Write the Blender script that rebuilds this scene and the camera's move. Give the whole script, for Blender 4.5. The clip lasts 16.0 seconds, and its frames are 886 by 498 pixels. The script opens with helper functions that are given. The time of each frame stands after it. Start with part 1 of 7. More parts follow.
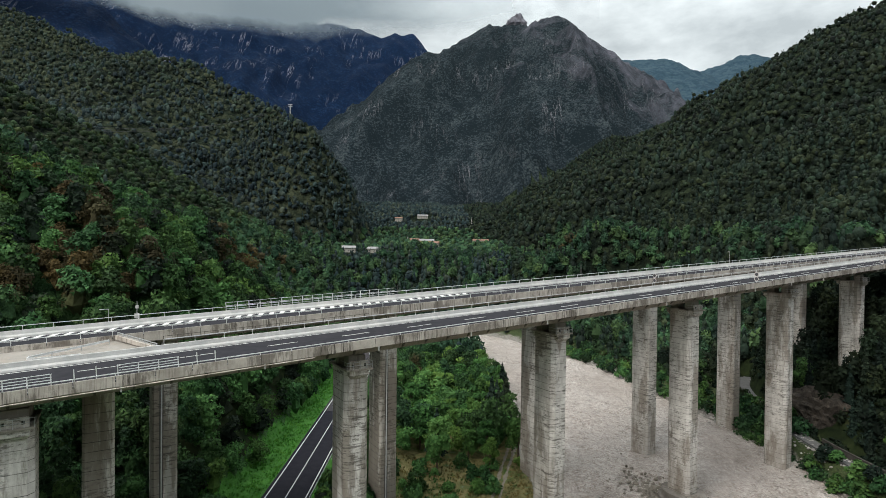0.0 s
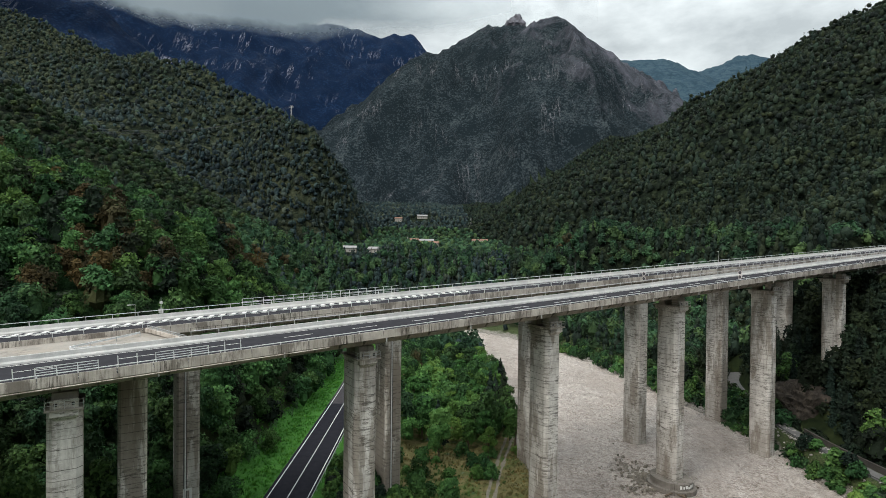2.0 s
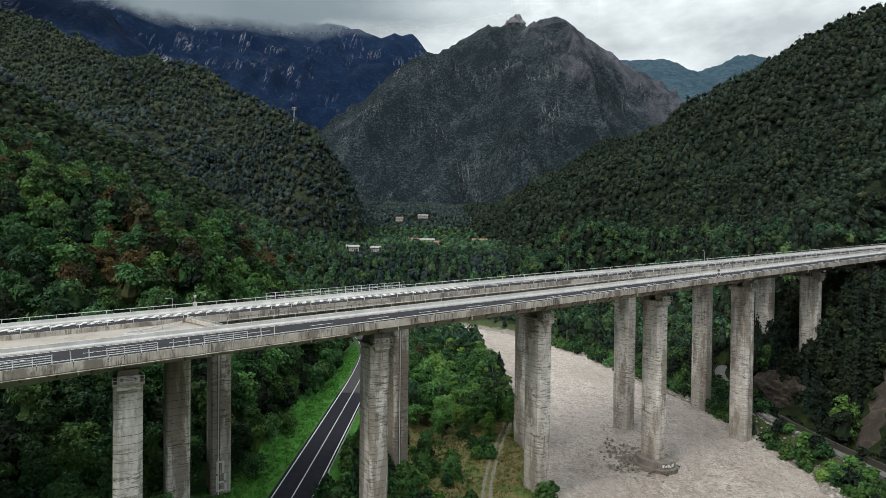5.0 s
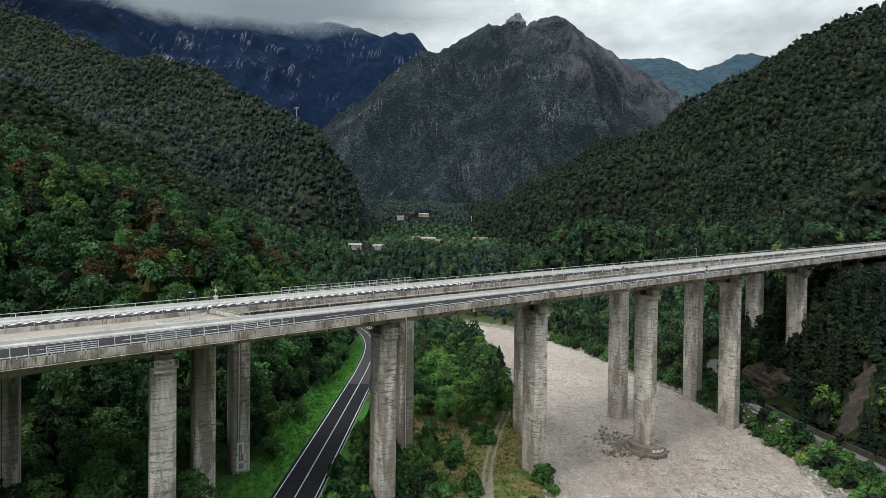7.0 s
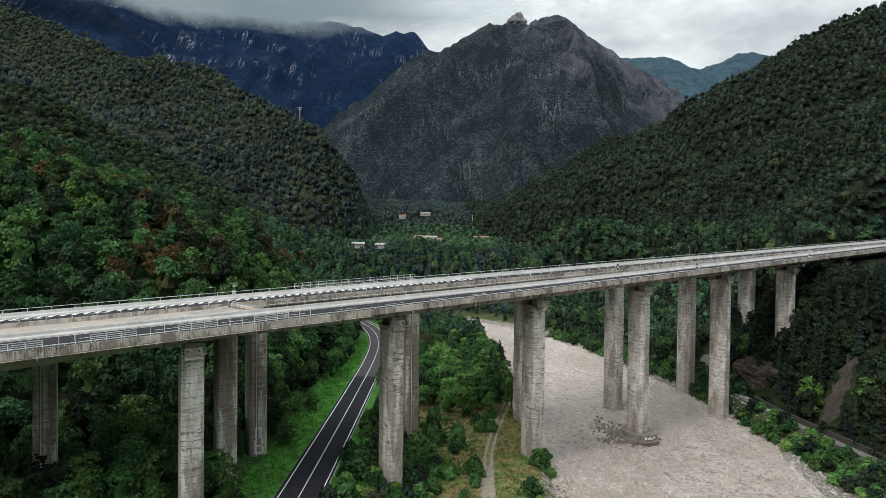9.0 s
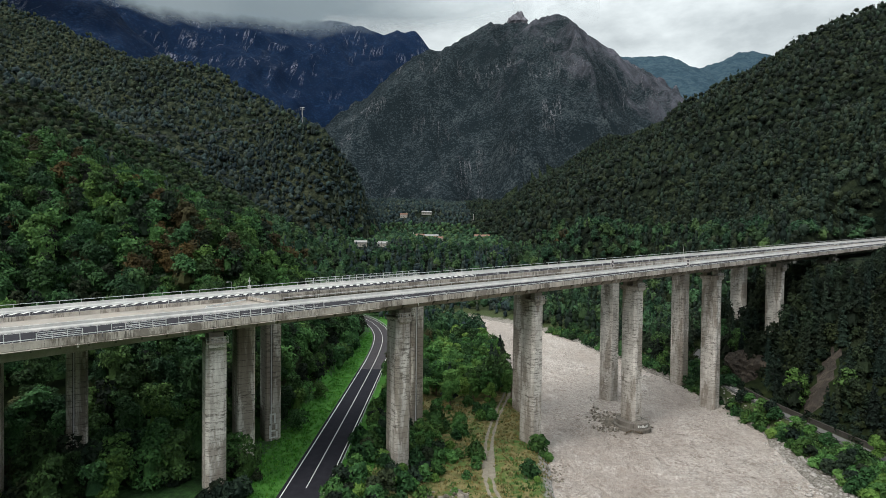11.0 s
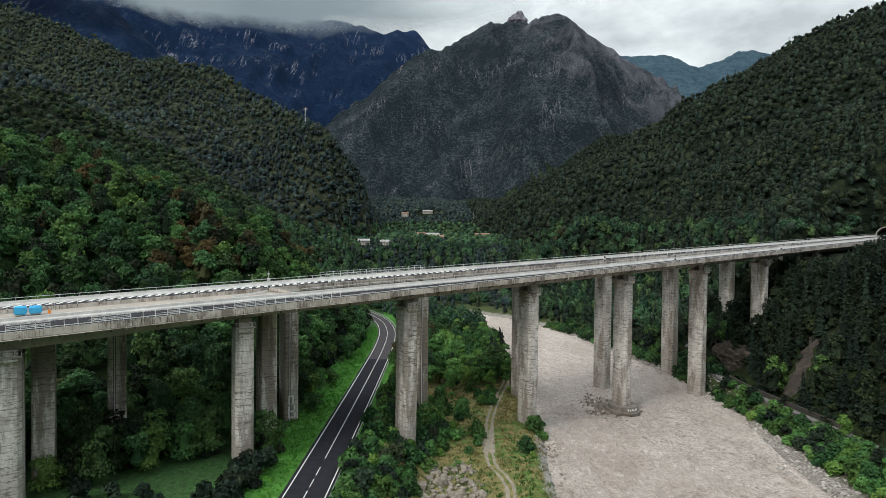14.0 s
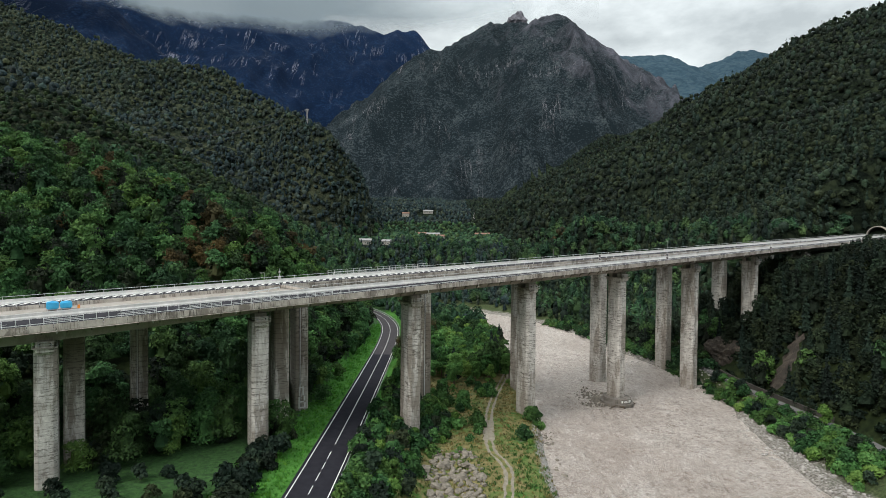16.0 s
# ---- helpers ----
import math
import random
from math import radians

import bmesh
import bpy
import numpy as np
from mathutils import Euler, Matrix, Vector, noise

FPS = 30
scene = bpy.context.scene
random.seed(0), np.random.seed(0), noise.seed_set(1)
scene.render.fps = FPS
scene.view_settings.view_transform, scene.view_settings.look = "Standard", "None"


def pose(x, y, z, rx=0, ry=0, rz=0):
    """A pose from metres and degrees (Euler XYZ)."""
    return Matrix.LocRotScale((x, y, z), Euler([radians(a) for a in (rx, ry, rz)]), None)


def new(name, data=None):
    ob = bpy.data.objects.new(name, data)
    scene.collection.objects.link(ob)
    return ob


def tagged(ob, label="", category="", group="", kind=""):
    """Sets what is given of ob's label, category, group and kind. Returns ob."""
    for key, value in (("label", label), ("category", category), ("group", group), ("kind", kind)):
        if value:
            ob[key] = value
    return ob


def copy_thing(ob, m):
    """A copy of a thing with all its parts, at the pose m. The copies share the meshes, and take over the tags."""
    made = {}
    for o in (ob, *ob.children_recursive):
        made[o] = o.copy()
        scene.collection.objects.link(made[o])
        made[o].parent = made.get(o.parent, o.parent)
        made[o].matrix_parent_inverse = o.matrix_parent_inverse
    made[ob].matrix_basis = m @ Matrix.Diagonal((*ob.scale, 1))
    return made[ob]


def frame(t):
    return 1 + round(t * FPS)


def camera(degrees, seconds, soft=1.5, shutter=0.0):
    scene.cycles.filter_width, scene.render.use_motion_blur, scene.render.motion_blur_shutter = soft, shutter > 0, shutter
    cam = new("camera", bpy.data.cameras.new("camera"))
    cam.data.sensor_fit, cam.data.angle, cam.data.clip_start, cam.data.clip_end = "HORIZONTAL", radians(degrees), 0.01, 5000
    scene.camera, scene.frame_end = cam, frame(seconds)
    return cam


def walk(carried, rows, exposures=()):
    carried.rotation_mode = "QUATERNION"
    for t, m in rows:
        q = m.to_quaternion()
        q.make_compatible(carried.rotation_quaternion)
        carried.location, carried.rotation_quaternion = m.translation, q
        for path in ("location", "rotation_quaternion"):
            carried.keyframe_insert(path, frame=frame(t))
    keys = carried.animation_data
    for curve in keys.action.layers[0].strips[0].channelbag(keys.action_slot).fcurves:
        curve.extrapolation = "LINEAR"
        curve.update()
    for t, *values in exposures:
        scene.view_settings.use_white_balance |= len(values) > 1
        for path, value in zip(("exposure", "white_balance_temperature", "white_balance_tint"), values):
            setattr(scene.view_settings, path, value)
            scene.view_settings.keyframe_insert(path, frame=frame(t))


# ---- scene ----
cam = camera(77.1, 16.0, soft=0.5)
METRES, EYE, TILT, LEAN, TURN = 70.0, 61.0, 0.0, 0.0, 0.3
ROWS = [
    (0.0, 0.0, 0.0, 0.0, 0.01, -0.57, -0.61),
    (0.5, -0.0012, -0.0276, 0.0001, -0.01, -0.56, -0.6),
    (1.0, -0.0035, -0.0575, 0.0, -0.03, -0.55, -0.6),
    (1.5, -0.005, -0.0861, 0.0003, -0.05, -0.57, -0.6),
    (2.0, -0.0068, -0.1168, 0.001, -0.07, -0.58, -0.58),
    (2.5, -0.0088, -0.1463, 0.0018, -0.08, -0.58, -0.57),
    (3.0, -0.0112, -0.1783, 0.0028, -0.1, -0.6, -0.59),
    (3.5, -0.0136, -0.2078, 0.0039, -0.09, -0.61, -0.61),
    (4.0, -0.0158, -0.2399, 0.0043, -0.1, -0.62, -0.61),
    (6.5, -0.0296, -0.4002, 0.0017, -0.08, -0.77, -0.63),
    (7.0, -0.0325, -0.4339, 0.0009, -0.07, -0.81, -0.62),
    (7.5, -0.0355, -0.4647, 0.0007, -0.04, -0.85, -0.64),
    (8.0, -0.0383, -0.4979, 0.0001, -0.02, -0.89, -0.64),
    (8.5, -0.0404, -0.5284, -0.0003, 0.01, -0.91, -0.64),
    (9.0, -0.043, -0.5612, -0.0004, 0.04, -0.93, -0.63),
    (11.5, -0.0555, -0.7161, -0.0071, 0.12, -1.08, -0.64),
    (12.0, -0.0582, -0.7481, -0.0089, 0.13, -1.1, -0.64),
    (12.5, -0.0601, -0.7776, -0.0108, 0.13, -1.11, -0.63),
    (13.0, -0.0621, -0.8101, -0.0125, 0.13, -1.12, -0.6),
    (13.5, -0.0645, -0.8395, -0.0139, 0.13, -1.13, -0.6),
    (14.0, -0.0675, -0.8715, -0.0158, 0.13, -1.16, -0.59),
    (14.5, -0.0692, -0.9018, -0.0165, 0.13, -1.18, -0.57),
    (15.0, -0.0719, -0.9345, -0.0168, 0.13, -1.18, -0.56),
    (15.5, -0.0736, -0.9641, -0.0165, 0.14, -1.19, -0.55),
    (16.0, -0.0756, -0.9965, -0.0165, 0.14, -1.19, -0.54),
]
walk(cam, [(t, pose(0, 0, EYE, TILT, LEAN, TURN) @ pose(METRES * x, METRES * y, METRES * z, 90 + pitch, roll, yaw)) for t, x, y, z, yaw, pitch, roll in ROWS])

# ---- world, sun ----
SUN_EL, SUN_AZ = radians(46), radians(228)
world = bpy.data.worlds.new("overcast_sky")
scene.world = world
world.use_nodes = True
wn, wl = world.node_tree.nodes, world.node_tree.links
wn.clear()
w_out, w_bg = wn.new("ShaderNodeOutputWorld"), wn.new("ShaderNodeBackground")
w_sky = wn.new("ShaderNodeTexSky")
w_sky.sky_type, w_sky.sun_disc = "NISHITA", False
w_sky.sun_elevation, w_sky.sun_rotation = SUN_EL, SUN_AZ
w_tc, w_map, w_noise, w_ramp = (wn.new("ShaderNode" + k) for k in ("TexCoord", "Mapping", "TexNoise", "ValToRGB"))
w_map.inputs["Scale"].default_value = (1.5, 1.5, 3.2)
w_map.inputs["Location"].default_value = (0.35, 0.1, 0.2)
w_noise.inputs["Scale"].default_value = 2.6
w_noise.inputs["Detail"].default_value = 7
w_noise.inputs["Roughness"].default_value = 0.55
w_ramp.color_ramp.elements[0].position, w_ramp.color_ramp.elements[0].color = 0.34, (5.6, 6.2, 6.4, 1)
w_ramp.color_ramp.elements[1].position, w_ramp.color_ramp.elements[1].color = 0.66, (12.4, 13.3, 13.4, 1)
w_mix = wn.new("ShaderNodeMix")
w_mix.data_type = "RGBA"
w_mix.inputs[0].default_value = 0.94
wl.new(w_tc.outputs["Generated"], w_map.inputs["Vector"])
wl.new(w_map.outputs["Vector"], w_noise.inputs["Vector"])
wl.new(w_noise.outputs["Fac"], w_ramp.inputs["Fac"])
wl.new(w_sky.outputs["Color"], w_mix.inputs[6])
wl.new(w_ramp.outputs["Color"], w_mix.inputs[7])
# an overcast sky is brighter overhead than at its rim
w_sep, w_sq, w_grad = wn.new("ShaderNodeSeparateXYZ"), wn.new("ShaderNodeMath"), wn.new("ShaderNodeMapRange")
w_sq.operation = "MULTIPLY"
w_grad.inputs["From Min"].default_value, w_grad.inputs["From Max"].default_value = 0.0, 1.0
w_grad.inputs["To Min"].default_value, w_grad.inputs["To Max"].default_value = 0.071, 0.222
wl.new(w_tc.outputs["Generated"], w_sep.inputs[0])
wl.new(w_sep.outputs[2], w_sq.inputs[0])
wl.new(w_sep.outputs[2], w_sq.inputs[1])
wl.new(w_sq.outputs[0], w_grad.inputs["Value"])
w_side, w_both = wn.new("ShaderNodeMapRange"), wn.new("ShaderNodeMath")
w_both.operation = "MULTIPLY"
w_side.inputs["From Min"].default_value, w_side.inputs["From Max"].default_value = -0.5, 0.6
w_side.inputs["To Min"].default_value, w_side.inputs["To Max"].default_value = 0.92, 1.22
wl.new(w_sep.outputs[0], w_side.inputs["Value"])
wl.new(w_grad.outputs["Result"], w_both.inputs[0])
wl.new(w_side.outputs["Result"], w_both.inputs[1])
wl.new(w_both.outputs[0], w_bg.inputs["Strength"])
wl.new(w_mix.outputs[2], w_bg.inputs["Color"])
wl.new(w_bg.outputs["Background"], w_out.inputs["Surface"])
sun = new("sun", bpy.data.lights.new("sun", "SUN"))
sun.data.energy, sun.data.angle, sun.data.color = 3.1, radians(28), (1.0, 0.945, 0.87)
sun.rotation_euler = (radians(90) - SUN_EL, 0, radians(180) - SUN_AZ)


# ---- materials ----
def mat(name, rough=0.9, metal=0.0):
    m = bpy.data.materials.new(name)
    m.use_nodes = True
    b = m.node_tree.nodes["Principled BSDF"]
    b.inputs["Roughness"].default_value, b.inputs["Metallic"].default_value = rough, metal
    b.inputs["Specular IOR Level"].default_value = 0.3 if rough < 0.99 else 0.03
    return m, m.node_tree.nodes, m.node_tree.links, b


def node(n, kind, **kw):
    made = n.new("ShaderNode" + kind)
    for k, v in kw.items():
        if k in made.inputs:
            made.inputs[k].default_value = v
    return made


def ramp(n, stops):
    r = n.new("ShaderNodeValToRGB")
    els = r.color_ramp.elements
    while len(els) < len(stops):
        els.new(0.5)
    for e, (p, c) in zip(els, stops):
        e.position, e.color = p, (*c, 1)
    return r


def mixer(n, l, fac, a, b, mode="MIX"):
    m = n.new("ShaderNodeMix")
    m.data_type, m.blend_type = "RGBA", mode
    for sock, v in ((m.inputs[0], fac), (m.inputs[6], a), (m.inputs[7], b)):
        if isinstance(v, (int, float)):
            sock.default_value = v
        elif isinstance(v, tuple):
            sock.default_value = (*v, 1)
        else:
            l.new(v, sock)
    return m.outputs[2]


def coords(n, l, scale=(1, 1, 1), world_space=True):
    """Metres: the place in the world, or in the object's own space."""
    src = n.new("ShaderNodeNewGeometry").outputs["Position"] if world_space else n.new("ShaderNodeTexCoord").outputs["Object"]
    mp = n.new("ShaderNodeMapping")
    mp.inputs["Scale"].default_value = scale
    l.new(src, mp.inputs["Vector"])
    return mp.outputs["Vector"]


def noise_tex(n, l, vec, scale, detail=4, rough=0.55, dist=0.0):
    t = node(n, "TexNoise", Scale=scale, Detail=detail, Roughness=rough, Distortion=dist)
    l.new(vec, t.inputs["Vector"])
    return t.outputs["Fac"]


def bump(n, l, b, height, strength, dist):
    bp = node(n, "Bump", Strength=strength, Distance=dist)
    l.new(height, bp.inputs["Height"])
    l.new(bp.outputs["Normal"], b.inputs["Normal"])


def math_node(n, l, op, a, b=None):
    m = n.new("ShaderNodeMath")
    m.operation = op
    for i, v in enumerate((a, b)):
        if v is None:
            continue
        if isinstance(v, (int, float)):
            m.inputs[i].default_value = v
        else:
            l.new(v, m.inputs[i])
    return m.outputs[0]


def concrete(name, c0, c1, stain, amount=0.55, streak=1.0, lifts=0.0, brown=0.0):
    """Weathered board-marked concrete: mottled, with dark run-off streaks and, with lifts, the joints of the pours."""
    m, n, l, b = mat(name, 0.88)
    v = coords(n, l)
    base = ramp(n, [(0.3, c0), (0.7, c1)])
    l.new(noise_tex(n, l, v, 0.35, 6, 0.65), base.inputs["Fac"])
    fine = noise_tex(n, l, v, 6.0, 3, 0.6)
    vs = coords(n, l, (1.3, 1.3, 0.07))
    st = ramp(n, [(0.48, (0, 0, 0)), (0.62, (1, 1, 1))])
    l.new(noise_tex(n, l, vs, streak, 5, 0.7), st.inputs["Fac"])
    big = ramp(n, [(0.42, (0, 0, 0)), (0.62, (1, 1, 1))])
    l.new(noise_tex(n, l, coords(n, l, (1, 1, 0.5)), 0.16, 4, 0.6), big.inputs["Fac"])
    fac = math_node(n, l, "MULTIPLY", math_node(n, l, "MULTIPLY", st.outputs["Color"], big.outputs["Color"]), amount)
    wash = ramp(n, [(0.50, (0, 0, 0)), (0.56, (1, 1, 1))])
    l.new(noise_tex(n, l, coords(n, l, (1, 1, 0.3)), 0.22, 7, 0.75), wash.inputs["Fac"])
    under = mixer(n, l, math_node(n, l, "MULTIPLY", wash.outputs["Color"], amount * 0.62), base.outputs["Color"], tuple(c * 2.2 for c in stain))
    col = mixer(n, l, fac, under, stain)
    col = mixer(n, l, 0.35, col, mixer(n, l, fine, (0.3, 0.3, 0.3), (0.75, 0.75, 0.75)), "OVERLAY")
    if lifts:
        # straight joints between the lifts of the formwork, worn unevenly
        sep = n.new("ShaderNodeSeparateXYZ")
        l.new(v, sep.inputs[0])
        wob = noise_tex(n, l, coords(n, l, (0.7, 0.7, 0.2)), 1.0, 3, 0.6)
        saw = math_node(n, l, "FRACT", math_node(n, l, "ADD", math_node(n, l, "DIVIDE", sep.outputs[2], lifts), math_node(n, l, "MULTIPLY", wob, 0.025)))
        worn = ramp(n, [(0.40, (0, 0, 0)), (0.60, (1, 1, 1))])
        l.new(noise_tex(n, l, coords(n, l, (0.30, 0.30, 0.6)), 1.0, 4, 0.7), worn.inputs["Fac"])
        thin = math_node(n, l, "MULTIPLY", math_node(n, l, "LESS_THAN", saw, 0.065), math_node(n, l, "ADD", math_node(n, l, "MULTIPLY", worn.outputs["Color"], 0.55), 0.36))
        # brown run-off that covers whole stretches of a face, pale laitance left in shreds
        film = ramp(n, [(0.50 - brown, (0, 0, 0)), (0.55 - brown, (1, 1, 1))])
        l.new(noise_tex(n, l, coords(n, l, (0.21, 0.21, 0.045)), 1.0, 7, 0.68, 0.2), film.inputs["Fac"])
        col = mixer(n, l, math_node(n, l, "MULTIPLY", film.outputs["Color"], 0.70 + 1.5 * brown), col, (0.20, 0.168, 0.134))
        shred = ramp(n, [(0.515, (0, 0, 0)), (0.57, (1, 1, 1))])
        l.new(noise_tex(n, l, coords(n, l, (0.48, 0.48, 2.3)), 1.0, 7, 0.76), shred.inputs["Fac"])
        zone = ramp(n, [(0.42, (0, 0, 0)), (0.55, (1, 1, 1))])
        l.new(noise_tex(n, l, coords(n, l, (0.25, 0.25, 0.11)), 1.0, 3, 0.6), zone.inputs["Fac"])
        col = mixer(n, l, math_node(n, l, "MULTIPLY", math_node(n, l, "MULTIPLY", shred.outputs["Color"], zone.outputs["Color"]), 0.74), col, (0.085, 0.074, 0.062))
        col = mixer(n, l, thin, col, (0.06, 0.054, 0.047))
    if lifts:
        # silt left by floods, its edge uneven
        up = n.new("ShaderNodeSeparateXYZ")
        l.new(v, up.inputs[0])
        silt = ramp(n, [(0.25, (1, 1, 1)), (0.75, (0, 0, 0))])
        level = math_node(n, l, "ADD", math_node(n, l, "DIVIDE", up.outputs[2], 22.0), math_node(n, l, "MULTIPLY", math_node(n, l, "SUBTRACT", noise_tex(n, l, coords(n, l, (1, 1, 0.4)), 0.4, 6, 0.7), 0.5), 0.9))
        l.new(level, silt.inputs["Fac"])
        col = mixer(n, l, math_node(n, l, "MULTIPLY", silt.outputs["Color"], 0.45), col, (0.17, 0.145, 0.12))
    l.new(col, b.inputs["Base Color"])
    bump(n, l, b, fine, 0.25, 0.03)
    return m


def foliage(name, dark, mid, light, rust=None, grain=0.9, relief=0.35):
    """Leaves: each tree its own tone and hue, each clump a little of its own, with leafy relief."""
    m, n, l, b = mat(name, 0.75)
    g = n.new("ShaderNodeNewGeometry")
    v = coords(n, l)
    own, info = n.new("ShaderNodeAttribute"), n.new("ShaderNodeObjectInfo")
    own.attribute_name = "tone"
    each = math_node(n, l, "FRACT", math_node(n, l, "ADD", own.outputs["Fac"], info.outputs["Random"]))
    drift = noise_tex(n, l, v, 0.010, 5, 0.62)
    fine = noise_tex(n, l, v, grain, 3, 0.7)
    val = math_node(n, l, "ADD", math_node(n, l, "MULTIPLY", g.outputs["Random Per Island"], 0.24),
                    math_node(n, l, "ADD", math_node(n, l, "MULTIPLY", drift, 0.34), math_node(n, l, "ADD", math_node(n, l, "MULTIPLY", each, 0.34), math_node(n, l, "MULTIPLY", fine, 0.36))))
    r = ramp(n, [(0.36, dark), (0.64, mid), (0.90, light)])
    l.new(val, r.inputs["Fac"])
    # some trees lean to yellow, some to blue-green
    hue = math_node(n, l, "FRACT", math_node(n, l, "MULTIPLY", each, 7.3))
    tint = ramp(n, [(0.15, (0.45, 0.51, 0.52)), (0.5, (0.5, 0.5, 0.5)), (0.85, (0.60, 0.52, 0.42))])
    l.new(hue, tint.inputs["Fac"])
    col = mixer(n, l, 1.0, mixer(n, l, 1.0, r.outputs["Color"], tint.outputs["Color"], "MULTIPLY"), (2.0, 2.0, 2.0), "MULTIPLY")
    if rust:
        rr = ramp(n, [(0.63, (0, 0, 0)), (0.70, (1, 1, 1))])
        l.new(noise_tex(n, l, v, 0.055, 2, 0.5), rr.inputs["Fac"])
        col = mixer(n, l, math_node(n, l, "MULTIPLY", rr.outputs["Color"], 0.75), col, rust)
    l.new(col, b.inputs["Base Color"])
    b.inputs["Specular IOR Level"].default_value = 0.15
    if relief:
        bump(n, l, b, fine, 1.0, relief)
    tr = node(n, "BsdfTranslucent")
    l.new(col, tr.inputs["Color"])
    mx = node(n, "MixShader")
    mx.inputs[0].default_value = 0.22
    out = n["Material Output"]
    l.new(b.outputs[0], mx.inputs[1])
    l.new(tr.outputs[0], mx.inputs[2])
    l.new(mx.outputs[0], out.inputs["Surface"])
    return m


def woodland(name, dark, mid, light, rock, rock_at, cell=9.0, depth=5.0, pale=None, vein=0.0, treeline=0.0, patchy=0.62, gully_shade=0.55, dots=0.36):
    """A far wooded mountainside: crowns as cells, bare rock in drawn-out patches."""
    m, n, l, b = mat(name, 0.95)
    v = coords(n, l)
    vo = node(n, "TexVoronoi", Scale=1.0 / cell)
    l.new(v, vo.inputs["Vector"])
    drift = noise_tex(n, l, v, 0.0045, 6, 0.62)
    one = n.new("ShaderNodeSeparateColor")
    l.new(vo.outputs["Color"], one.inputs[0])
    tone = math_node(n, l, "ADD", math_node(n, l, "MULTIPLY", one.outputs[0], dots),
                     math_node(n, l, "ADD", math_node(n, l, "MULTIPLY", drift, patchy), math_node(n, l, "MULTIPLY", noise_tex(n, l, v, 1.6 / cell, 3, 0.7), 0.35)))
    # gully shade put into the colour as drawn-out strips of tone
    strip = noise_tex(n, l, coords(n, l, (1, 1, 0.22)), 0.016, 5, 0.6, 0.4)
    tone = math_node(n, l, "ADD", tone, math_node(n, l, "MULTIPLY", math_node(n, l, "SUBTRACT", strip, 0.5), gully_shade))
    # shade in the gaps between crowns, put into the colour at the cell edges
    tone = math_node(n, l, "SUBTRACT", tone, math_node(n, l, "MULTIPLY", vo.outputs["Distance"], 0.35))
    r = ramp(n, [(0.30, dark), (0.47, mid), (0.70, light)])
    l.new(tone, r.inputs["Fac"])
    rk = ramp(n, [(rock_at, (0, 0, 0)), (rock_at + (0.26 if treeline else 0.1), (1, 1, 1))])
    bare = noise_tex(n, l, coords(n, l, (1, 1, 0.35)), 0.006, 8, 0.72, 0.4)
    if treeline:
        # woods thin out with height
        hz = n.new("ShaderNodeSeparateXYZ")
        l.new(v, hz.inputs[0])
        bare = math_node(n, l, "ADD", bare, math_node(n, l, "MULTIPLY", math_node(n, l, "SUBTRACT", hz.outputs[2], treeline), 0.00030))
    if treeline:
        bare = math_node(n, l, "ADD", bare, math_node(n, l, "MULTIPLY", math_node(n, l, "SUBTRACT", hz.outputs[0], 500.0), 0.00022))
    l.new(bare, rk.inputs["Fac"])
    rcol = ramp(n, [(0.35, tuple(c * 0.45 for c in rock)), (0.65, rock)])
    l.new(noise_tex(n, l, coords(n, l, (1, 1, 0.16)), 0.045, 8, 0.75), rcol.inputs["Fac"])
    col = mixer(n, l, rk.outputs["Color"], r.outputs["Color"], rcol.outputs["Color"])
    if pale:
        # pale gullies and rock faces that catch the eye
        pr = ramp(n, [(0.0, (1, 1, 1)), (vein, (0, 0, 0))])
        pv = math_node(n, l, "ABSOLUTE", math_node(n, l, "SUBTRACT", noise_tex(n, l, coords(n, l, (1, 0.12, 0.09)), 0.016, 7, 0.66, 0.15), 0.5))
        l.new(pv, pr.inputs["Fac"])
        pm = ramp(n, [(0.52, (0, 0, 0)), (0.66, (1, 1, 1))])
        l.new(noise_tex(n, l, v, 0.0032, 4, 0.6), pm.inputs["Fac"])
        col = mixer(n, l, math_node(n, l, "MULTIPLY", pr.outputs["Color"], pm.outputs["Color"]), col, pale)
    l.new(col, b.inputs["Base Color"])
    b.inputs["Specular IOR Level"].default_value = 0.05
    tufts = noise_tex(n, l, v, 2.4 / cell, 5, 0.75)
    h = math_node(n, l, "ADD", math_node(n, l, "MULTIPLY", vo.outputs["Distance"], -0.5), math_node(n, l, "MULTIPLY", tufts, 1.6))
    bump(n, l, b, h, 1.0, depth)
    return m


def plain(name, c, rough=0.6, metal=0.0, vary=0.25, scale=3.0):
    m, n, l, b = mat(name, rough, metal)
    v = coords(n, l)
    r = ramp(n, [(0.3, tuple(x * (1 - vary) for x in c)), (0.7, tuple(min(1, x * (1 + vary)) for x in c))])
    l.new(noise_tex(n, l, v, scale, 5, 0.65), r.inputs["Fac"])
    l.new(r.outputs["Color"], b.inputs["Base Color"])
    return m


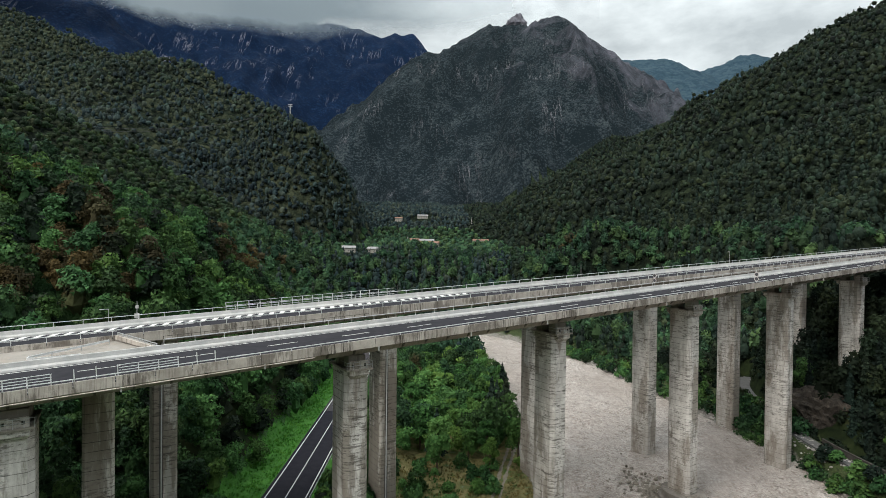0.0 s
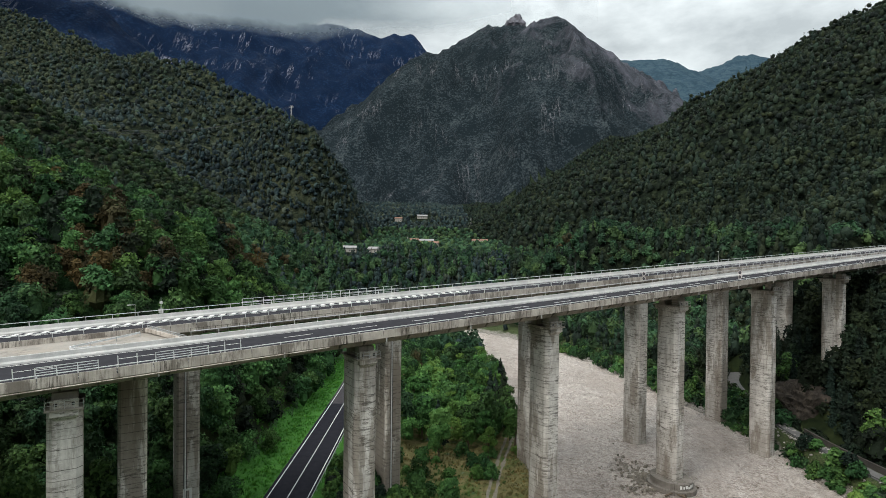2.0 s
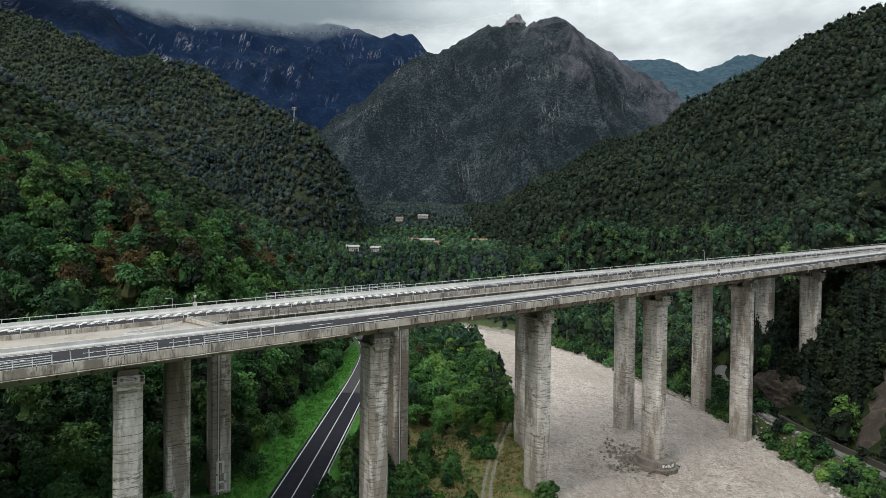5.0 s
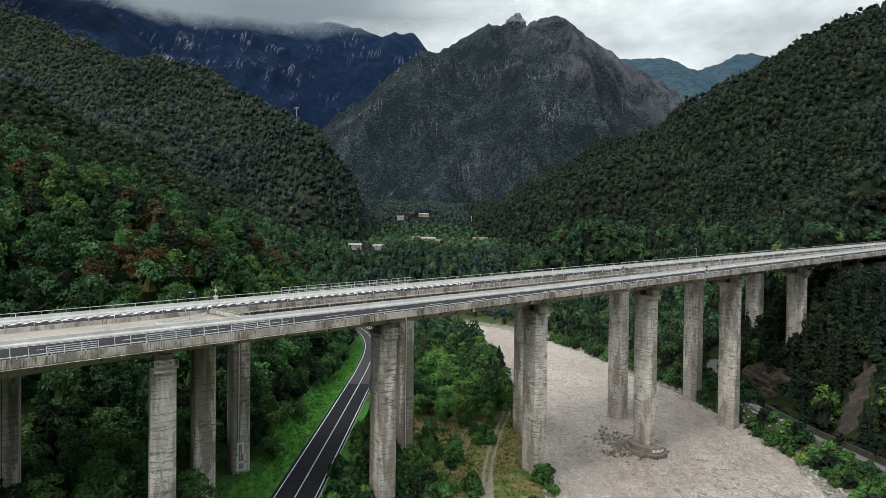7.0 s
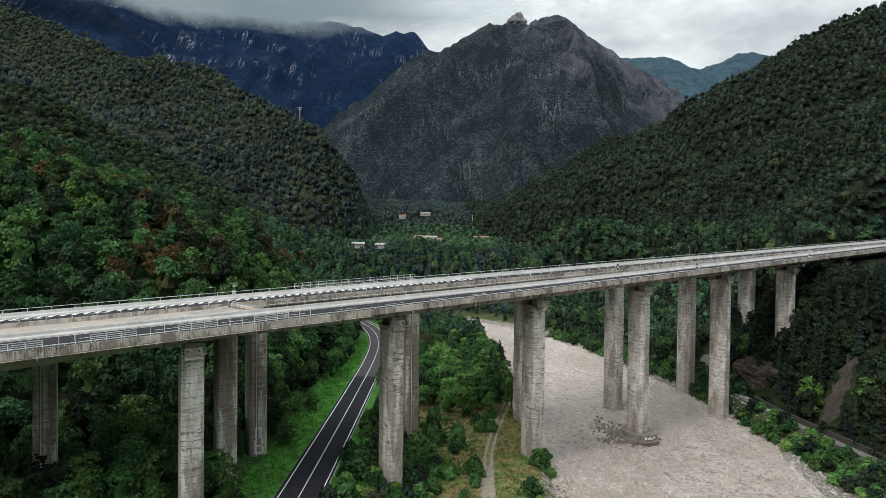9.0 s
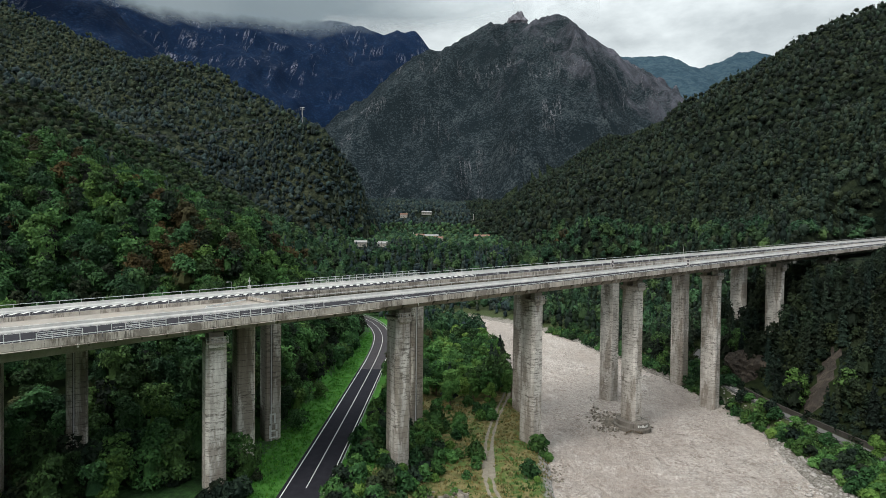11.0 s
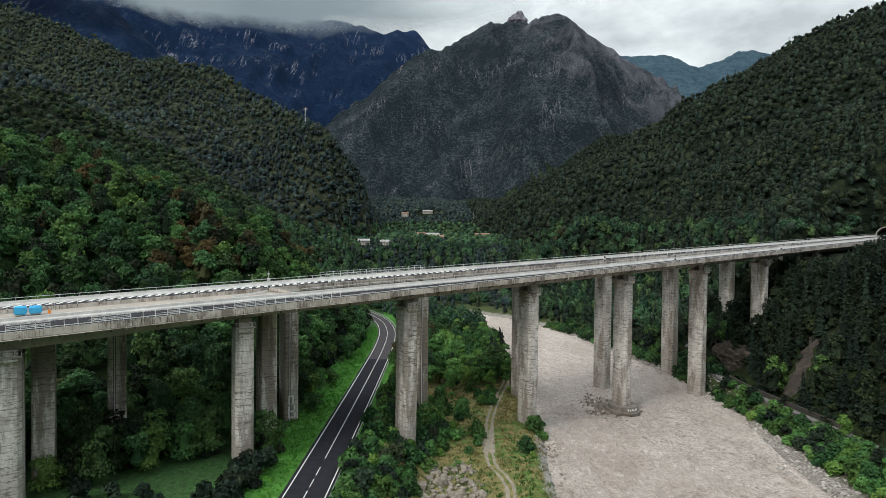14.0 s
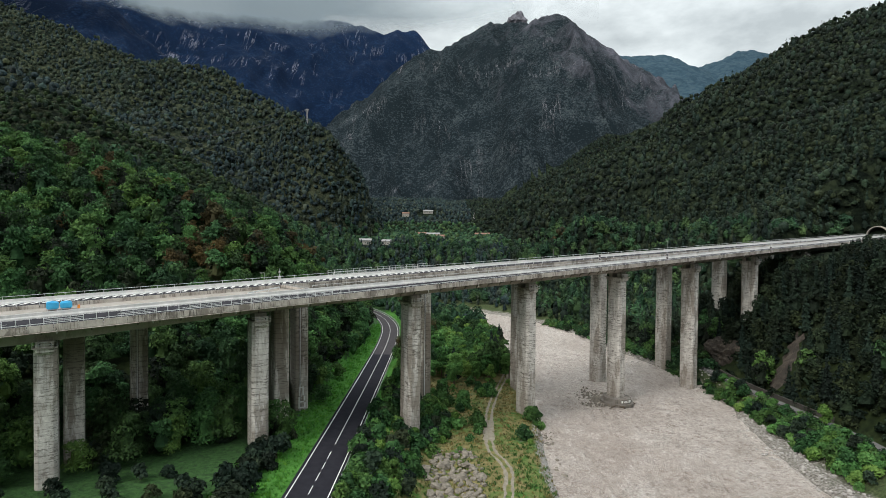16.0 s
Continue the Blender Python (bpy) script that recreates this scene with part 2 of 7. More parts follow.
M_PIER = concrete("pier_concrete", (0.43, 0.405, 0.375), (0.74, 0.71, 0.67), (0.06, 0.048, 0.038), 0.45, 1.2, 1.35)
M_PIER_BROWN = concrete("stained_pier_concrete", (0.50, 0.47, 0.43), (0.74, 0.71, 0.66), (0.05, 0.04, 0.032), 0.5, 1.2, 1.35, 0.055)
M_DECK = concrete("deck_concrete", (0.26, 0.235, 0.205), (0.38, 0.35, 0.315), (0.10, 0.085, 0.07), 0.5)
M_FASCIA = concrete("parapet_concrete", (0.33, 0.295, 0.26), (0.58, 0.535, 0.485), (0.035, 0.028, 0.022), 1.0, 3.6)
M_WHITE = concrete("barrier_concrete", (0.38, 0.38, 0.375), (0.55, 0.55, 0.54), (0.35, 0.33, 0.31), 0.3)
M_SLAB = concrete("slab_concrete", (0.21, 0.195, 0.175), (0.29, 0.27, 0.245), (0.14, 0.12, 0.10), 0.7)
M_WALK = concrete("walkway_concrete", (0.33, 0.325, 0.31), (0.46, 0.455, 0.44), (0.3, 0.28, 0.25), 0.4)
M_ASPHALT = plain("bridge_asphalt", (0.033, 0.033, 0.038), 1.0, 0, 0.18, 0.6)
M_ROAD = plain("new_asphalt", (0.020, 0.020, 0.025), 1.0, 0, 0.2, 0.5)
M_OLDROAD = plain("worn_asphalt", (0.055, 0.051, 0.055), 1.0, 0, 0.2, 0.5)
M_PAINT = plain("road_paint", (0.62, 0.62, 0.60), 0.7, 0, 0.12, 2.0)
M_RAIL = plain("pale_painted_steel", (0.66, 0.67, 0.68), 0.5, 0.1, 0.15, 2.0)
M_STEEL = plain("galvanised_steel", (0.50, 0.51, 0.52), 0.45, 0.6, 0.2, 2.0)
M_DARKSTEEL = plain("dark_steel", (0.10, 0.10, 0.10), 0.6, 0.5, 0.2, 2.0)
M_RUST = plain("weathered_steel", (0.10, 0.09, 0.075), 0.8, 0.2, 0.3, 2.0)
M_TANK = plain("blue_plastic", (0.06, 0.42, 0.72), 0.45, 0, 0.12, 0.8)
M_LEAF = foliage("broad_leaves", (0.006, 0.016, 0.008), (0.025, 0.060, 0.025), (0.074, 0.160, 0.056), (0.058, 0.038, 0.018))
M_LEAF_BRIGHT = foliage("bright_leaves", (0.010, 0.029, 0.012), (0.038, 0.094, 0.031), (0.094, 0.190, 0.055))
M_DARKLEAF = foliage("dark_leaves", (0.004, 0.009, 0.007), (0.016, 0.028, 0.019), (0.042, 0.064, 0.037))
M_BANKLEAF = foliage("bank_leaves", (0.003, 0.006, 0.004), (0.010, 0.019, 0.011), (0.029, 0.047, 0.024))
M_RUSTLEAF = foliage("turning_leaves", (0.016, 0.015, 0.007), (0.048, 0.040, 0.018), (0.086, 0.070, 0.031))
M_CONIFER = foliage("conifer_needles", (0.005, 0.010, 0.008), (0.014, 0.026, 0.019), (0.034, 0.053, 0.034))
# olive leaves for the ridges: the light on the heights as leaf colour
M_RIDGELEAF = foliage("lit_ridge_leaves", (0.008, 0.016, 0.013), (0.026, 0.041, 0.029), (0.064, 0.086, 0.052))
M_SPURLEAF = foliage("spur_leaves", (0.005, 0.010, 0.006), (0.017, 0.034, 0.015), (0.046, 0.078, 0.031), None, 0.6, 0.5)
M_BARK = plain("bark", (0.09, 0.07, 0.05), 0.95, 0, 0.4, 4.0)
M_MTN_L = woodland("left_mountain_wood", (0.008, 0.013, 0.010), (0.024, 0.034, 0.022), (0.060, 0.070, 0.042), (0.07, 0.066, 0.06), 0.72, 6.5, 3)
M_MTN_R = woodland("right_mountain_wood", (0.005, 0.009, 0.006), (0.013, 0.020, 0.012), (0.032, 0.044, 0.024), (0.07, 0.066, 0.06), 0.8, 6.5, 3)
# bluer with distance: haze over the far mountains is put into the base colours
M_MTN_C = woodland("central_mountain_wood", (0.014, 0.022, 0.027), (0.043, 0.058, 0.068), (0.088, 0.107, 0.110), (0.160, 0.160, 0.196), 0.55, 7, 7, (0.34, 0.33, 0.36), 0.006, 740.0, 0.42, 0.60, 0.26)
M_MTN_FAR = woodland("hazed_far_mountain_wood", (0.006, 0.017, 0.046), (0.011, 0.029, 0.073), (0.020, 0.044, 0.098), (0.032, 0.050, 0.096), 0.60, 12, 8, (0.36, 0.37, 0.45), 0.012, 0.0, 0.4, 0.6, 0.2)
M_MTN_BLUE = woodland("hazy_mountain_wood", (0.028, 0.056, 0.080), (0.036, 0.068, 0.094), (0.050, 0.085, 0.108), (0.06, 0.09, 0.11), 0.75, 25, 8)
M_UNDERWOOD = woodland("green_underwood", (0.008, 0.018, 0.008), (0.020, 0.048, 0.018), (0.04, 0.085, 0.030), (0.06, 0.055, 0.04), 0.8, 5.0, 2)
# blue-grey tones carry the haze over the distant woods
M_FARLEAF = foliage("hazed_far_leaves", (0.008, 0.015, 0.020), (0.026, 0.043, 0.047), (0.061, 0.088, 0.078), None, 0.4, 0.8)
M_FARNEEDLE = foliage("hazed_far_needles", (0.009, 0.017, 0.020), (0.025, 0.043, 0.044), (0.054, 0.078, 0.064), None, 0.4, 0.8)
M_TERRACELEAF = foliage("terrace_leaves", (0.016, 0.046, 0.014), (0.062, 0.146, 0.038), (0.14, 0.26, 0.075))
M_VALLEYLEAF = foliage("valley_leaves", (0.009, 0.022, 0.014), (0.030, 0.068, 0.036), (0.078, 0.150, 0.066), None, 0.7, 0.5)
M_STEEPLEAF = foliage("steep_leaves", (0.003, 0.006, 0.005), (0.011, 0.019, 0.013), (0.032, 0.049, 0.028), None, 0.5, 0.6)


# ---- the lie of the land ----
ANGLE = radians(31.7)
OX, OY = -90.1, 44.6


def W(s, w):
    """A place on the plan from metres along the viaduct and metres across it, away from the valley's mouth."""
    return OX + s * math.cos(ANGLE) - w * math.sin(ANGLE), OY + s * math.sin(ANGLE) + w * math.cos(ANGLE)


def z_front(s, w=-8.2):
    """Height of the near carriageway; it banks on the turning side and levels out along the way."""
    return 41.0 + 0.0535 * s + (w + 8.2) / 13.2 * np.clip(0.45 - 0.0065 * (s - 42), -0.2, 0.7)


def z_rear(s, w=28.0):
    return 42.95 + 0.0462 * s


def vnoise(x, y, seed=0):
    xi, yi = np.floor(x).astype(np.int64), np.floor(y).astype(np.int64)
    fx, fy = x - xi, y - yi
    fx, fy = fx * fx * (3 - 2 * fx), fy * fy * (3 - 2 * fy)

    def h(a, b):
        k = (a * 374761393 + b * 668265263 + seed * 974634533) & 0xFFFFFFFF
        k = ((k ^ (k >> 13)) * 1274126177) & 0xFFFFFFFF
        return ((k ^ (k >> 16)) & 0xFFFF) / 65535.0
    a, b, c, d = h(xi, yi), h(xi + 1, yi), h(xi, yi + 1), h(xi + 1, yi + 1)
    return (a + (b - a) * fx) * (1 - fy) + (c + (d - c) * fx) * fy


def fbm(x, y, size, octaves=5, seed=0, gain=0.5):
    total, amp, norm = 0.0, 1.0, 0.0
    for i in range(octaves):
        total = total + amp * (vnoise(x / size * 2 ** i + 17.3 * i, y / size * 2 ** i - 9.1 * i, seed + i) - 0.5)
        norm += amp
        amp *= gain
    return total / norm * 2


def ridged(x, y, size, octaves=5, seed=0):
    total, amp, norm = 0.0, 1.0, 0.0
    for i in range(octaves):
        total = total + amp * (1 - np.abs(2 * vnoise(x / size * 2 ** i + 5.7 * i, y / size * 2 ** i + 3.3 * i, seed + i) - 1))
        norm += amp
        amp *= 0.5
    return total / norm


def ridge(x, y, nodes, slope, rough, size, seed, fine=1.0):
    """A mountain: crest nodes (x, y, z), its flanks falling at slope, gullied by noise."""
    best, edge = np.full(x.shape, -1e9), np.full(x.shape, 1e9)
    wx, wy = x + fbm(x, y, size * 0.8, 3, seed + 50) * size * 0.05, y + fbm(x, y, size * 0.8, 3, seed + 60) * size * 0.05
    for (ax, ay, az, *ak), (bx, by, bz, *bk) in zip(nodes, nodes[1:]):
        dx, dy = bx - ax, by - ay
        ka, kb = (ak[0] if ak else 1.0), (bk[0] if bk else 1.0)
        t = np.clip(((wx - ax) * dx + (wy - ay) * dy) / (dx * dx + dy * dy), 0, 1)
        d = np.hypot(wx - ax - t * dx, wy - ay - t * dy)
        edge = np.minimum(edge, d)
        best = np.maximum(best, az + t * (bz - az) - slope * (ka + t * (kb - ka)) * d)
    r = ridged(x, y, size, 5 if size > 380 else 4, seed)
    depth = np.clip(edge / (size * 0.55), 0, 1)
    return best + (r - 0.62) * rough * (0.03 + 0.97 * depth) + fbm(x, y, size * 0.16, 2, seed + 9) * rough * 0.12 * fine + (ridged(x, y, size * 0.2, 2, seed + 21) - 0.6) * rough * (0.16 if size > 380 else 0.05) * np.clip(edge / (size * 0.2), 0.08, 1)


def seen_at(px, py, depth, steep=1.0):
    """A crest node from its bearing and rise as seen from the start of the path, its distance, and how much steeper it falls there."""
    return ((px - 784) / 984.0 * depth, depth, 61 + (431.5 - py) / 984.0 * depth, steep)


CREST_L = [seen_at(*p) for p in ((-420, -160, 1300), (-150, -30, 1150), (0, 26, 1050), (120, 68, 980), (200, 104, 930), (330, 120, 850, 1.1), (400, 163, 790, 1.5), (490, 207, 700, 2.0), (545, 236, 660, 2.4), (575, 300, 640, 2.8), (600, 375, 625, 3.0), (618, 425, 610, 3.0))]
CREST_L2 = [seen_at(*p) for p in ((-300, 20, 520), (-40, 132, 470), (0, 164, 455), (86, 210, 445, 1.3), (140, 254, 440, 1.8), (186, 296, 435, 2.2), (215, 338, 425, 2.6), (250, 400, 415, 2.6), (280, 440, 410, 2.6))]
CREST_R = [seen_at(*p) for p in ((2050, -300, 800), (1760, -110, 880), (1568, 10, 950), (1470, 57, 1000), (1390, 107, 1050), (1290, 157, 1130, 1.15), (1190, 200, 1220, 1.35), (1100, 246, 1300, 1.6), (1030, 293, 1340, 1.9), (965, 360, 1380, 2.2), (900, 435, 1420, 2.4))]
CREST_C = [seen_at(*p) for p in ((560, 330, 2350), (640, 225, 2700), (690, 150, 2950), (745, 88, 3100), (765, 90, 3100), (800, 71, 3150), (850, 46, 3150), (886, 49, 3130), (903, 27, 3100, 1.5), (925, 47, 3080), (955, 36, 3060), (985, 34, 3050), (1010, 54, 3050), (1050, 98, 3000), (1110, 122, 2900), (1160, 150, 2830), (1200, 178, 2750, 1.5), (1300, 300, 2500))]
CREST_C2 = [seen_at(*p) for p in ((903, 40, 3090), (880, 140, 2750), (830, 245, 2350), (775, 335, 1900), (740, 410, 1600))]
CREST_C3 = [seen_at(*p) for p in ((985, 45, 3040), (1060, 180, 2650), (1090, 280, 2300), (1000, 390, 1800))]
CREST_F = [seen_at(*p) for p in ((-300, -250, 2900), (0, -120, 3200), (200, -40, 3600), (400, 10, 3900), (540, 48, 4100), (570, 42, 4150), (640, 58, 4200), (665, 66, 4200), (690, 58, 4200), (722, 68, 4200), (748, 92, 4200), (820, 130, 4250))]
CREST_F2 = [seen_at(*p) for p in ((-250, -90, 2300), (30, -20, 2400), (160, 10, 2500), (250, 90, 2600), (380, 190, 2700))]
CREST_B = [seen_at(*p) for p in ((1040, 98, 3900), (1110, 104, 3900), (1165, 101, 3900), (1195, 112, 3900), (1222, 124, 3900), (1270, 110, 3900), (1300, 93, 3900), (1322, 90, 3900), (1352, 108, 3900), (1420, 150, 3900), (1500, 190, 3900))]
CREST_BACK = [(-1500, 200, 800), (-1300, -900, 900), (-900, -2200, 900), (200, -3600, 1000), (1500, -2400, 900), (1400, -900, 850), (1300, 200, 800)]

RIVER = [(30, -420, 62), (50, -200, 64), (54, -60, 63), (54, 59, 62), (58, 103, 64), (62, 157, 74), (57, 217, 60), (48, 275, 50), (31, 326, 40), (0, 365, 36), (-40, 388, 30), (-70, 402, 24)]
ROAD = [(-30, -420), (-31, -150), (-32.2, 0), (-32.4, 64), (-33, 150), (-34, 205), (-37, 245), (-44, 280), (-56, 312), (-74, 342), (-100, 368), (-140, 395)]
LANE = [(104, -150), (108, 40), (109, 69), (109.5, 88), (107, 112), (104.6, 136), (104.5, 158), (108, 182), (114, 206), (120, 223), (129, 238)]


def smooth_line(nodes, step=4.0):
    """A Catmull-Rom line through plan nodes."""
    p = np.array(nodes, float)
    p = np.vstack([2 * p[0] - p[1], p, 2 * p[-1] - p[-2]])
    out = []
    for i in range(1, len(p) - 2):
        k = max(2, int(np.linalg.norm(p[i + 1][:2] - p[i][:2]) / step))
        for t in np.linspace(0, 1, k, endpoint=False):
            out.append(0.5 * (2 * p[i] + (p[i + 1] - p[i - 1]) * t + (2 * p[i - 1] - 5 * p[i] + 4 * p[i + 1] - p[i + 2]) * t * t + (3 * p[i] - p[i - 1] - 3 * p[i + 1] + p[i + 2]) * t ** 3))
    out.append(p[-2])
    return np.array(out)


def off_line(x, y, line):
    """Signed distance from a plan line (right of it positive) and the index along it."""
    best, sign, idx = np.full(x.shape, 1e9), np.zeros(x.shape), np.zeros(x.shape)
    for i in range(len(line) - 1):
        ax, ay = line[i][:2]
        dx, dy = line[i + 1][0] - ax, line[i + 1][1] - ay
        t = np.clip(((x - ax) * dx + (y - ay) * dy) / (dx * dx + dy * dy), 0, 1)
        ex, ey = x - ax - t * dx, y - ay - t * dy
        d = np.hypot(ex, ey)
        hit = d < best
        best = np.where(hit, d, best)
        sign = np.where(hit, np.sign(dy * ex - dx * ey), sign)
        idx = np.where(hit, i + t, idx)
    return best * sign, idx


RIVER_LINE, ROAD_LINE, LANE_LINE = smooth_line(RIVER, 12), smooth_line(ROAD, 8), smooth_line(LANE, 8)


def step(x, a, b):
    t = np.clip((x - a) / (b - a), 0, 1)
    return t * t * (3 - 2 * t)


def valley(x, y):
    """The near ground: river bed, banks, road benches and the foot of both slopes."""
    rd, ri = off_line(x, y, RIVER_LINE)
    half = np.interp(ri, np.arange(len(RIVER_LINE)), RIVER_LINE[:, 2] / 2)
    out = np.abs(rd) - half
    left = rd < 0
    floor = 2.6 + 5.4 * step(x, -4, -26) + 43.0 * step(y, 345, 560) + 0.05 * np.clip(y - 560, 0, 240) + 0.20 * np.clip(y - 800, 0, 450) + 26.0 * fbm(x, y, 240, 3, 77) * step(y, 650, 1000)
    floor = floor + fbm(x, y, 22, 4, 3) * 0.5
    bank = np.where(left, -1.8 + 4.2 * step(out, -1.5, 5.0), -1.8 + 3.0 * step(out, -3, 3) + 4.0 * step(out, 6, 16))
    z = np.where(left, np.minimum(floor, np.maximum(bank, -1.8) + 0.6 * np.clip(out - 5, 0, 600)), bank)
    z = z + fbm(x, y, 6, 3, 5) * 0.25
    # right-hand hillside above the lane
    hill_r = 5.2 + 1.25 * np.clip(x - 113 - 0.10 * np.clip(y - 200, 0, 400), 0, 36) + 0.60 * np.clip(x - 163 - 0.10 * np.clip(y - 200, 0, 400), 0, 170)
    gap = 1 - step(y, 205, 250) * (1 - step(x, 150, 190)) * 0.75
    z = np.where((rd > 0) & (x > 60), np.where(out > 6, np.maximum(z, 5.2 * step(out, 8, 15) + (floor - 2.6 - 5.4 * step(x, -4, -26)) * step(out, 12, 130)), z) + (hill_r - 5.2) * gap * (1 + 0.10 * fbm(x, y, 90, 2, 11)) + 2.5 * fbm(x, y, 30, 3, 12) * step(hill_r, 8, 30), z)
    z = np.where(rd > 0, np.maximum(z, np.where(y > 410, floor - 14 * (1 - step(y, 410, 540)), -99.0)), z)
    # left-hand slope, behind the viaduct and above the road
    p1 = 5 + 0.68 * (y - 84) - 0.31 * (x + 88)
    back = -46 - x - 0.10 * np.clip(y - 200, 0, 300)
    far_up = step(y, 210, 310)
    p2 = (8 + 1.15 * np.minimum(back, 45) + 0.38 * np.clip(back - 45, 0, 400)) * (1 - far_up) + (8 + 0.62 * back) * far_up
    q = ((y - 262) - 3.3 * (x + 178)) / 3.45
    hill_l = np.minimum(p1, p2) * (1 + 0.10 * fbm(x, y, 60, 4, 21)) - 0.6 * np.clip(q, 0, 600)
    z = np.where(rd < 0, np.maximum(z, hill_l), z)
    # the cutting through which both decks reach the tunnel
    s = (x - OX) * math.cos(ANGLE) + (y - OY) * math.sin(ANGLE)
    w = -(x - OX) * math.sin(ANGLE) + (y - OY) * math.cos(ANGLE)
    # ground before the decks is lowered and raised to fit the camera's view
    fore = np.maximum(-13 - w, 0)
    cut = np.minimum(z_front(s), z_rear(s)) - 3.2 + 1.5 * np.maximum(w - 36, 0) - 6.0 * step(fore, 0, 8) * (1 - 0.75 * step(s - 2.6 * (w + 8), 310, 350)) + 0.3 * fore + 1.2 * np.clip(s - np.where(w > 12, 448, 424), 0, 100) * (1 - step(fore, 10, 40))
    z = np.where(s > 150, np.minimum(z, cut), z)
    # benches for the road and the lane
    a, _ = off_line(x, y, ROAD_LINE)
    k = 1 - step(np.abs(a), 5.5, 10)
    z = z * (1 - k) + (7.9) * k
    a, _ = off_line(x, y, LANE_LINE)
    k = 1 - step(np.abs(a), 2.8, 5.0)
    return z * (1 - k) + 5.3 * k


def masses(x, y):
    """The mountains, each on its own."""
    foot = np.clip(x + 0.172 * y, 0, 300)
    return [ridge(x, y, CREST_L, 0.72, 105, 230, 31) - 1.6 * foot, ridge(x, y, CREST_L2, 0.62, 26, 120, 37), ridge(x, y, CREST_R, 0.60, 100, 280, 41),
            np.maximum(np.maximum(ridge(x, y, CREST_C, 0.85, 420, 460, 51, 0.25), ridge(x, y, CREST_C2, 0.80, 300, 420, 52)), ridge(x, y, CREST_C3, 0.85, 300, 400, 53)),
            np.maximum(ridge(x, y, CREST_F, 0.95, 330, 800, 61), ridge(x, y, CREST_F2, 0.9, 220, 560, 62)), ridge(x, y, CREST_B, 0.7, 120, 500, 71), ridge(x, y, CREST_BACK, 0.6, 150, 600, 81) - 1500 * step(y, -250, 150)]


def land(x, y):
    x, y = np.asarray(x, float), np.asarray(y, float)
    all_z = [valley(x, y)] + masses(x, y)
    far = step(np.hypot(x, y - 60), 240, 420)
    for i in range(1, len(all_z)):
        all_z[i] = all_z[i] - (1 - far) * 400
    st = np.stack(all_z)
    return st.max(0), st.argmax(0)


HOUSE_SPOTS = [(612, 560, 13), (655, 560, 10), (750, 720, 18), (728, 730, 12), (765, 700, 9), (845, 800, 22), (742, 950, 24), (700, 940, 12)]


# ---- mesh helpers ----
def raw_mesh(name, verts, faces, materials, smooth=False, index=None):
    """A mesh from arrays: verts (n, 3), faces (m, k) all of one size."""
    verts, faces = np.asarray(verts, np.float32), np.asarray(faces, np.int32)
    me = bpy.data.meshes.new(name)
    me.vertices.add(len(verts))
    me.vertices.foreach_set("co", verts.ravel())
    m, k = faces.shape
    me.loops.add(m * k)
    me.loops.foreach_set("vertex_index", faces.ravel())
    me.polygons.add(m)
    me.polygons.foreach_set("loop_start", np.arange(0, m * k, k, dtype=np.int32))
    me.polygons.foreach_set("loop_total", np.full(m, k, np.int32))
    for mm in materials if isinstance(materials, (list, tuple)) else [materials]:
        me.materials.append(mm)
    if index is not None:
        me.polygons.foreach_set("material_index", np.asarray(index, np.int32))
    me.polygons.foreach_set("use_smooth", np.full(m, smooth))
    me.update(calc_edges=True)
    me.validate()
    return me


def poly_mesh(name, verts, faces, material, smooth=False):
    """A small mesh with faces of any size."""
    me = bpy.data.meshes.new(name)
    me.from_pydata([tuple(v) for v in verts], [], faces)
    me.materials.append(material)
    if smooth:
        me.polygons.foreach_set("use_smooth", [True] * len(me.polygons))
    me.update()
    return me


def soft(bm, width=0.03):
    bmesh.ops.bevel(bm, geom=[e for e in bm.edges if e.is_manifold and e.calc_face_angle(0) > 0.5], offset=width, segments=1, affect="EDGES", clamp_overlap=True)


def part(name, bm, material, parent, label=""):
    """Links a bmesh, or a finished mesh, as one object under a thing or a part."""
    if isinstance(bm, bmesh.types.BMesh):
        bmesh.ops.recalc_face_normals(bm, faces=bm.faces)
        me = bpy.data.meshes.new(name)
        bm.to_mesh(me)
        bm.free()
        me.materials.append(material)
    else:
        me = bm
    ob = new(name, me)
    ob.parent = parent
    if label:
        ob["label"] = label
    return ob


def thing(name, label, category, group="", kind="", m=None):
    ob = new(name)
    if m is not None:
        ob.matrix_world = m
    return tagged(ob, label, category, group, kind)


def boxes(*specs):
    """A bmesh of boxes (x0, x1, y0, y1, z0, z1)."""
    bm = bmesh.new()
    for x0, x1, y0, y1, z0, z1 in specs:
        v = [bm.verts.new(c) for c in ((x0, y0, z0), (x1, y0, z0), (x1, y1, z0), (x0, y1, z0), (x0, y0, z1), (x1, y0, z1), (x1, y1, z1), (x0, y1, z1))]
        for f in ((0, 3, 2, 1), (4, 5, 6, 7), (0, 1, 5, 4), (1, 2, 6, 5), (2, 3, 7, 6), (3, 0, 4, 7)):
            bm.faces.new([v[i] for i in f])
    return bm


def prism(bm, outline, z0, z1, top=None):
    """An upright prism over a plan outline; top: another outline of as many points."""
    lo = [bm.verts.new((x, y, z0)) for x, y in outline]
    hi = [bm.verts.new((x, y, z1)) for x, y in (top or outline)]
    n = len(lo)
    bm.faces.new(lo[::-1])
    bm.faces.new(hi)
    for i in range(n):
        bm.faces.new((lo[i], lo[(i + 1) % n], hi[(i + 1) % n], hi[i]))
    return bm


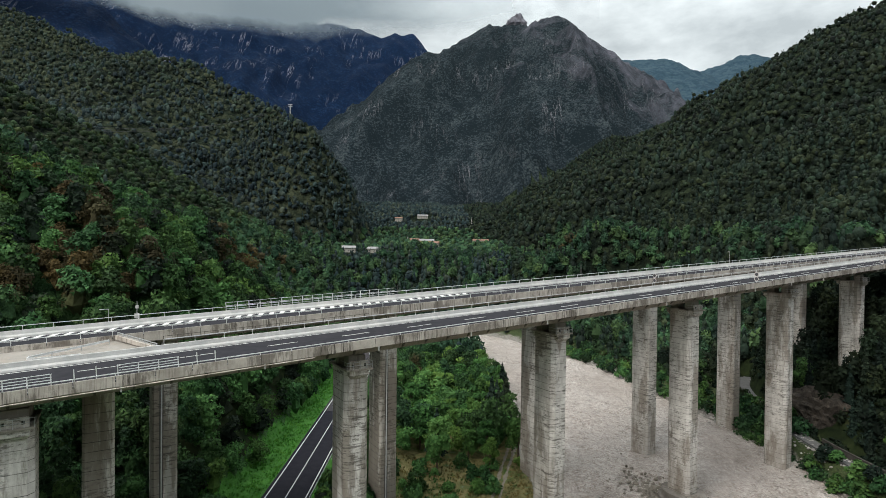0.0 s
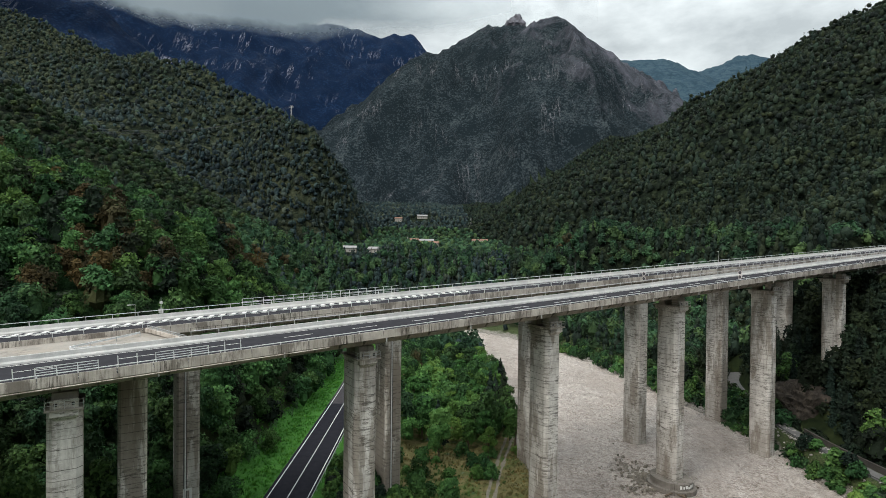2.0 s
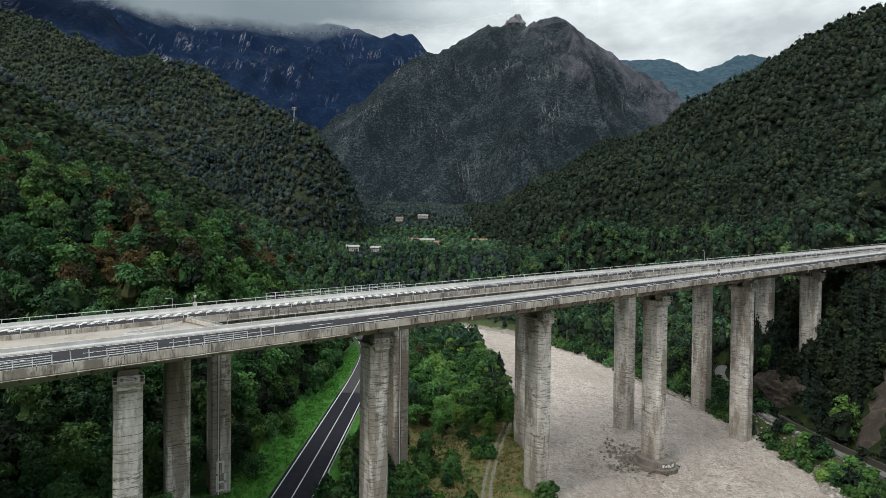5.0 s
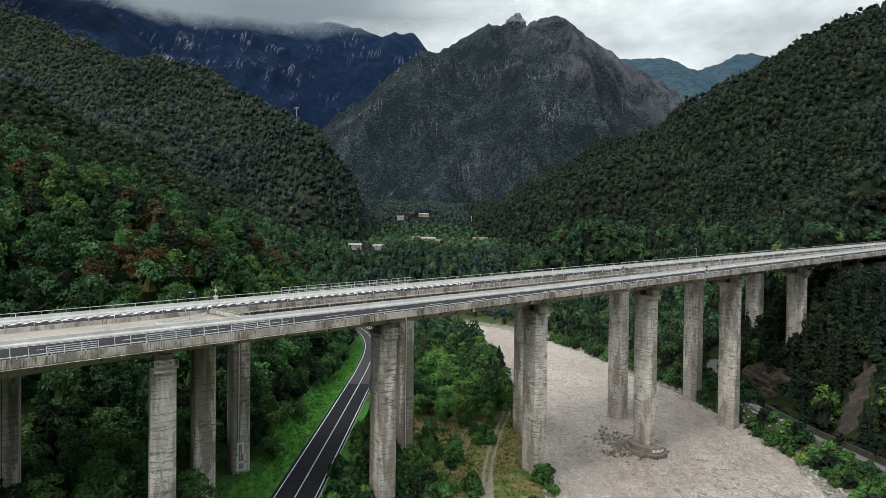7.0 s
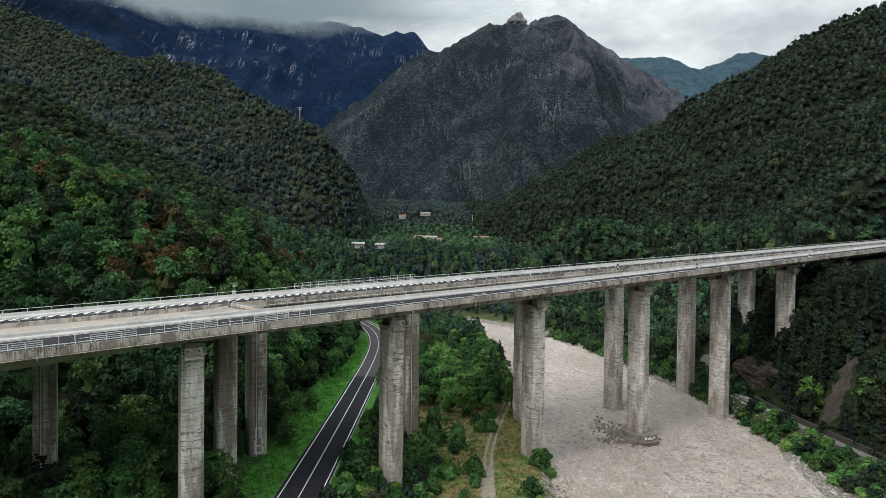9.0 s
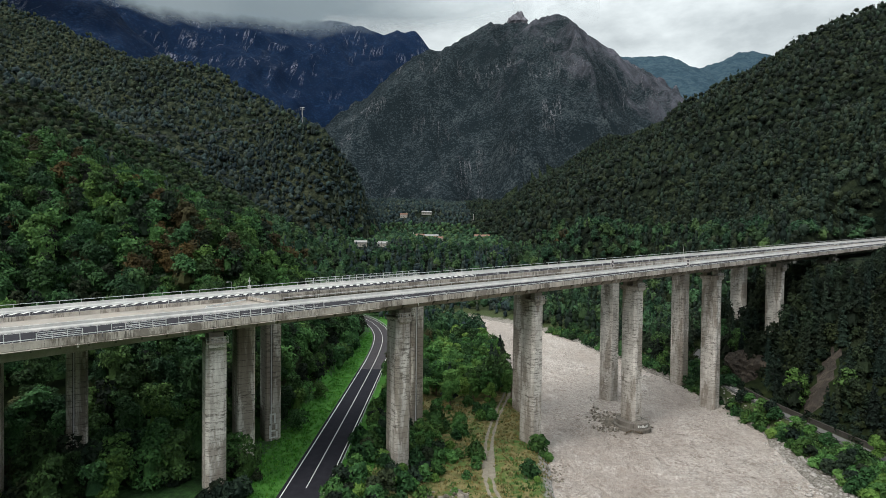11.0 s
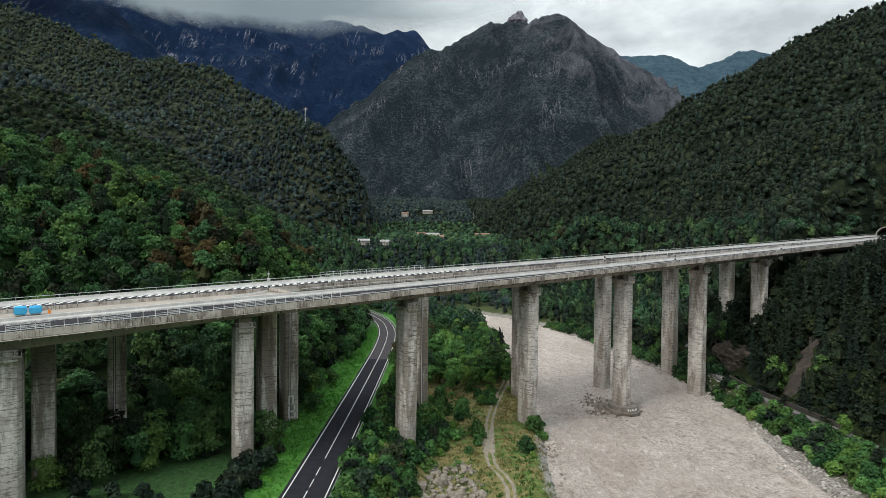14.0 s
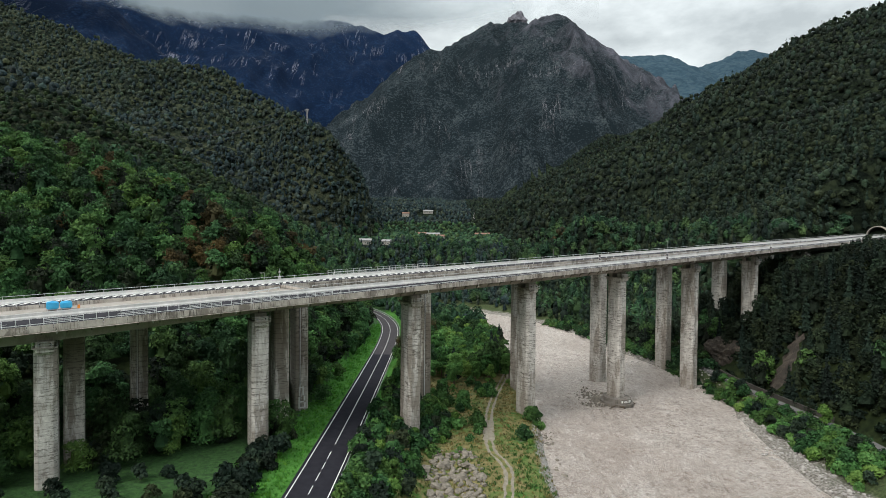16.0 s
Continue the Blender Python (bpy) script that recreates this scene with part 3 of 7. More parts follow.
def extrude_section(section, s0, s1, z_of, step_len=10.0):
    """A bar along x: its cross-section (y, z) swept from s0 to s1, raised by z_of."""
    bm = bmesh.new()
    count = max(1, int(round((s1 - s0) / step_len)))
    rings = []
    for i in range(count + 1):
        s = s0 + (s1 - s0) * i / count
        rings.append([bm.verts.new((s, y, z + z_of(s, y))) for y, z in section])
    n = len(section)
    for a, b in zip(rings, rings[1:]):
        for i in range(n):
            bm.faces.new((a[i], a[(i + 1) % n], b[(i + 1) % n], b[i]))
    bm.faces.new(rings[0][::-1])
    bm.faces.new(rings[-1])
    return bm


# ---- ground and mountains: one sheet ----
def ground_material():
    m, n, l, b = mat("valley_floor", 0.95)
    v = coords(n, l)
    big, mid, fine = noise_tex(n, l, v, 0.045, 4, 0.6), noise_tex(n, l, v, 0.35, 4, 0.65), noise_tex(n, l, v, 2.2, 4, 0.7)
    grass = ramp(n, [(0.35, (0.026, 0.084, 0.016)), (0.62, (0.062, 0.180, 0.032)), (0.8, (0.10, 0.18, 0.045))])
    l.new(math_node(n, l, "ADD", math_node(n, l, "MULTIPLY", mid, 0.55), math_node(n, l, "MULTIPLY", fine, 0.45)), grass.inputs["Fac"])
    dry = ramp(n, [(0.35, (0.095, 0.09, 0.035)), (0.7, (0.20, 0.17, 0.08))])
    l.new(mid, dry.inputs["Fac"])
    sep = n.new("ShaderNodeSeparateXYZ")
    l.new(coords(n, l), sep.inputs[0])
    # the dry meadow lies on the terrace beside the river
    inside = math_node(n, l, "MULTIPLY", math_node(n, l, "GREATER_THAN", sep.outputs[0], -20.0), math_node(n, l, "LESS_THAN", sep.outputs[0], 34.0))
    dm = ramp(n, [(0.36, (0, 0, 0)), (0.52, (1, 1, 1))])
    l.new(math_node(n, l, "ADD", math_node(n, l, "MULTIPLY", big, 0.5), math_node(n, l, "MULTIPLY", mid, 0.5)), dm.inputs["Fac"])
    col = mixer(n, l, math_node(n, l, "MULTIPLY", inside, dm.outputs["Color"]), grass.outputs["Color"], dry.outputs["Color"])
    # gravel low down by the water
    gravel = ramp(n, [(0.35, (0.16, 0.15, 0.14)), (0.65, (0.38, 0.36, 0.34))])
    l.new(fine, gravel.inputs["Fac"])
    gz = math_node(n, l, "ADD", sep.outputs[2], math_node(n, l, "MULTIPLY", math_node(n, l, "SUBTRACT", mid, 0.5), 2.2))
    low = ramp(n, [(0.55, (1, 1, 1)), (0.7, (0, 0, 0))])
    l.new(math_node(n, l, "DIVIDE", gz, 3.2), low.inputs["Fac"])
    col = mixer(n, l, low.outputs["Color"], col, gravel.outputs["Color"])
    l.new(col, b.inputs["Base Color"])
    b.inputs["Specular IOR Level"].default_value = 0.1
    bump(n, l, b, math_node(n, l, "ADD", fine, mid), 0.8, 0.35)
    return m


def forest_floor():
    m, n, l, b = mat("forest_floor", 0.98)
    v = coords(n, l)
    r = ramp(n, [(0.35, (0.006, 0.010, 0.005)), (0.6, (0.018, 0.026, 0.010)), (0.8, (0.04, 0.04, 0.02))])
    l.new(noise_tex(n, l, v, 0.25, 5, 0.65), r.inputs["Fac"])
    l.new(r.outputs["Color"], b.inputs["Base Color"])
    b.inputs["Specular IOR Level"].default_value = 0.05
    return m


def rock_material():
    m, n, l, b = mat("bare_rock", 0.9)
    r = ramp(n, [(0.35, (0.025, 0.022, 0.018)), (0.5, (0.040, 0.033, 0.027)), (0.7, (0.095, 0.078, 0.063))])
    f = noise_tex(n, l, coords(n, l, (1, 1, 0.45)), 0.5, 8, 0.72, 0.6)
    l.new(f, r.inputs["Fac"])
    l.new(r.outputs["Color"], b.inputs["Base Color"])
    bump(n, l, b, f, 1.0, 1.2)
    return m


def bank_material():
    """The stony bank: cobbles, brown weeds and patches of low green."""
    m, n, l, b = mat("stony_bank", 0.95)
    v = coords(n, l)
    fine, mid = noise_tex(n, l, v, 1.6, 5, 0.75), noise_tex(n, l, v, 0.22, 4, 0.6)
    stones = ramp(n, [(0.38, (0.07, 0.062, 0.052)), (0.52, (0.20, 0.185, 0.165)), (0.68, (0.36, 0.34, 0.315))])
    l.new(fine, stones.inputs["Fac"])
    weeds = ramp(n, [(0.35, (0.018, 0.028, 0.010)), (0.55, (0.045, 0.065, 0.022)), (0.75, (0.10, 0.085, 0.04))])
    l.new(fine, weeds.inputs["Fac"])
    sep = n.new("ShaderNodeSeparateXYZ")
    l.new(v, sep.inputs[0])
    up = ramp(n, [(0.40, (0, 0, 0)), (0.55, (1, 1, 1))])
    l.new(math_node(n, l, "ADD", math_node(n, l, "MULTIPLY", sep.outputs[2], 0.13), math_node(n, l, "MULTIPLY", mid, 0.5)), up.inputs["Fac"])
    l.new(mixer(n, l, up.outputs["Color"], stones.outputs["Color"], weeds.outputs["Color"]), b.inputs["Base Color"])
    bump(n, l, b, fine, 1.0, 0.5)
    return m


def shade_grass():
    # grass under the viaduct: its shade is put into the darker colour
    m, n, l, b = mat("shade_grass", 0.95)
    v = coords(n, l)
    f = noise_tex(n, l, v, 0.9, 6, 0.7)
    r = ramp(n, [(0.35, (0.010, 0.030, 0.008)), (0.55, (0.026, 0.076, 0.018)), (0.75, (0.055, 0.115, 0.03))])
    l.new(f, r.inputs["Fac"])
    l.new(r.outputs["Color"], b.inputs["Base Color"])
    bump(n, l, b, f, 1.0, 0.5)
    return m


M_GROUND, M_FLOOR, M_ROCK, M_BANK, M_SHADE_GRASS = ground_material(), forest_floor(), rock_material(), bank_material(), shade_grass()


def build_land():
    front = np.radians(np.linspace(-47, 47, 500))
    back = np.radians(np.linspace(48, 312, 64))[1:-1]
    ang = np.concatenate([front, back])
    rad = np.concatenate([np.linspace(12, 118, 14), 120.0 * (1400 / 120.0) ** np.linspace(0, 1, 200), np.linspace(1400, 4750, 151)[1:]])
    cx, cy = 0.0, -95.0
    A, R = np.meshgrid(ang, rad)
    X, Y = cx + R * np.sin(A), cy + R * np.cos(A)
    Z, K = land(X, Y)
    na, nr = len(ang), len(rad)
    verts = np.stack([X, Y, Z], -1).reshape(-1, 3)
    i, j = np.meshgrid(np.arange(nr - 1), np.arange(na), indexing="ij")
    j2 = (j + 1) % na
    quads = np.stack([i * na + j, (i + 1) * na + j, (i + 1) * na + j2, i * na + j2], -1).reshape(-1, 4)[:, ::-1]
    kind = K[:-1, :].reshape(-1)
    cxy = verts[quads].mean(1)
    names = ["ground", "left_mountain", "left_spur", "right_mountain", "central_mountain", "far_mountain", "hazy_mountain", "outer_mountain"]
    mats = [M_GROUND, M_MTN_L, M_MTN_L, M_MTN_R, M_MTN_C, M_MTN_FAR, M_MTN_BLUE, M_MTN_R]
    labels = ["valley floor of grass, dry meadow and river gravel", "dark wooded mountain closing one side of the valley", "wooded spur running down into the valley",
              "steep dark wooded mountain rising over the river", "high mountain with a rocky twin peak and wooded flanks", "dark distant mountain with pale gullies and its top in cloud",
              "distant wooded hills tinted haze-blue under the clouds", "wooded mountains that close the valley behind"]
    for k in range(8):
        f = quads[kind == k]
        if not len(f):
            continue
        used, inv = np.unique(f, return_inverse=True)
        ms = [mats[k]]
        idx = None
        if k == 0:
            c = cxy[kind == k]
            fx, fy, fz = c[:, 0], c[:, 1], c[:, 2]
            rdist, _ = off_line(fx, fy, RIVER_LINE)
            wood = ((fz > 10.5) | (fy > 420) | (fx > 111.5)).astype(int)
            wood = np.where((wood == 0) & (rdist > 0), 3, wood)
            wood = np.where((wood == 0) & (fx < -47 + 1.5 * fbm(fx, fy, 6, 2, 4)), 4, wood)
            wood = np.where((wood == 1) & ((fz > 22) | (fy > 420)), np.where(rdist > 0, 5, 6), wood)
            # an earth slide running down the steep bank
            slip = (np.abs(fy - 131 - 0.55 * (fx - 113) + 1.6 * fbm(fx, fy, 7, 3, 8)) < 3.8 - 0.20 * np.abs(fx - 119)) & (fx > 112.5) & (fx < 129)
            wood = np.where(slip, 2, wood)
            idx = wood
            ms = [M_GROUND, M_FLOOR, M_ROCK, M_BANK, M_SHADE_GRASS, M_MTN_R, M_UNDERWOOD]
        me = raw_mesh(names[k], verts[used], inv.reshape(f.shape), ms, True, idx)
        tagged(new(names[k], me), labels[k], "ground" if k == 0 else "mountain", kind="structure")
    # the small cap under the path's start
    ring = [tuple(verts[j]) for j in range(na)]
    cap = poly_mesh("ground_cap", ring + [(cx, cy, float(land(np.array([cx]), np.array([cy]))[0][0]))], [(q, (q + 1) % na, na) for q in range(na)][:], M_GROUND, True)
    tagged(new("ground", cap), "grass and gravel beside the river", "ground", kind="structure")


build_land()


# ---- river ----
def water_material():
    m, n, l, b = mat("silty_water", 0.32)
    v = coords(n, l, (1.0, 0.55, 1.0))
    big, mid = noise_tex(n, l, v, 0.05, 5, 0.6, 0.6), noise_tex(n, l, v, 0.30, 6, 0.7, 1.2)
    fine = noise_tex(n, l, v, 1.7, 5, 0.7, 0.8)
    tone = math_node(n, l, "ADD", math_node(n, l, "MULTIPLY", big, 0.2), math_node(n, l, "ADD", math_node(n, l, "MULTIPLY", mid, 0.36), math_node(n, l, "MULTIPLY", fine, 0.44)))
    # ripple highlights and dark marks are part of this colour ramp
    r = ramp(n, [(0.40, (0.19, 0.150, 0.125)), (0.465, (0.33, 0.276, 0.242)), (0.54, (0.425, 0.370, 0.336)), (0.61, (0.66, 0.62, 0.59))])
    l.new(tone, r.inputs["Fac"])
    # wave shade painted as broken dark lines, thick in rapids, few in calm reaches
    line = ramp(n, [(0.0, (1, 1, 1)), (0.06, (0, 0, 0))])
    l.new(math_node(n, l, "ABSOLUTE", math_node(n, l, "SUBTRACT", noise_tex(n, l, coords(n, l, (0.75, 1.25, 1.0)), 0.42, 5, 0.62, 0.9), 0.5)), line.inputs["Fac"])
    rapid = ramp(n, [(0.38, (0.22, 0.22, 0.22)), (0.56, (1, 1, 1))])
    l.new(noise_tex(n, l, v, 0.028, 4, 0.6, 0.5), rapid.inputs["Fac"])
    broken = ramp(n, [(0.45, (0, 0, 0)), (0.58, (1, 1, 1))])
    l.new(noise_tex(n, l, v, 0.6, 3, 0.6), broken.inputs["Fac"])
    dark = math_node(n, l, "MULTIPLY", math_node(n, l, "MULTIPLY", line.outputs["Color"], rapid.outputs["Color"]), math_node(n, l, "MULTIPLY", broken.outputs["Color"], 1.0))
    crest = ramp(n, [(0.0, (1, 1, 1)), (0.045, (0, 0, 0))])
    l.new(math_node(n, l, "ABSOLUTE", math_node(n, l, "SUBTRACT", noise_tex(n, l, coords(n, l, (0.8, 1.2, 1.0)), 0.6, 5, 0.65, 1.1), 0.5)), crest.inputs["Fac"])
    foam = math_node(n, l, "MULTIPLY", math_node(n, l, "MULTIPLY", crest.outputs["Color"], rapid.outputs["Color"]), 0.80)
    col = mixer(n, l, dark, r.outputs["Color"], (0.115, 0.088, 0.070))
    l.new(mixer(n, l, foam, col, (0.74, 0.70, 0.66)), b.inputs["Base Color"])
    b.inputs["Specular IOR Level"].default_value = 0.35
    bump(n, l, b, math_node(n, l, "ADD", mid, math_node(n, l, "MULTIPLY", fine, 0.7)), 1.0, 1.3)
    return m


M_WATER = water_material()


def build_river():
    line = smooth_line(RIVER, 1.6)
    d = np.gradient(line[:, :2], axis=0)
    d /= np.linalg.norm(d, axis=1)[:, None]
    nx = np.stack([d[:, 1], -d[:, 0]], 1)
    across = np.linspace(-0.5, 0.5, 52)
    P = line[:, None, :2] + nx[:, None, :] * (across[None, :, None] * (line[:, 2] + 7)[:, None, None])
    x, y = P[..., 0], P[..., 1]
    z = 0.26 * fbm(x * 1.6, y, 9, 4, 91) + 0.60 * fbm(x * 0.7, y, 4.2, 2, 95) + 0.003 * np.clip(y - 150, 0, 400)
    v = np.stack([x, y, z], -1).reshape(-1, 3)
    r, c = x.shape
    i, j = np.meshgrid(np.arange(r - 1), np.arange(c - 1), indexing="ij")
    q = np.stack([i * c + j, i * c + j + 1, (i + 1) * c + j + 1, (i + 1) * c + j], -1).reshape(-1, 4)
    tagged(new("water", raw_mesh("water", v, q, M_WATER, True)), "fast grey-brown silty river in flood, choppy with ripples", "river", kind="structure")


build_river()


# ---- roads below ----
def ribbon(nodes, offset0, offset1, z, step_len=4.0, y0=-1e9, y1=1e9, line=None):
    line = smooth_line(nodes, step_len) if line is None else line
    line = line[(line[:, 1] >= y0) & (line[:, 1] <= y1)]
    d = np.gradient(line[:, :2], axis=0)
    d /= np.linalg.norm(d, axis=1)[:, None]
    nx = np.stack([d[:, 1], -d[:, 0]], 1)
    a, b = line[:, :2] + nx * offset0, line[:, :2] + nx * offset1
    n = len(line)
    v = np.concatenate([np.c_[a, np.full(n, z)], np.c_[b, np.full(n, z)]])
    i = np.arange(n - 1)
    return v, np.stack([i, n + i, n + i + 1, i + 1], -1)


def bar_along(nodes, o0, o1, z0, z1, step_len=4.0, y0=-1e9, y1=1e9):
    """A solid strip along a plan line, between two offsets and two heights."""
    (va, f), (vb, _) = ribbon(nodes, o0, o1, z1, step_len, y0, y1), ribbon(nodes, o0, o1, z0, step_len, y0, y1)
    n = len(va)
    h = n // 2
    i = np.arange(h - 1)
    sides = np.concatenate([np.stack([i, i + 1, n + i + 1, n + i], -1), np.stack([h + i + 1, h + i, n + h + i, n + h + i + 1], -1)])
    ends = np.array([[0, n, n + h, h], [h - 1, h + h - 1, n + h + h - 1, n + h - 1]])
    return np.concatenate([va, vb]), np.concatenate([f, f[:, ::-1] + n, sides, ends])


M_DARKWALL = concrete("dark_wall_concrete", (0.028, 0.026, 0.024), (0.058, 0.054, 0.048), (0.02, 0.018, 0.015), 0.8)


def build_roads():
    road = thing("road", "two-lane country road of fresh black asphalt with white lines", "road", kind="structure")
    v, f = bar_along(ROAD, -5.0, 5.0, 7.5, 8.02, 4, -400, 176)
    part("carriageway", raw_mesh("carriageway", v, f, M_ROAD), None, road)
    v, f = bar_along(ROAD, -5.0, 5.0, 7.5, 8.02, 4, 172, 400)
    part("older_carriageway", raw_mesh("older_carriageway", v, f, M_OLDROAD), None, road, "older greyer asphalt beyond a straight seam")
    for o in (-4.2, 4.2):
        v, f = bar_along(ROAD, o - 0.1, o + 0.1, 8.0, 8.03, 4, -400, 400)
        part("edge_line", raw_mesh("edge_line", v, f, M_PAINT), None, road)
    v, f = bar_along(ROAD, -0.09, 0.09, 8.0, 8.03, 4, 66, 400)
    part("centre_line", raw_mesh("centre_line", v, f, M_PAINT), None, road)
    for k in range(14):
        v, f = bar_along(ROAD, -0.09, 0.09, 8.0, 8.03, 1.0, 63 - 6 * k - 4.7, 63 - 6 * k)
        part("centre_dash", raw_mesh("centre_dash", v, f, M_PAINT), None, road)
    rail = thing("guard_rail", "low galvanised steel guard rail along the road", "guard rail")
    v, f = bar_along(ROAD, 5.2, 5.28, 8.5, 8.8, 4, -60, 330)
    part("beam", raw_mesh("beam", v, f, M_STEEL), None, rail)
    line = smooth_line(ROAD, 4.0)
    d = np.gradient(line[:, :2], axis=0)
    d /= np.linalg.norm(d, axis=1)[:, None]
    post = boxes((-0.06, 0.06, -0.06, 0.06, 7.6, 8.75))
    me = part("post", post, M_STEEL, rail).data
    first = True
    for (x, y, *_), (dx, dy) in zip(line, d):
        if -60 < y < 330:
            if first:
                ob, first = rail.children[-1], False
            else:
                ob = part("post", me, None, rail)
            ob.location = (x + dy * 5.36, y - dx * 5.36, 0)
    lane = thing("lane", "narrow grey asphalt lane along the river bank", "road", kind="structure")
    v, f = bar_along(LANE, -2.1, 2.1, 4.9, 5.42, 4)
    part("carriageway", raw_mesh("carriageway", v, f, plain("lane_asphalt", (0.095, 0.093, 0.092), 0.9, 0, 0.2, 0.6)), None, lane)
    wall = thing("retaining_wall", "dark retaining wall on the uphill side of the lane", "wall")
    v, f = bar_along(LANE, 2.75, 3.15, 4.4, 6.7, 3, 96, 160)
    part("wall", raw_mesh("wall", v, f, M_DARKWALL), None, wall)
    v, f = bar_along(LANE, 2.68, 3.22, 6.7, 6.86, 3, 96, 160)
    part("coping", raw_mesh("coping", v, f, M_DARKWALL), None, wall)
    rail2 = thing("guard_rail", "dark low guard rail on the river side of the lane", "guard rail")
    v, f = bar_along(LANE, -2.45, -2.37, 5.85, 6.15, 4, 60, 240)
    part("beam", raw_mesh("beam", v, f, M_DARKSTEEL), None, rail2)
    line = smooth_line(LANE, 3.0)
    d = np.gradient(line[:, :2], axis=0)
    d /= np.linalg.norm(d, axis=1)[:, None]
    me = None
    for (x, y), (dx, dy) in zip(line[:, :2], d):
        if 60 < y < 240:
            ob = part("post", boxes((-0.07, 0.07, -0.07, 0.07, 4.9, 6.1)) if me is None else me, M_DARKSTEEL, rail2)
            me = ob.data
            ob.location = (x - dy * 2.3, y + dx * 2.3, 0)


build_roads()


# ---- the viaducts ----
M_FOOTING = concrete("footing_concrete", (0.11, 0.098, 0.086), (0.22, 0.20, 0.18), (0.05, 0.045, 0.035), 0.9)
M_HOLE_SHADE = plain("hole_shade", (0.02, 0.02, 0.02), 0.9, 0, 0.2, 2.0)
PITCH_F, PITCH_R = math.atan(0.0535), math.atan(0.0462)
SPAN = 42.5


def octagon(cx, cy, along, across, ch):
    a, c = along / 2, across / 2
    return [(cx + x, cy + y) for x, y in ((-a, -c + ch), (-a + ch, -c), (a - ch, -c), (a, -c + ch), (a, c - ch), (a - ch, c), (-a + ch, c), (-a, c - ch))]


def base_at(s, w):
    x, y = W(s, w)
    return float(land(np.array([x]), np.array([y]))[0][0])


def pier(parent, s, w, top, foot, along=4.0, across=6.0, cap=True, pedestal=False, ch=0.7, concrete_kind=None):
    """A tall eight-sided concrete pier; its head flares at both ends and carries a fenced bearing shelf."""
    bm = bmesh.new()
    prism(bm, octagon(0, 0, along, across, ch), foot, top)
    ob = part("pier", bm, concrete_kind or M_PIER, parent)
    ob.location = (s, w, 0)
    if cap:
        for sgn in (-1, 1):
            bm = bmesh.new()
            e = sgn * (across / 2)
            q = [(-1.1, e - sgn * 0.4), (1.1, e - sgn * 0.4), (1.1, e + sgn * 0.02), (-1.1, e + sgn * 0.02)]
            t = [(-1.6, e - sgn * 0.4), (1.6, e - sgn * 0.4), (1.6, e + sgn * 0.7), (-1.6, e + sgn * 0.7)]
            prism(bm, q, top - 1.7, top - 1.0, t)
            prism(bm, t, top - 1.0, top - 0.25)
            part("corbel", bm, M_PIER, ob)
        part("bearing_shelf", boxes((-2.15, 2.15, -across / 2 - 1.0, across / 2 + 1.0, top - 0.25, top)), M_DECK, ob)
        for sgn in (-1, 1):
            e = sgn * (across / 2 - 1.1)
            bm = boxes((-1.4, 1.4, e - 0.85, e + 0.85, top, top + 1.9))
            soft(bm, 0.06)
            part("bearing_block", bm, M_DECK, ob)
        up = part("upstand", boxes((-1.55, 1.55, -across / 2 - 0.62, -across / 2 - 0.25, top, top + 1.15)), M_PIER, ob)
        # dark blocks set on the face stand in for the shade in two holes
        for x in (-1.15, 0.8):
            part("recess", boxes((x, x + 0.36, -across / 2 - 0.625, -across / 2 - 0.5, top + 0.35, top + 0.75)), M_HOLE_SHADE, up)
        fence = [(-2.12, -2.07, -across / 2 - 0.95, -across / 2 + 1.5, top + z, top + z + 0.06) for z in (0.55, 1.05)]
        fence += [(2.07, 2.12, -across / 2 - 0.95, -across / 2 + 1.5, top + z, top + z + 0.06) for z in (0.55, 1.05)]
        fence += [(-2.12, 2.12, -across / 2 - 0.97, -across / 2 - 0.92, top + z, top + z + 0.06) for z in (0.55, 1.05)]
        fence += [(x, x + 0.06, -across / 2 - 0.97, -across / 2 - 0.91, top, top + 1.1) for x in (-2.12, -1.05, 0, 1.05, 2.06)]
        part("shelf_railing", boxes(*fence), M_STEEL, ob)
    if pedestal:
        bm = bmesh.new()
        ring = [(5.2 * math.cos(a), 6.3 * math.sin(a) - 0.6) for a in np.linspace(0, 2 * math.pi, 32, endpoint=False)]
        prism(bm, ring, -2.5, 0.9)
        ring2 = [(x * 0.88, y * 0.88) for x, y in ring]
        prism(bm, ring2, 0.9, 1.15, [(x * 0.985, y * 0.985) for x, y in ring2])
        prism(bm, [(x * 0.97, y * 0.97) for x, y in ring2], 1.15, 2.5)
        part("pedestal", bm, M_FOOTING, ob, "rounded concrete footing standing in the river")
    return ob


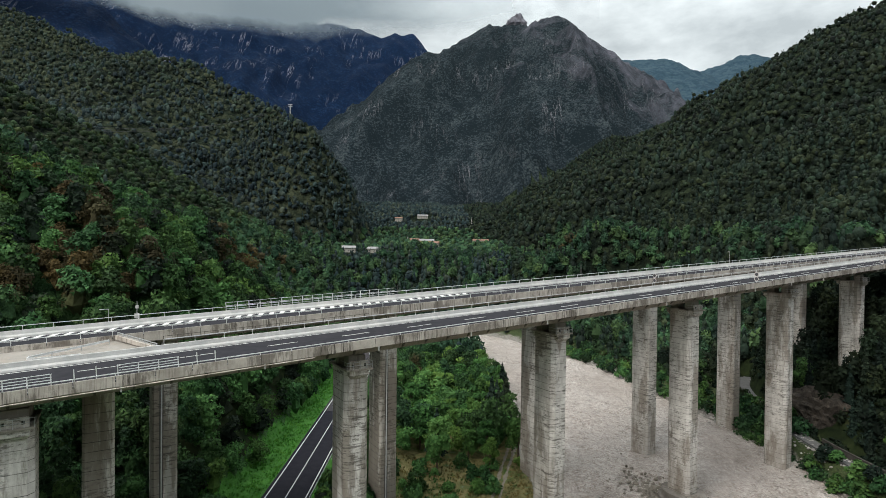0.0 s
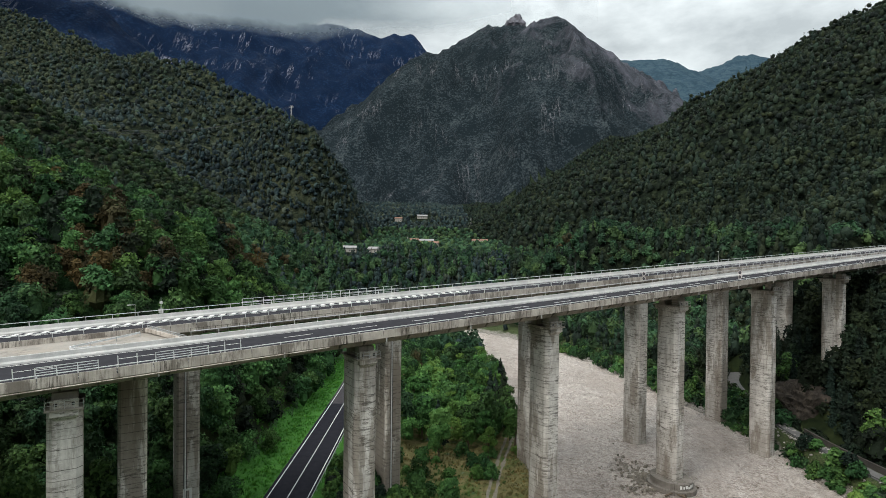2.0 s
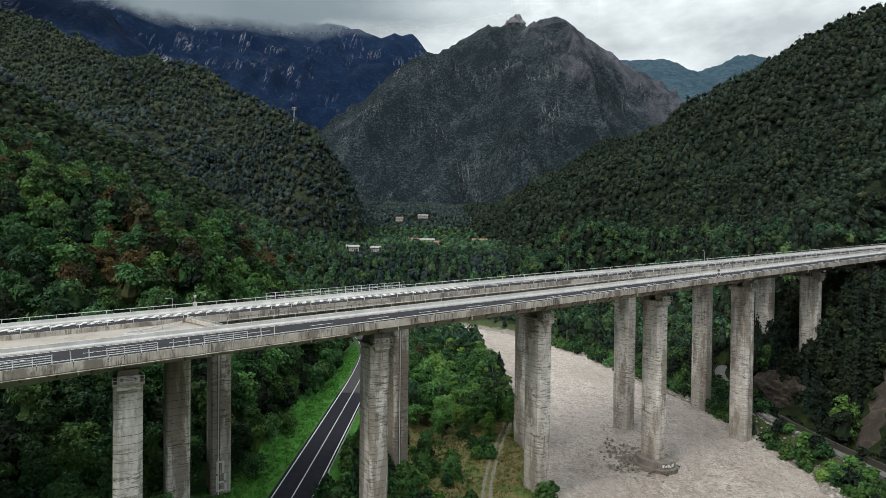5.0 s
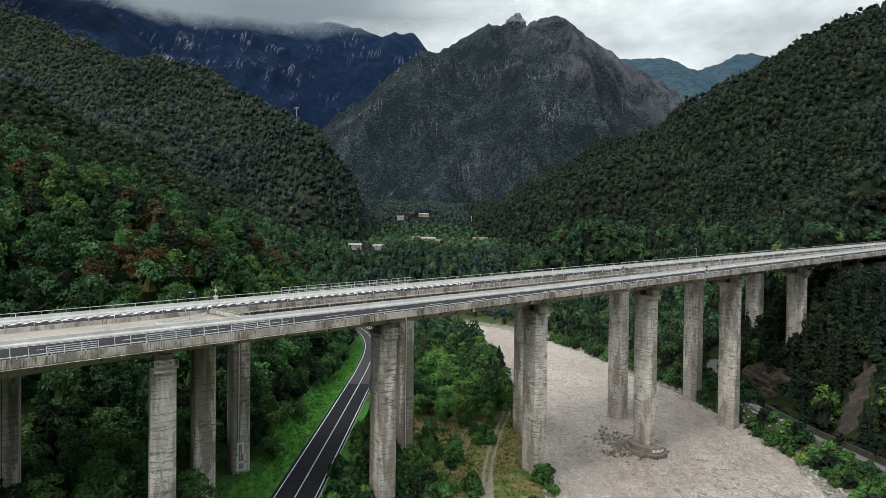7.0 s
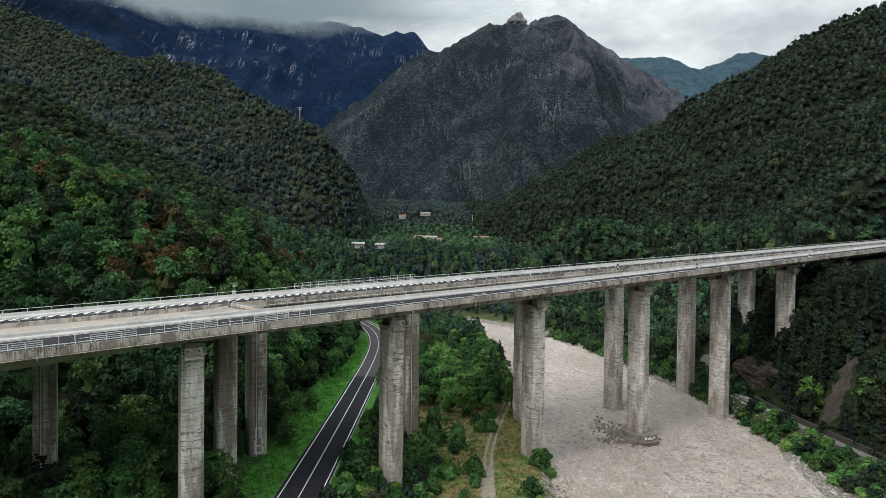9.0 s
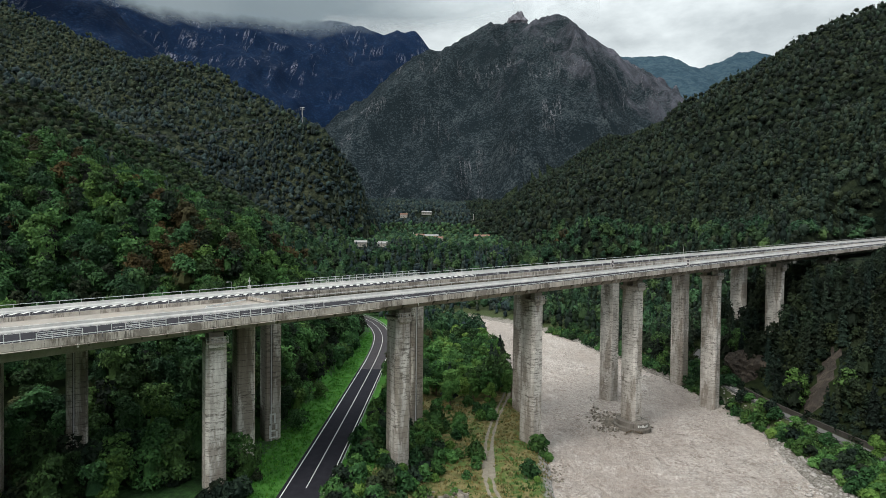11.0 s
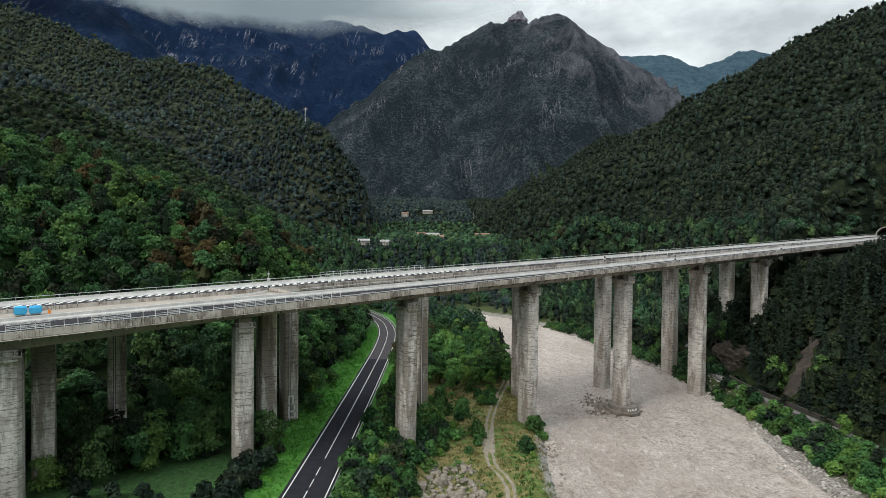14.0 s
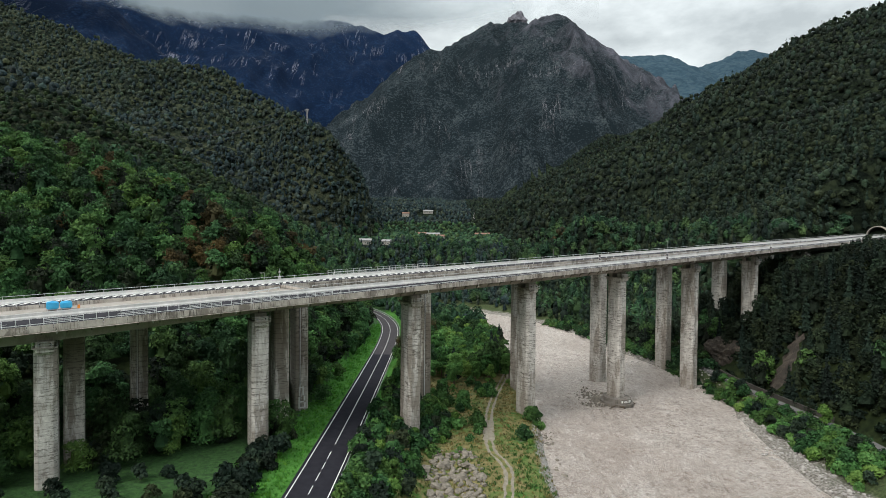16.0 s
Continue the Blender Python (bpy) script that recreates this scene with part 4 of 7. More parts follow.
def viaduct(name, label, zf, pitch, w0, w1, s0, s1, inner_side):
    """The deck: box girder, slab, road surface, parapet panels and rails; w0 and w1 are its edges."""
    th = thing(name, label, "bridge", "viaduct decks", m=pose(OX, OY, 0, 0, 0, 31.7))
    g0, g1 = w0 + 2.7, w1 - 2.7

    def hull(s, w):
        deeper = 1.25 * (1 - step(s, -5, 52)) if name == "viaduct" and inner_side > 0 else 0.0
        return zf(s, w) - (deeper if g0 + 0.5 < w < g1 - 0.5 else 0.0)

    part("girder", extrude_section([(g0 + 0.9, -2.1), (g1 - 0.9, -2.1), (g1, -0.75), (w1 - 0.05, -0.45), (w1 - 0.05, -0.08), (w0 + 0.05, -0.08), (w0 + 0.05, -0.45), (g0, -0.75)], s0, s1, hull, 8), M_DECK, th)
    part("road_surface", extrude_section([(w0 + 0.45, -0.06), (w1 - 1.5, -0.06), (w1 - 1.5, 0.0), (w0 + 0.45, 0.0)], s0, s1, zf, 8), M_ASPHALT, th)
    return th


def repeat(parent, name, bm, material, pitch, places, label=""):
    me = None
    for s, w, z in places:
        ob = part(name, bm if me is None else me, material, parent, label)
        me = ob.data
        ob.matrix_basis = pose(s, w, z, 0, -math.degrees(pitch), 0)


def frange(a, b, st):
    return [a + i * st for i in range(int((b - a) / st + 1e-6) + 1)]


F0, F1, S0, S1 = -8.2, 7.0, -90.0, 426.0
front = viaduct("viaduct", "weathered concrete motorway viaduct on tall piers over the river", z_front, PITCH_F, F0, F1, S0, S1, 1)
R0, R1 = 16.2, 31.0
rear = viaduct("viaduct", "second concrete motorway viaduct running behind the first", z_rear, PITCH_R, R0, R1, S0, 452.0, -1)


def dress(th, zf, pitch, near, s0, s1, edge, sgn, panel_h=1.3, drop=0.55, rail=0.36):
    """Parapet panels with open joints along an edge, steel rail above; sgn: the way out."""
    L = 4.25
    lo, hi = (edge, edge + 0.28) if sgn < 0 else (edge - 0.28, edge)
    bm = boxes((0.045, L - 0.045, lo - edge, hi - edge, -drop, panel_h - drop))
    soft(bm, 0.02)
    repeat(th, "parapet_panel", bm, M_FASCIA, pitch, [(s, edge, zf(s, edge)) for s in frange(s0, s1 - L, L)])
    top = panel_h - drop
    bm = boxes((-0.04, 0.04, -0.05, 0.05, top - 0.03, top + rail))
    repeat(th, "rail_post", bm, M_RAIL, pitch, [(s, edge - sgn * 0.14, zf(s, edge)) for s in frange(s0, s1 - L, L)])
    part("hand_rail", extrude_section([(edge - sgn * 0.14 - 0.06, top + rail - 0.1), (edge - sgn * 0.14 + 0.06, top + rail - 0.1), (edge - sgn * 0.14 + 0.06, top + rail), (edge - sgn * 0.14 - 0.06, top + rail)], s0, s1, zf, 8), M_RAIL, th)


def barrier(th, zf, w, s0, s1, sgn):
    """A white concrete safety barrier with a walkway and thin rail behind it."""
    sec = [(0, 0), (0.06 * sgn, 0.25), (0.26 * sgn, 0.5), (0.36 * sgn, 1.12), (0.6 * sgn, 1.12), (0.62 * sgn, 0)]
    part("safety_barrier", extrude_section([(w + a, z) for a, z in sec], s0, s1, zf, 6), M_WHITE, th, "pale concrete safety barrier")
    part("walkway", extrude_section([(w + 0.63 * sgn, -0.05), (w + 1.75 * sgn, -0.05), (w + 1.75 * sgn, 0.55), (w + 0.63 * sgn, 0.55)], s0, s1, zf, 8), M_WALK, th)


dress(front, z_front, PITCH_F, True, S0, S1, F0, -1)
barrier(front, z_front, 5.0, S0, S1, 1)
dress(rear, z_rear, PITCH_R, False, S0, 450, R0, -1, 1.5, 1.0, 0.85)
barrier(rear, z_rear, 28.6, S0, 450, 1)

# thin rails behind the barriers
for th, zf, w, pitch, a, b in ((front, z_front, 6.75, PITCH_F, 61.0, S1), (rear, z_rear, 30.6, PITCH_R, S0, 450)):
    bm = boxes((-0.04, 0.04, -0.04, 0.04, 0.5, 1.7))
    repeat(th, "rail_post", bm, M_RAIL, pitch, [(s, w, zf(s, w)) for s in frange(a, b, 4.25)])
    part("hand_rail", extrude_section([(w - 0.05, 1.62), (w + 0.05, 1.62), (w + 0.05, 1.72), (w - 0.05, 1.72)], a, b, zf, 8), M_RAIL, th)

# lane dashes and edge lines
for th, zf, pitch, w, wa, wb in ((front, z_front, PITCH_F, 0.4, -6.9, 4.4), (rear, z_rear, PITCH_R, 24.2, 18.2, 27.9)):
    bm = boxes((0, 4.8, -0.1, 0.1, 0.0, 0.012))
    repeat(th, "lane_dash", bm, M_PAINT, pitch, [(s, w, zf(s, w) + 0.003) for s in frange(-81.6, 410, 12.0)])
    for o in (wa, wb):
        part("edge_line", extrude_section([(o - 0.1, 0.002), (o + 0.1, 0.002), (o + 0.1, 0.014), (o - 0.1, 0.014)], S0, 424, zf, 8), M_PAINT, th)

# hatched shoulder on the far deck
bm = bmesh.new()
q = [bm.verts.new(c) for c in ((0, 0, 0), (0.9, 0, 0), (2.1, 3.5, 0), (1.2, 3.5, 0), (0, 0, 0.012), (0.9, 0, 0.012), (2.1, 3.5, 0.012), (1.2, 3.5, 0.012))]
for f in ((3, 2, 1, 0), (4, 5, 6, 7), (0, 1, 5, 4), (1, 2, 6, 5), (2, 3, 7, 6), (3, 0, 4, 7)):
    bm.faces.new([q[i] for i in f])
repeat(rear, "hatch_stripe", bm, M_PAINT, PITCH_R, [(s, 24.9, z_rear(s) + 0.004) for s in frange(-60, 128, 2.1)])

# piers
for k in range(-1, 8):
    s, w = SPAN * k + 1.9, -2.05
    top = z_front(s) - 4.1
    foot = base_at(s, w) - (12 if s > 225 else 3)
    if top - foot > 14 and s < 318:
        pier(front, s, w, top, foot, pedestal=(k == 4))
for k in range(-1, 9):
    s, w = SPAN * k + 17.9 + 1.9, 25.6 - 2.05
    top = z_rear(s) - 2.1
    foot = base_at(s, w) - (12 if s > 225 else 3)
    if top - foot > 14:
        shaft = pier(rear, s, w, top, foot, cap=False, ch=0.35, concrete_kind=M_PIER_BROWN if k < 3 else M_PIER)
        if k < 3:
            # a pale rainwater pipe between raised dark strips that paint the shade of grooves
            bm = bmesh.new()
            ring = [(-0.55 + 0.11 * math.cos(a), -3.08 + 0.11 * math.sin(a)) for a in np.linspace(0, 2 * math.pi, 8, endpoint=False)]
            prism(bm, ring, foot, top)
            part("downpipe", bm, M_RAIL, shaft)
            part("groove", boxes((-0.86, -0.72, -3.012, -2.9, foot, top), (-0.38, -0.24, -3.012, -2.9, foot, top)), M_DARKSTEEL, shaft)

# the slab that links both decks at the turning place, with its own two piers
def z_link(s, w):
    k = (w - F1) / (R0 - F1)
    return z_front(s, F1) * (1 - k) + (z_rear(s) - 0.4) * k


link = thing("link_slab", "bare concrete turning place linking the two viaduct decks", "bridge deck", m=pose(OX, OY, 0, 0, 0, 31.7))
bm = bmesh.new()
rows_l = []
for i in range(17):
    k = i / 16
    a = (S0 + (60.0 - S0) * k, F1 + 0.01)
    b = (S0 + (55.0 - S0) * k, R0 - 0.02)
    rows_l.append([bm.verts.new((s, w, z_link(s, w) + dz)) for (s, w), dz in ((a, 0.02), (b, 0.02), (b, -0.7), (a, -0.7))])
for p, q in zip(rows_l, rows_l[1:]):
    for i in range(4):
        bm.faces.new((p[i], p[(i + 1) % 4], q[(i + 1) % 4], q[i]))
bm.faces.new(rows_l[0])
bm.faces.new(rows_l[-1][::-1])
part("slab", bm, M_SLAB, link)
part("girder", extrude_section([(F1 + 1.2, -2.0), (R0 - 1.4, -2.0), (R0 - 1.4, -0.72), (F1 + 1.2, -0.72)], S0, 54.5, z_link, 8), M_DECK, link)
for s in (4.3 + 1.9, 50.8 + 1.9):
    pier(link, s, 12 - 2.05, z_link(s, 9.6) - 2.0, base_at(s, 9.6) - 2.5, cap=False, ch=0.35, concrete_kind=M_PIER_BROWN)

# kerb of steel-topped concrete closing the turning place
bm = boxes((-0.3, 0.3, 0, 10.2, 0, 0.62))
soft(bm, 0.05)
kerb = part("end_barrier", bm, M_FASCIA, link)
kerb.matrix_basis = pose(60.0, F1 + 0.1, z_link(60, F1), 0, 0, 29.0) @ pose(0, 0, 0, 4.5, 0, 0)
bars = boxes((-0.06, 0.06, 0, 10.2, 1.02, 1.12), (-0.05, 0.05, 0, 10.2, 0.78, 0.84))
ob = part("end_rail", bars, M_STEEL, link)
ob.matrix_basis = kerb.matrix_basis.copy()
posts = boxes((-0.06, 0.06, -0.06, 0.06, 0.6, 1.1))
me = None
for i in range(8):
    ob = part("end_rail_post", posts if me is None else me, M_STEEL, link)
    me = ob.data
    ob.matrix_basis = kerb.matrix_basis @ pose(0, 0.1 + 1.42 * i, 0)
# curved steel guard rail round the end of the turning strip
curve = [(54, 14.4), (50.5, 12.6), (47, 10.9), (45, 9.9), (44.3, 9.1), (45, 8.4), (47, 8.0), (50.5, 7.7)]
curve = smooth_line([(a, b) for a, b in curve], 1.2)
loop_v, loop_f = [], []
for i, (s, w) in enumerate(curve):
    d = curve[min(i + 1, len(curve) - 1)] - curve[max(i - 1, 0)]
    d = d / np.linalg.norm(d)
    z = z_link(s, w)
    for o, dz in ((-0.05, 0.45), (0.05, 0.45), (0.05, 0.78), (-0.05, 0.78)):
        loop_v.append((s - d[1] * o, w + d[0] * o, z + dz))
for i in range(len(curve) - 1):
    for j in range(4):
        loop_f.append((4 * i + j, 4 * i + (j + 1) % 4, 4 * i + 4 + (j + 1) % 4, 4 * i + 4 + j))
part("guard_beam", poly_mesh("guard_beam", loop_v, loop_f, M_RAIL), None, link)
me = None
for i in range(0, len(curve), 3):
    ob = part("guard_post", boxes((-0.06, 0.06, -0.06, 0.06, -0.02, 0.7)) if me is None else me, M_STEEL, link)
    me = ob.data
    ob.location = (curve[i][0], curve[i][1], z_link(*curve[i]))


# tall railing, fences, pipe, brackets and drains
def railing(th, zf, pitch, w, s0, s1, z0, z1, rails, gap, material, name):
    bm = boxes((-0.05, 0.05, -0.05, 0.05, z0, z1))
    repeat(th, name + "_post", bm, material, pitch, [(s, w, zf(s, w)) for s in frange(s0, s1, gap)])
    for z in rails:
        part(name + "_rail", extrude_section([(w - 0.035, z - 0.035), (w + 0.035, z - 0.035), (w + 0.035, z + 0.035), (w - 0.035, z + 0.035)], s0, s1, zf, 8), material, th)


for a in frange(-64.0, 62.0, 13.2):
    railing(front, z_front, PITCH_F, F0 + 0.22, a, a + 6.6, 0.7, 2.05, (1.05, 1.36, 1.68, 2.02), 2.2, M_RAIL, "barred_railing")
    railing(front, z_front, PITCH_F, F0 + 0.22, a + 8.8, a + 11.0, 0.7, 2.25, (), 2.2, M_RAIL, "tall_post")
railing(front, z_front, PITCH_F, 6.9, 61.0, 94.0, 0.5, 2.15, (0.9, 1.5, 2.12), 1.9, M_RUST, "fence")
railing(rear, z_rear, PITCH_R, 30.85, 74.0, 111.0, 0.5, 2.5, (1.2, 1.85, 2.47), 2.2, M_RAIL, "fence")
part("conduit", extrude_section([(F0 - 0.16 + 0.09 * math.cos(a), -0.72 + 0.09 * math.sin(a)) for a in np.linspace(0, 2 * math.pi, 8, endpoint=False)], S0, 79.0, z_front, 8), M_FASCIA, front, "grey pipe slung under the deck edge")
for th, zf, pitch, e, sg, s1 in ((front, z_front, PITCH_F, F0, 1, S1), (rear, z_rear, PITCH_R, R0, 1, 415)):
    bm = bmesh.new()
    vs = [bm.verts.new((x, y, z)) for x in (-0.14, 0.14) for y, z in ((e + 0.12, -0.45), (e + 2.8, -0.78), (e + 3.6, -2.06), (e + 2.5, -1.15), (e + 0.12, -0.72))]
    bm.faces.new(vs[:5][::-1])
    bm.faces.new(vs[5:])
    for i in range(5):
        bm.faces.new((vs[i], vs[(i + 1) % 5], vs[5 + (i + 1) % 5], vs[5 + i]))
    # dark concrete ribs stand in for the shadow lines of joints under the deck
    repeat(th, "bracket", bm, M_FOOTING, pitch, [(s, 0, zf(s, e)) for s in frange(S0 + 2, s1, 4.25)])
    bm = boxes((-0.09, 0.09, e - 0.03, e + 0.12, -1.25, -0.5))
    repeat(th, "drain_pipe", bm, M_WHITE, pitch, [(s, 0, zf(s, e)) for s in frange(S0 + 9, s1, 17.0)])


# ---- woods ----
def leaf_cloud(rng, centres, normals, size, flat=0.5):
    """Leaf clumps: one small triangle at each centre, turned about its normal with some disorder."""
    n = len(centres)
    nrm = normals + rng.normal(0, flat, (n, 3))
    nrm /= np.linalg.norm(nrm, axis=1)[:, None] + 1e-9
    ref = rng.normal(0, 1, (n, 3))
    a = np.cross(nrm, ref)
    a /= np.linalg.norm(a, axis=1)[:, None] + 1e-9
    b = np.cross(nrm, a)
    sz = size * rng.uniform(0.6, 1.4, (n, 1))
    a, b = a * sz, b * sz * rng.uniform(0.7, 1.1, (n, 1))
    v = np.stack([centres - a - b * 0.6, centres + a - b * 0.5, centres + b], 1)
    v += rng.normal(0, 0.12, v.shape) * sz[:, None, :]
    return v.reshape(-1, 3), np.arange(3 * n).reshape(n, 3)


def crown_points(rng, n, height, radius, lumps, base=0.25):
    """Points and outward normals over a lumpy broadleaf crown, and its lumps."""
    c = np.zeros((lumps, 3))
    r = np.zeros(lumps)
    for i in range(lumps):
        h = rng.uniform(base + 0.12, 0.88)
        spread = radius * 0.62 * math.sin(math.pi * min(1, (h - base + 0.14) / (1.1 - base))) ** 0.6
        a = rng.uniform(0, 2 * math.pi)
        c[i] = (spread * math.cos(a) * rng.uniform(0.4, 1), spread * math.sin(a) * rng.uniform(0.4, 1), h * height)
        r[i] = radius * rng.uniform(0.36, 0.56) * (1.1 - 0.45 * h)
    c[0], r[0] = (0, 0, height * 0.62), radius * 0.6
    w = r ** 2 / (r ** 2).sum()
    k = rng.choice(lumps, n, p=w)
    d = rng.normal(0, 1, (n, 3))
    d /= np.linalg.norm(d, axis=1)[:, None]
    d[:, 2] = np.where(d[:, 2] < -0.3, -d[:, 2], d[:, 2])
    return c[k] + d * (r[k] * rng.uniform(0.72, 1.1, n))[:, None] * np.array([1, 1, 0.85]), d, c, r


def cone_points(rng, n, height, radius):
    h = 1 - np.sqrt(rng.uniform(0.0, 1, n))
    h = 0.08 + 0.92 * h
    tier = 0.82 + 0.28 * np.cos(h * 2 * math.pi * 7)
    a = rng.uniform(0, 2 * math.pi, n)
    rr = radius * (1.02 - h) * tier * rng.uniform(0.55, 1.05, n)
    p = np.stack([rr * np.cos(a), rr * np.sin(a), h * height], 1)
    return p, np.stack([np.cos(a) * 0.6, np.sin(a) * 0.6, np.full(n, 0.7)], 1)


def dome(rng, height, radius, sides=6, low=0.1, cone=False):
    """A rough low mass: the shaded heart of a crown, or a whole crown far off."""
    rings = ((low + 0.26, 0.3), (0.5, 0.95), (0.78, 0.7)) if not cone else ((low, 1.0), (0.4, 0.66), (0.72, 0.34))
    v, f = [], []
    for h, r in rings:
        for i in range(sides):
            a = 2 * math.pi * (i + rng.uniform(-0.25, 0.25)) / sides
            rr = radius * r * rng.uniform(0.78, 1.18)
            v.append((rr * math.cos(a), rr * math.sin(a), height * (h + rng.uniform(-0.06, 0.06))))
    v.append((rng.normal(0, 0.1) * radius, rng.normal(0, 0.1) * radius, height))
    for k in range(2):
        for i in range(sides):
            a, b, c, d = k * sides + i, k * sides + (i + 1) % sides, (k + 1) * sides + (i + 1) % sides, (k + 1) * sides + i
            f += [(a, b, c), (a, c, d)]
    for i in range(sides):
        f.append((2 * sides + i, 2 * sides + (i + 1) % sides, 3 * sides))
    return np.array(v), np.array(f)


def join(*meshes):
    V, F, base = [], [], 0
    for v, f in meshes:
        V.append(v)
        F.append(f + base)
        base += len(v)
    return np.concatenate(V), np.concatenate(F)


def lumpy(rng, height, radius, lumps, sides=5, tall=False):
    """A crown far off: a few rounded, uneven lumps of foliage."""
    sets = []
    for i in range(lumps):
        if tall:
            h = height * (0.32 + 0.36 * i)
            r, off = radius * (1.0 - 0.45 * i), 0.12 * radius
        else:
            h = height * (rng.uniform(0.45, 0.72) if i else 0.62)
            r, off = radius * (rng.uniform(0.45, 0.68) if i else 0.82), (radius * rng.uniform(0.45, 0.75) if i else 0.0)
        a = rng.uniform(0, 2 * math.pi)
        cx, cy = off * math.cos(a), off * math.sin(a)
        v, f = [], []
        for q, (dz, k) in enumerate(((-0.75, 0.72), (0.05, 1.0), (0.62, 0.72))):
            for s in range(sides):
                an = 2 * math.pi * (s + 0.5 * q + rng.uniform(-0.2, 0.2)) / sides
                rr = r * k * rng.uniform(0.68, 1.3)
                v.append((cx + rr * math.cos(an), cy + rr * math.sin(an), h + r * (dz + rng.uniform(-0.2, 0.2)) * (1.5 if tall else 0.95)))
        v.append((cx + rng.normal(0, 0.12) * r, cy + rng.normal(0, 0.12) * r, h + r * (1.7 if tall else 0.98)))
        for q in range(2):
            for s in range(sides):
                b0, b1, c0, c1 = q * sides + s, q * sides + (s + 1) % sides, (q + 1) * sides + s, (q + 1) * sides + (s + 1) % sides
                f += [(b0, b1, c0), (b1, c1, c0)]
        for s in range(sides):
            f.append((2 * sides + s, 2 * sides + (s + 1) % sides, 3 * sides))
        sets.append((np.array(v), np.array(f)))
    return join(*sets)


def far_crown(seed, kind, lumps, tufts, size, height, radius, sides=5):
    """A lumpy crown with loose tufts that break its outline."""
    rng = np.random.default_rng(seed)
    body = lumpy(rng, height, radius * (0.56 if kind == "cone" else 0.76), lumps, sides, kind == "cone")
    if not tufts:
        return body
    if kind == "broad":
        p, d, _, _ = crown_points(rng, tufts, height, radius * 1.08, 6, 0.2)
    else:
        p, d = cone_points(rng, tufts, height * 1.05, radius * 0.9)
    return join(body, leaf_cloud(rng, p, d, size, 0.3))


def template(seed, kind, n, size, height=11.0, radius=4.2, heart=0.62):
    rng = np.random.default_rng(seed)
    if kind == "broad":
        p, d, _, _ = crown_points(rng, n, height, radius, 9, 0.08)
    else:
        p, d = cone_points(rng, n, height, radius * 0.72)
    leaves = leaf_cloud(rng, p, d, size, 0.42 if n > 100 else 0.28)
    if heart:
        return join(leaves, dome(rng, height * (0.86 if kind == "cone" or n < 300 else 0.66), radius * heart * (0.72 if kind == "cone" else 0.9), 6, 0.02, kind == "cone"))
    return leaves


def scatter(name, label, templates, xs, ys, zs, scales, material, seed, category="trees", smooth=False):
    """One joined object of many small plants or stones."""
    rng = np.random.default_rng(seed)
    n = len(xs)
    if not n:
        return
    pick = rng.integers(0, len(templates), n)
    V, F, T, base = [], [], [], 0
    for t, (tv, tf) in enumerate(templates):
        k = np.where(pick == t)[0]
        if not len(k):
            continue
        a = rng.uniform(0, 2 * math.pi, len(k))
        ca, sa, s = np.cos(a), np.sin(a), scales[k]
        x = (tv[None, :, 0] * ca[:, None] - tv[None, :, 1] * sa[:, None]) * s[:, None] + xs[k][:, None]
        y = (tv[None, :, 0] * sa[:, None] + tv[None, :, 1] * ca[:, None]) * s[:, None] + ys[k][:, None]
        z = tv[None, :, 2] * (s * rng.uniform(0.85, 1.2, len(k)))[:, None] + zs[k][:, None]
        V.append(np.stack([x, y, z], -1).reshape(-1, 3))
        F.append((tf[None] + (np.arange(len(k)) * len(tv))[:, None, None] + base).reshape(-1, 3))
        T.append(np.repeat(rng.uniform(0, 1, len(k)), len(tv)))
        base += len(k) * len(tv)
    me = raw_mesh(name, np.concatenate(V), np.concatenate(F), material, smooth)
    me.attributes.new("tone", "FLOAT", "POINT").data.foreach_set("value", np.concatenate(T).astype(np.float32))
    return tagged(new(name, me), label, category, kind="stuff")


def wood_points(seed, r0, r1, spacing, a0=-47.0, a1=47.0, cx=0.0, cy=-95.0):
    """Well-spread places over a fan of ground: a jittered grid."""
    rng = np.random.default_rng(seed)
    g = np.arange(-r1, r1, spacing)
    gx, gy = np.meshgrid(g, np.arange(0, r1, spacing))
    gx = gx + rng.uniform(-0.46, 0.46, gx.shape) * spacing + (np.arange(gx.shape[0]) % 2)[:, None] * spacing / 2
    gy = gy + rng.uniform(-0.46, 0.46, gy.shape) * spacing
    r, a = np.hypot(gx, gy), np.degrees(np.arctan2(gx, gy))
    ok = (r > r0) & (r < r1) & (a > a0) & (a < a1)
    return cx + gx[ok], cy + gy[ok], rng


def clear_of(x, y):
    """Where a tree may stand, clear of river and roads; and its place along and across the viaduct."""
    rd, ri = off_line(x, y, RIVER_LINE)
    half = np.interp(ri, np.arange(len(RIVER_LINE)), RIVER_LINE[:, 2] / 2)
    a, _ = off_line(x, y, ROAD_LINE)
    b, _ = off_line(x, y, LANE_LINE)
    ok = (np.abs(rd) > half + np.where(rd > 0, 9, 4)) & ~((a > -11) & (a < 8.5)) & ~((b > -4.5) & (b < 5.5))
    s = (x - OX) * math.cos(ANGLE) + (y - OY) * math.sin(ANGLE)
    w = -(x - OX) * math.sin(ANGLE) + (y - OY) * math.cos(ANGLE)
    return ok, s, w, rd, a


def off_houses(x, y):
    """Clear of the village houses and of the ground before them."""
    ok = np.ones(x.shape, bool)
    for px, depth, length in HOUSE_SPOTS:
        hx = (px - 784) / 984.0 * depth
        ok &= ~((np.abs(x - hx * y / depth) < length / 2 + 3) & (y > depth - 38) & (y < depth + 9))
    return ok


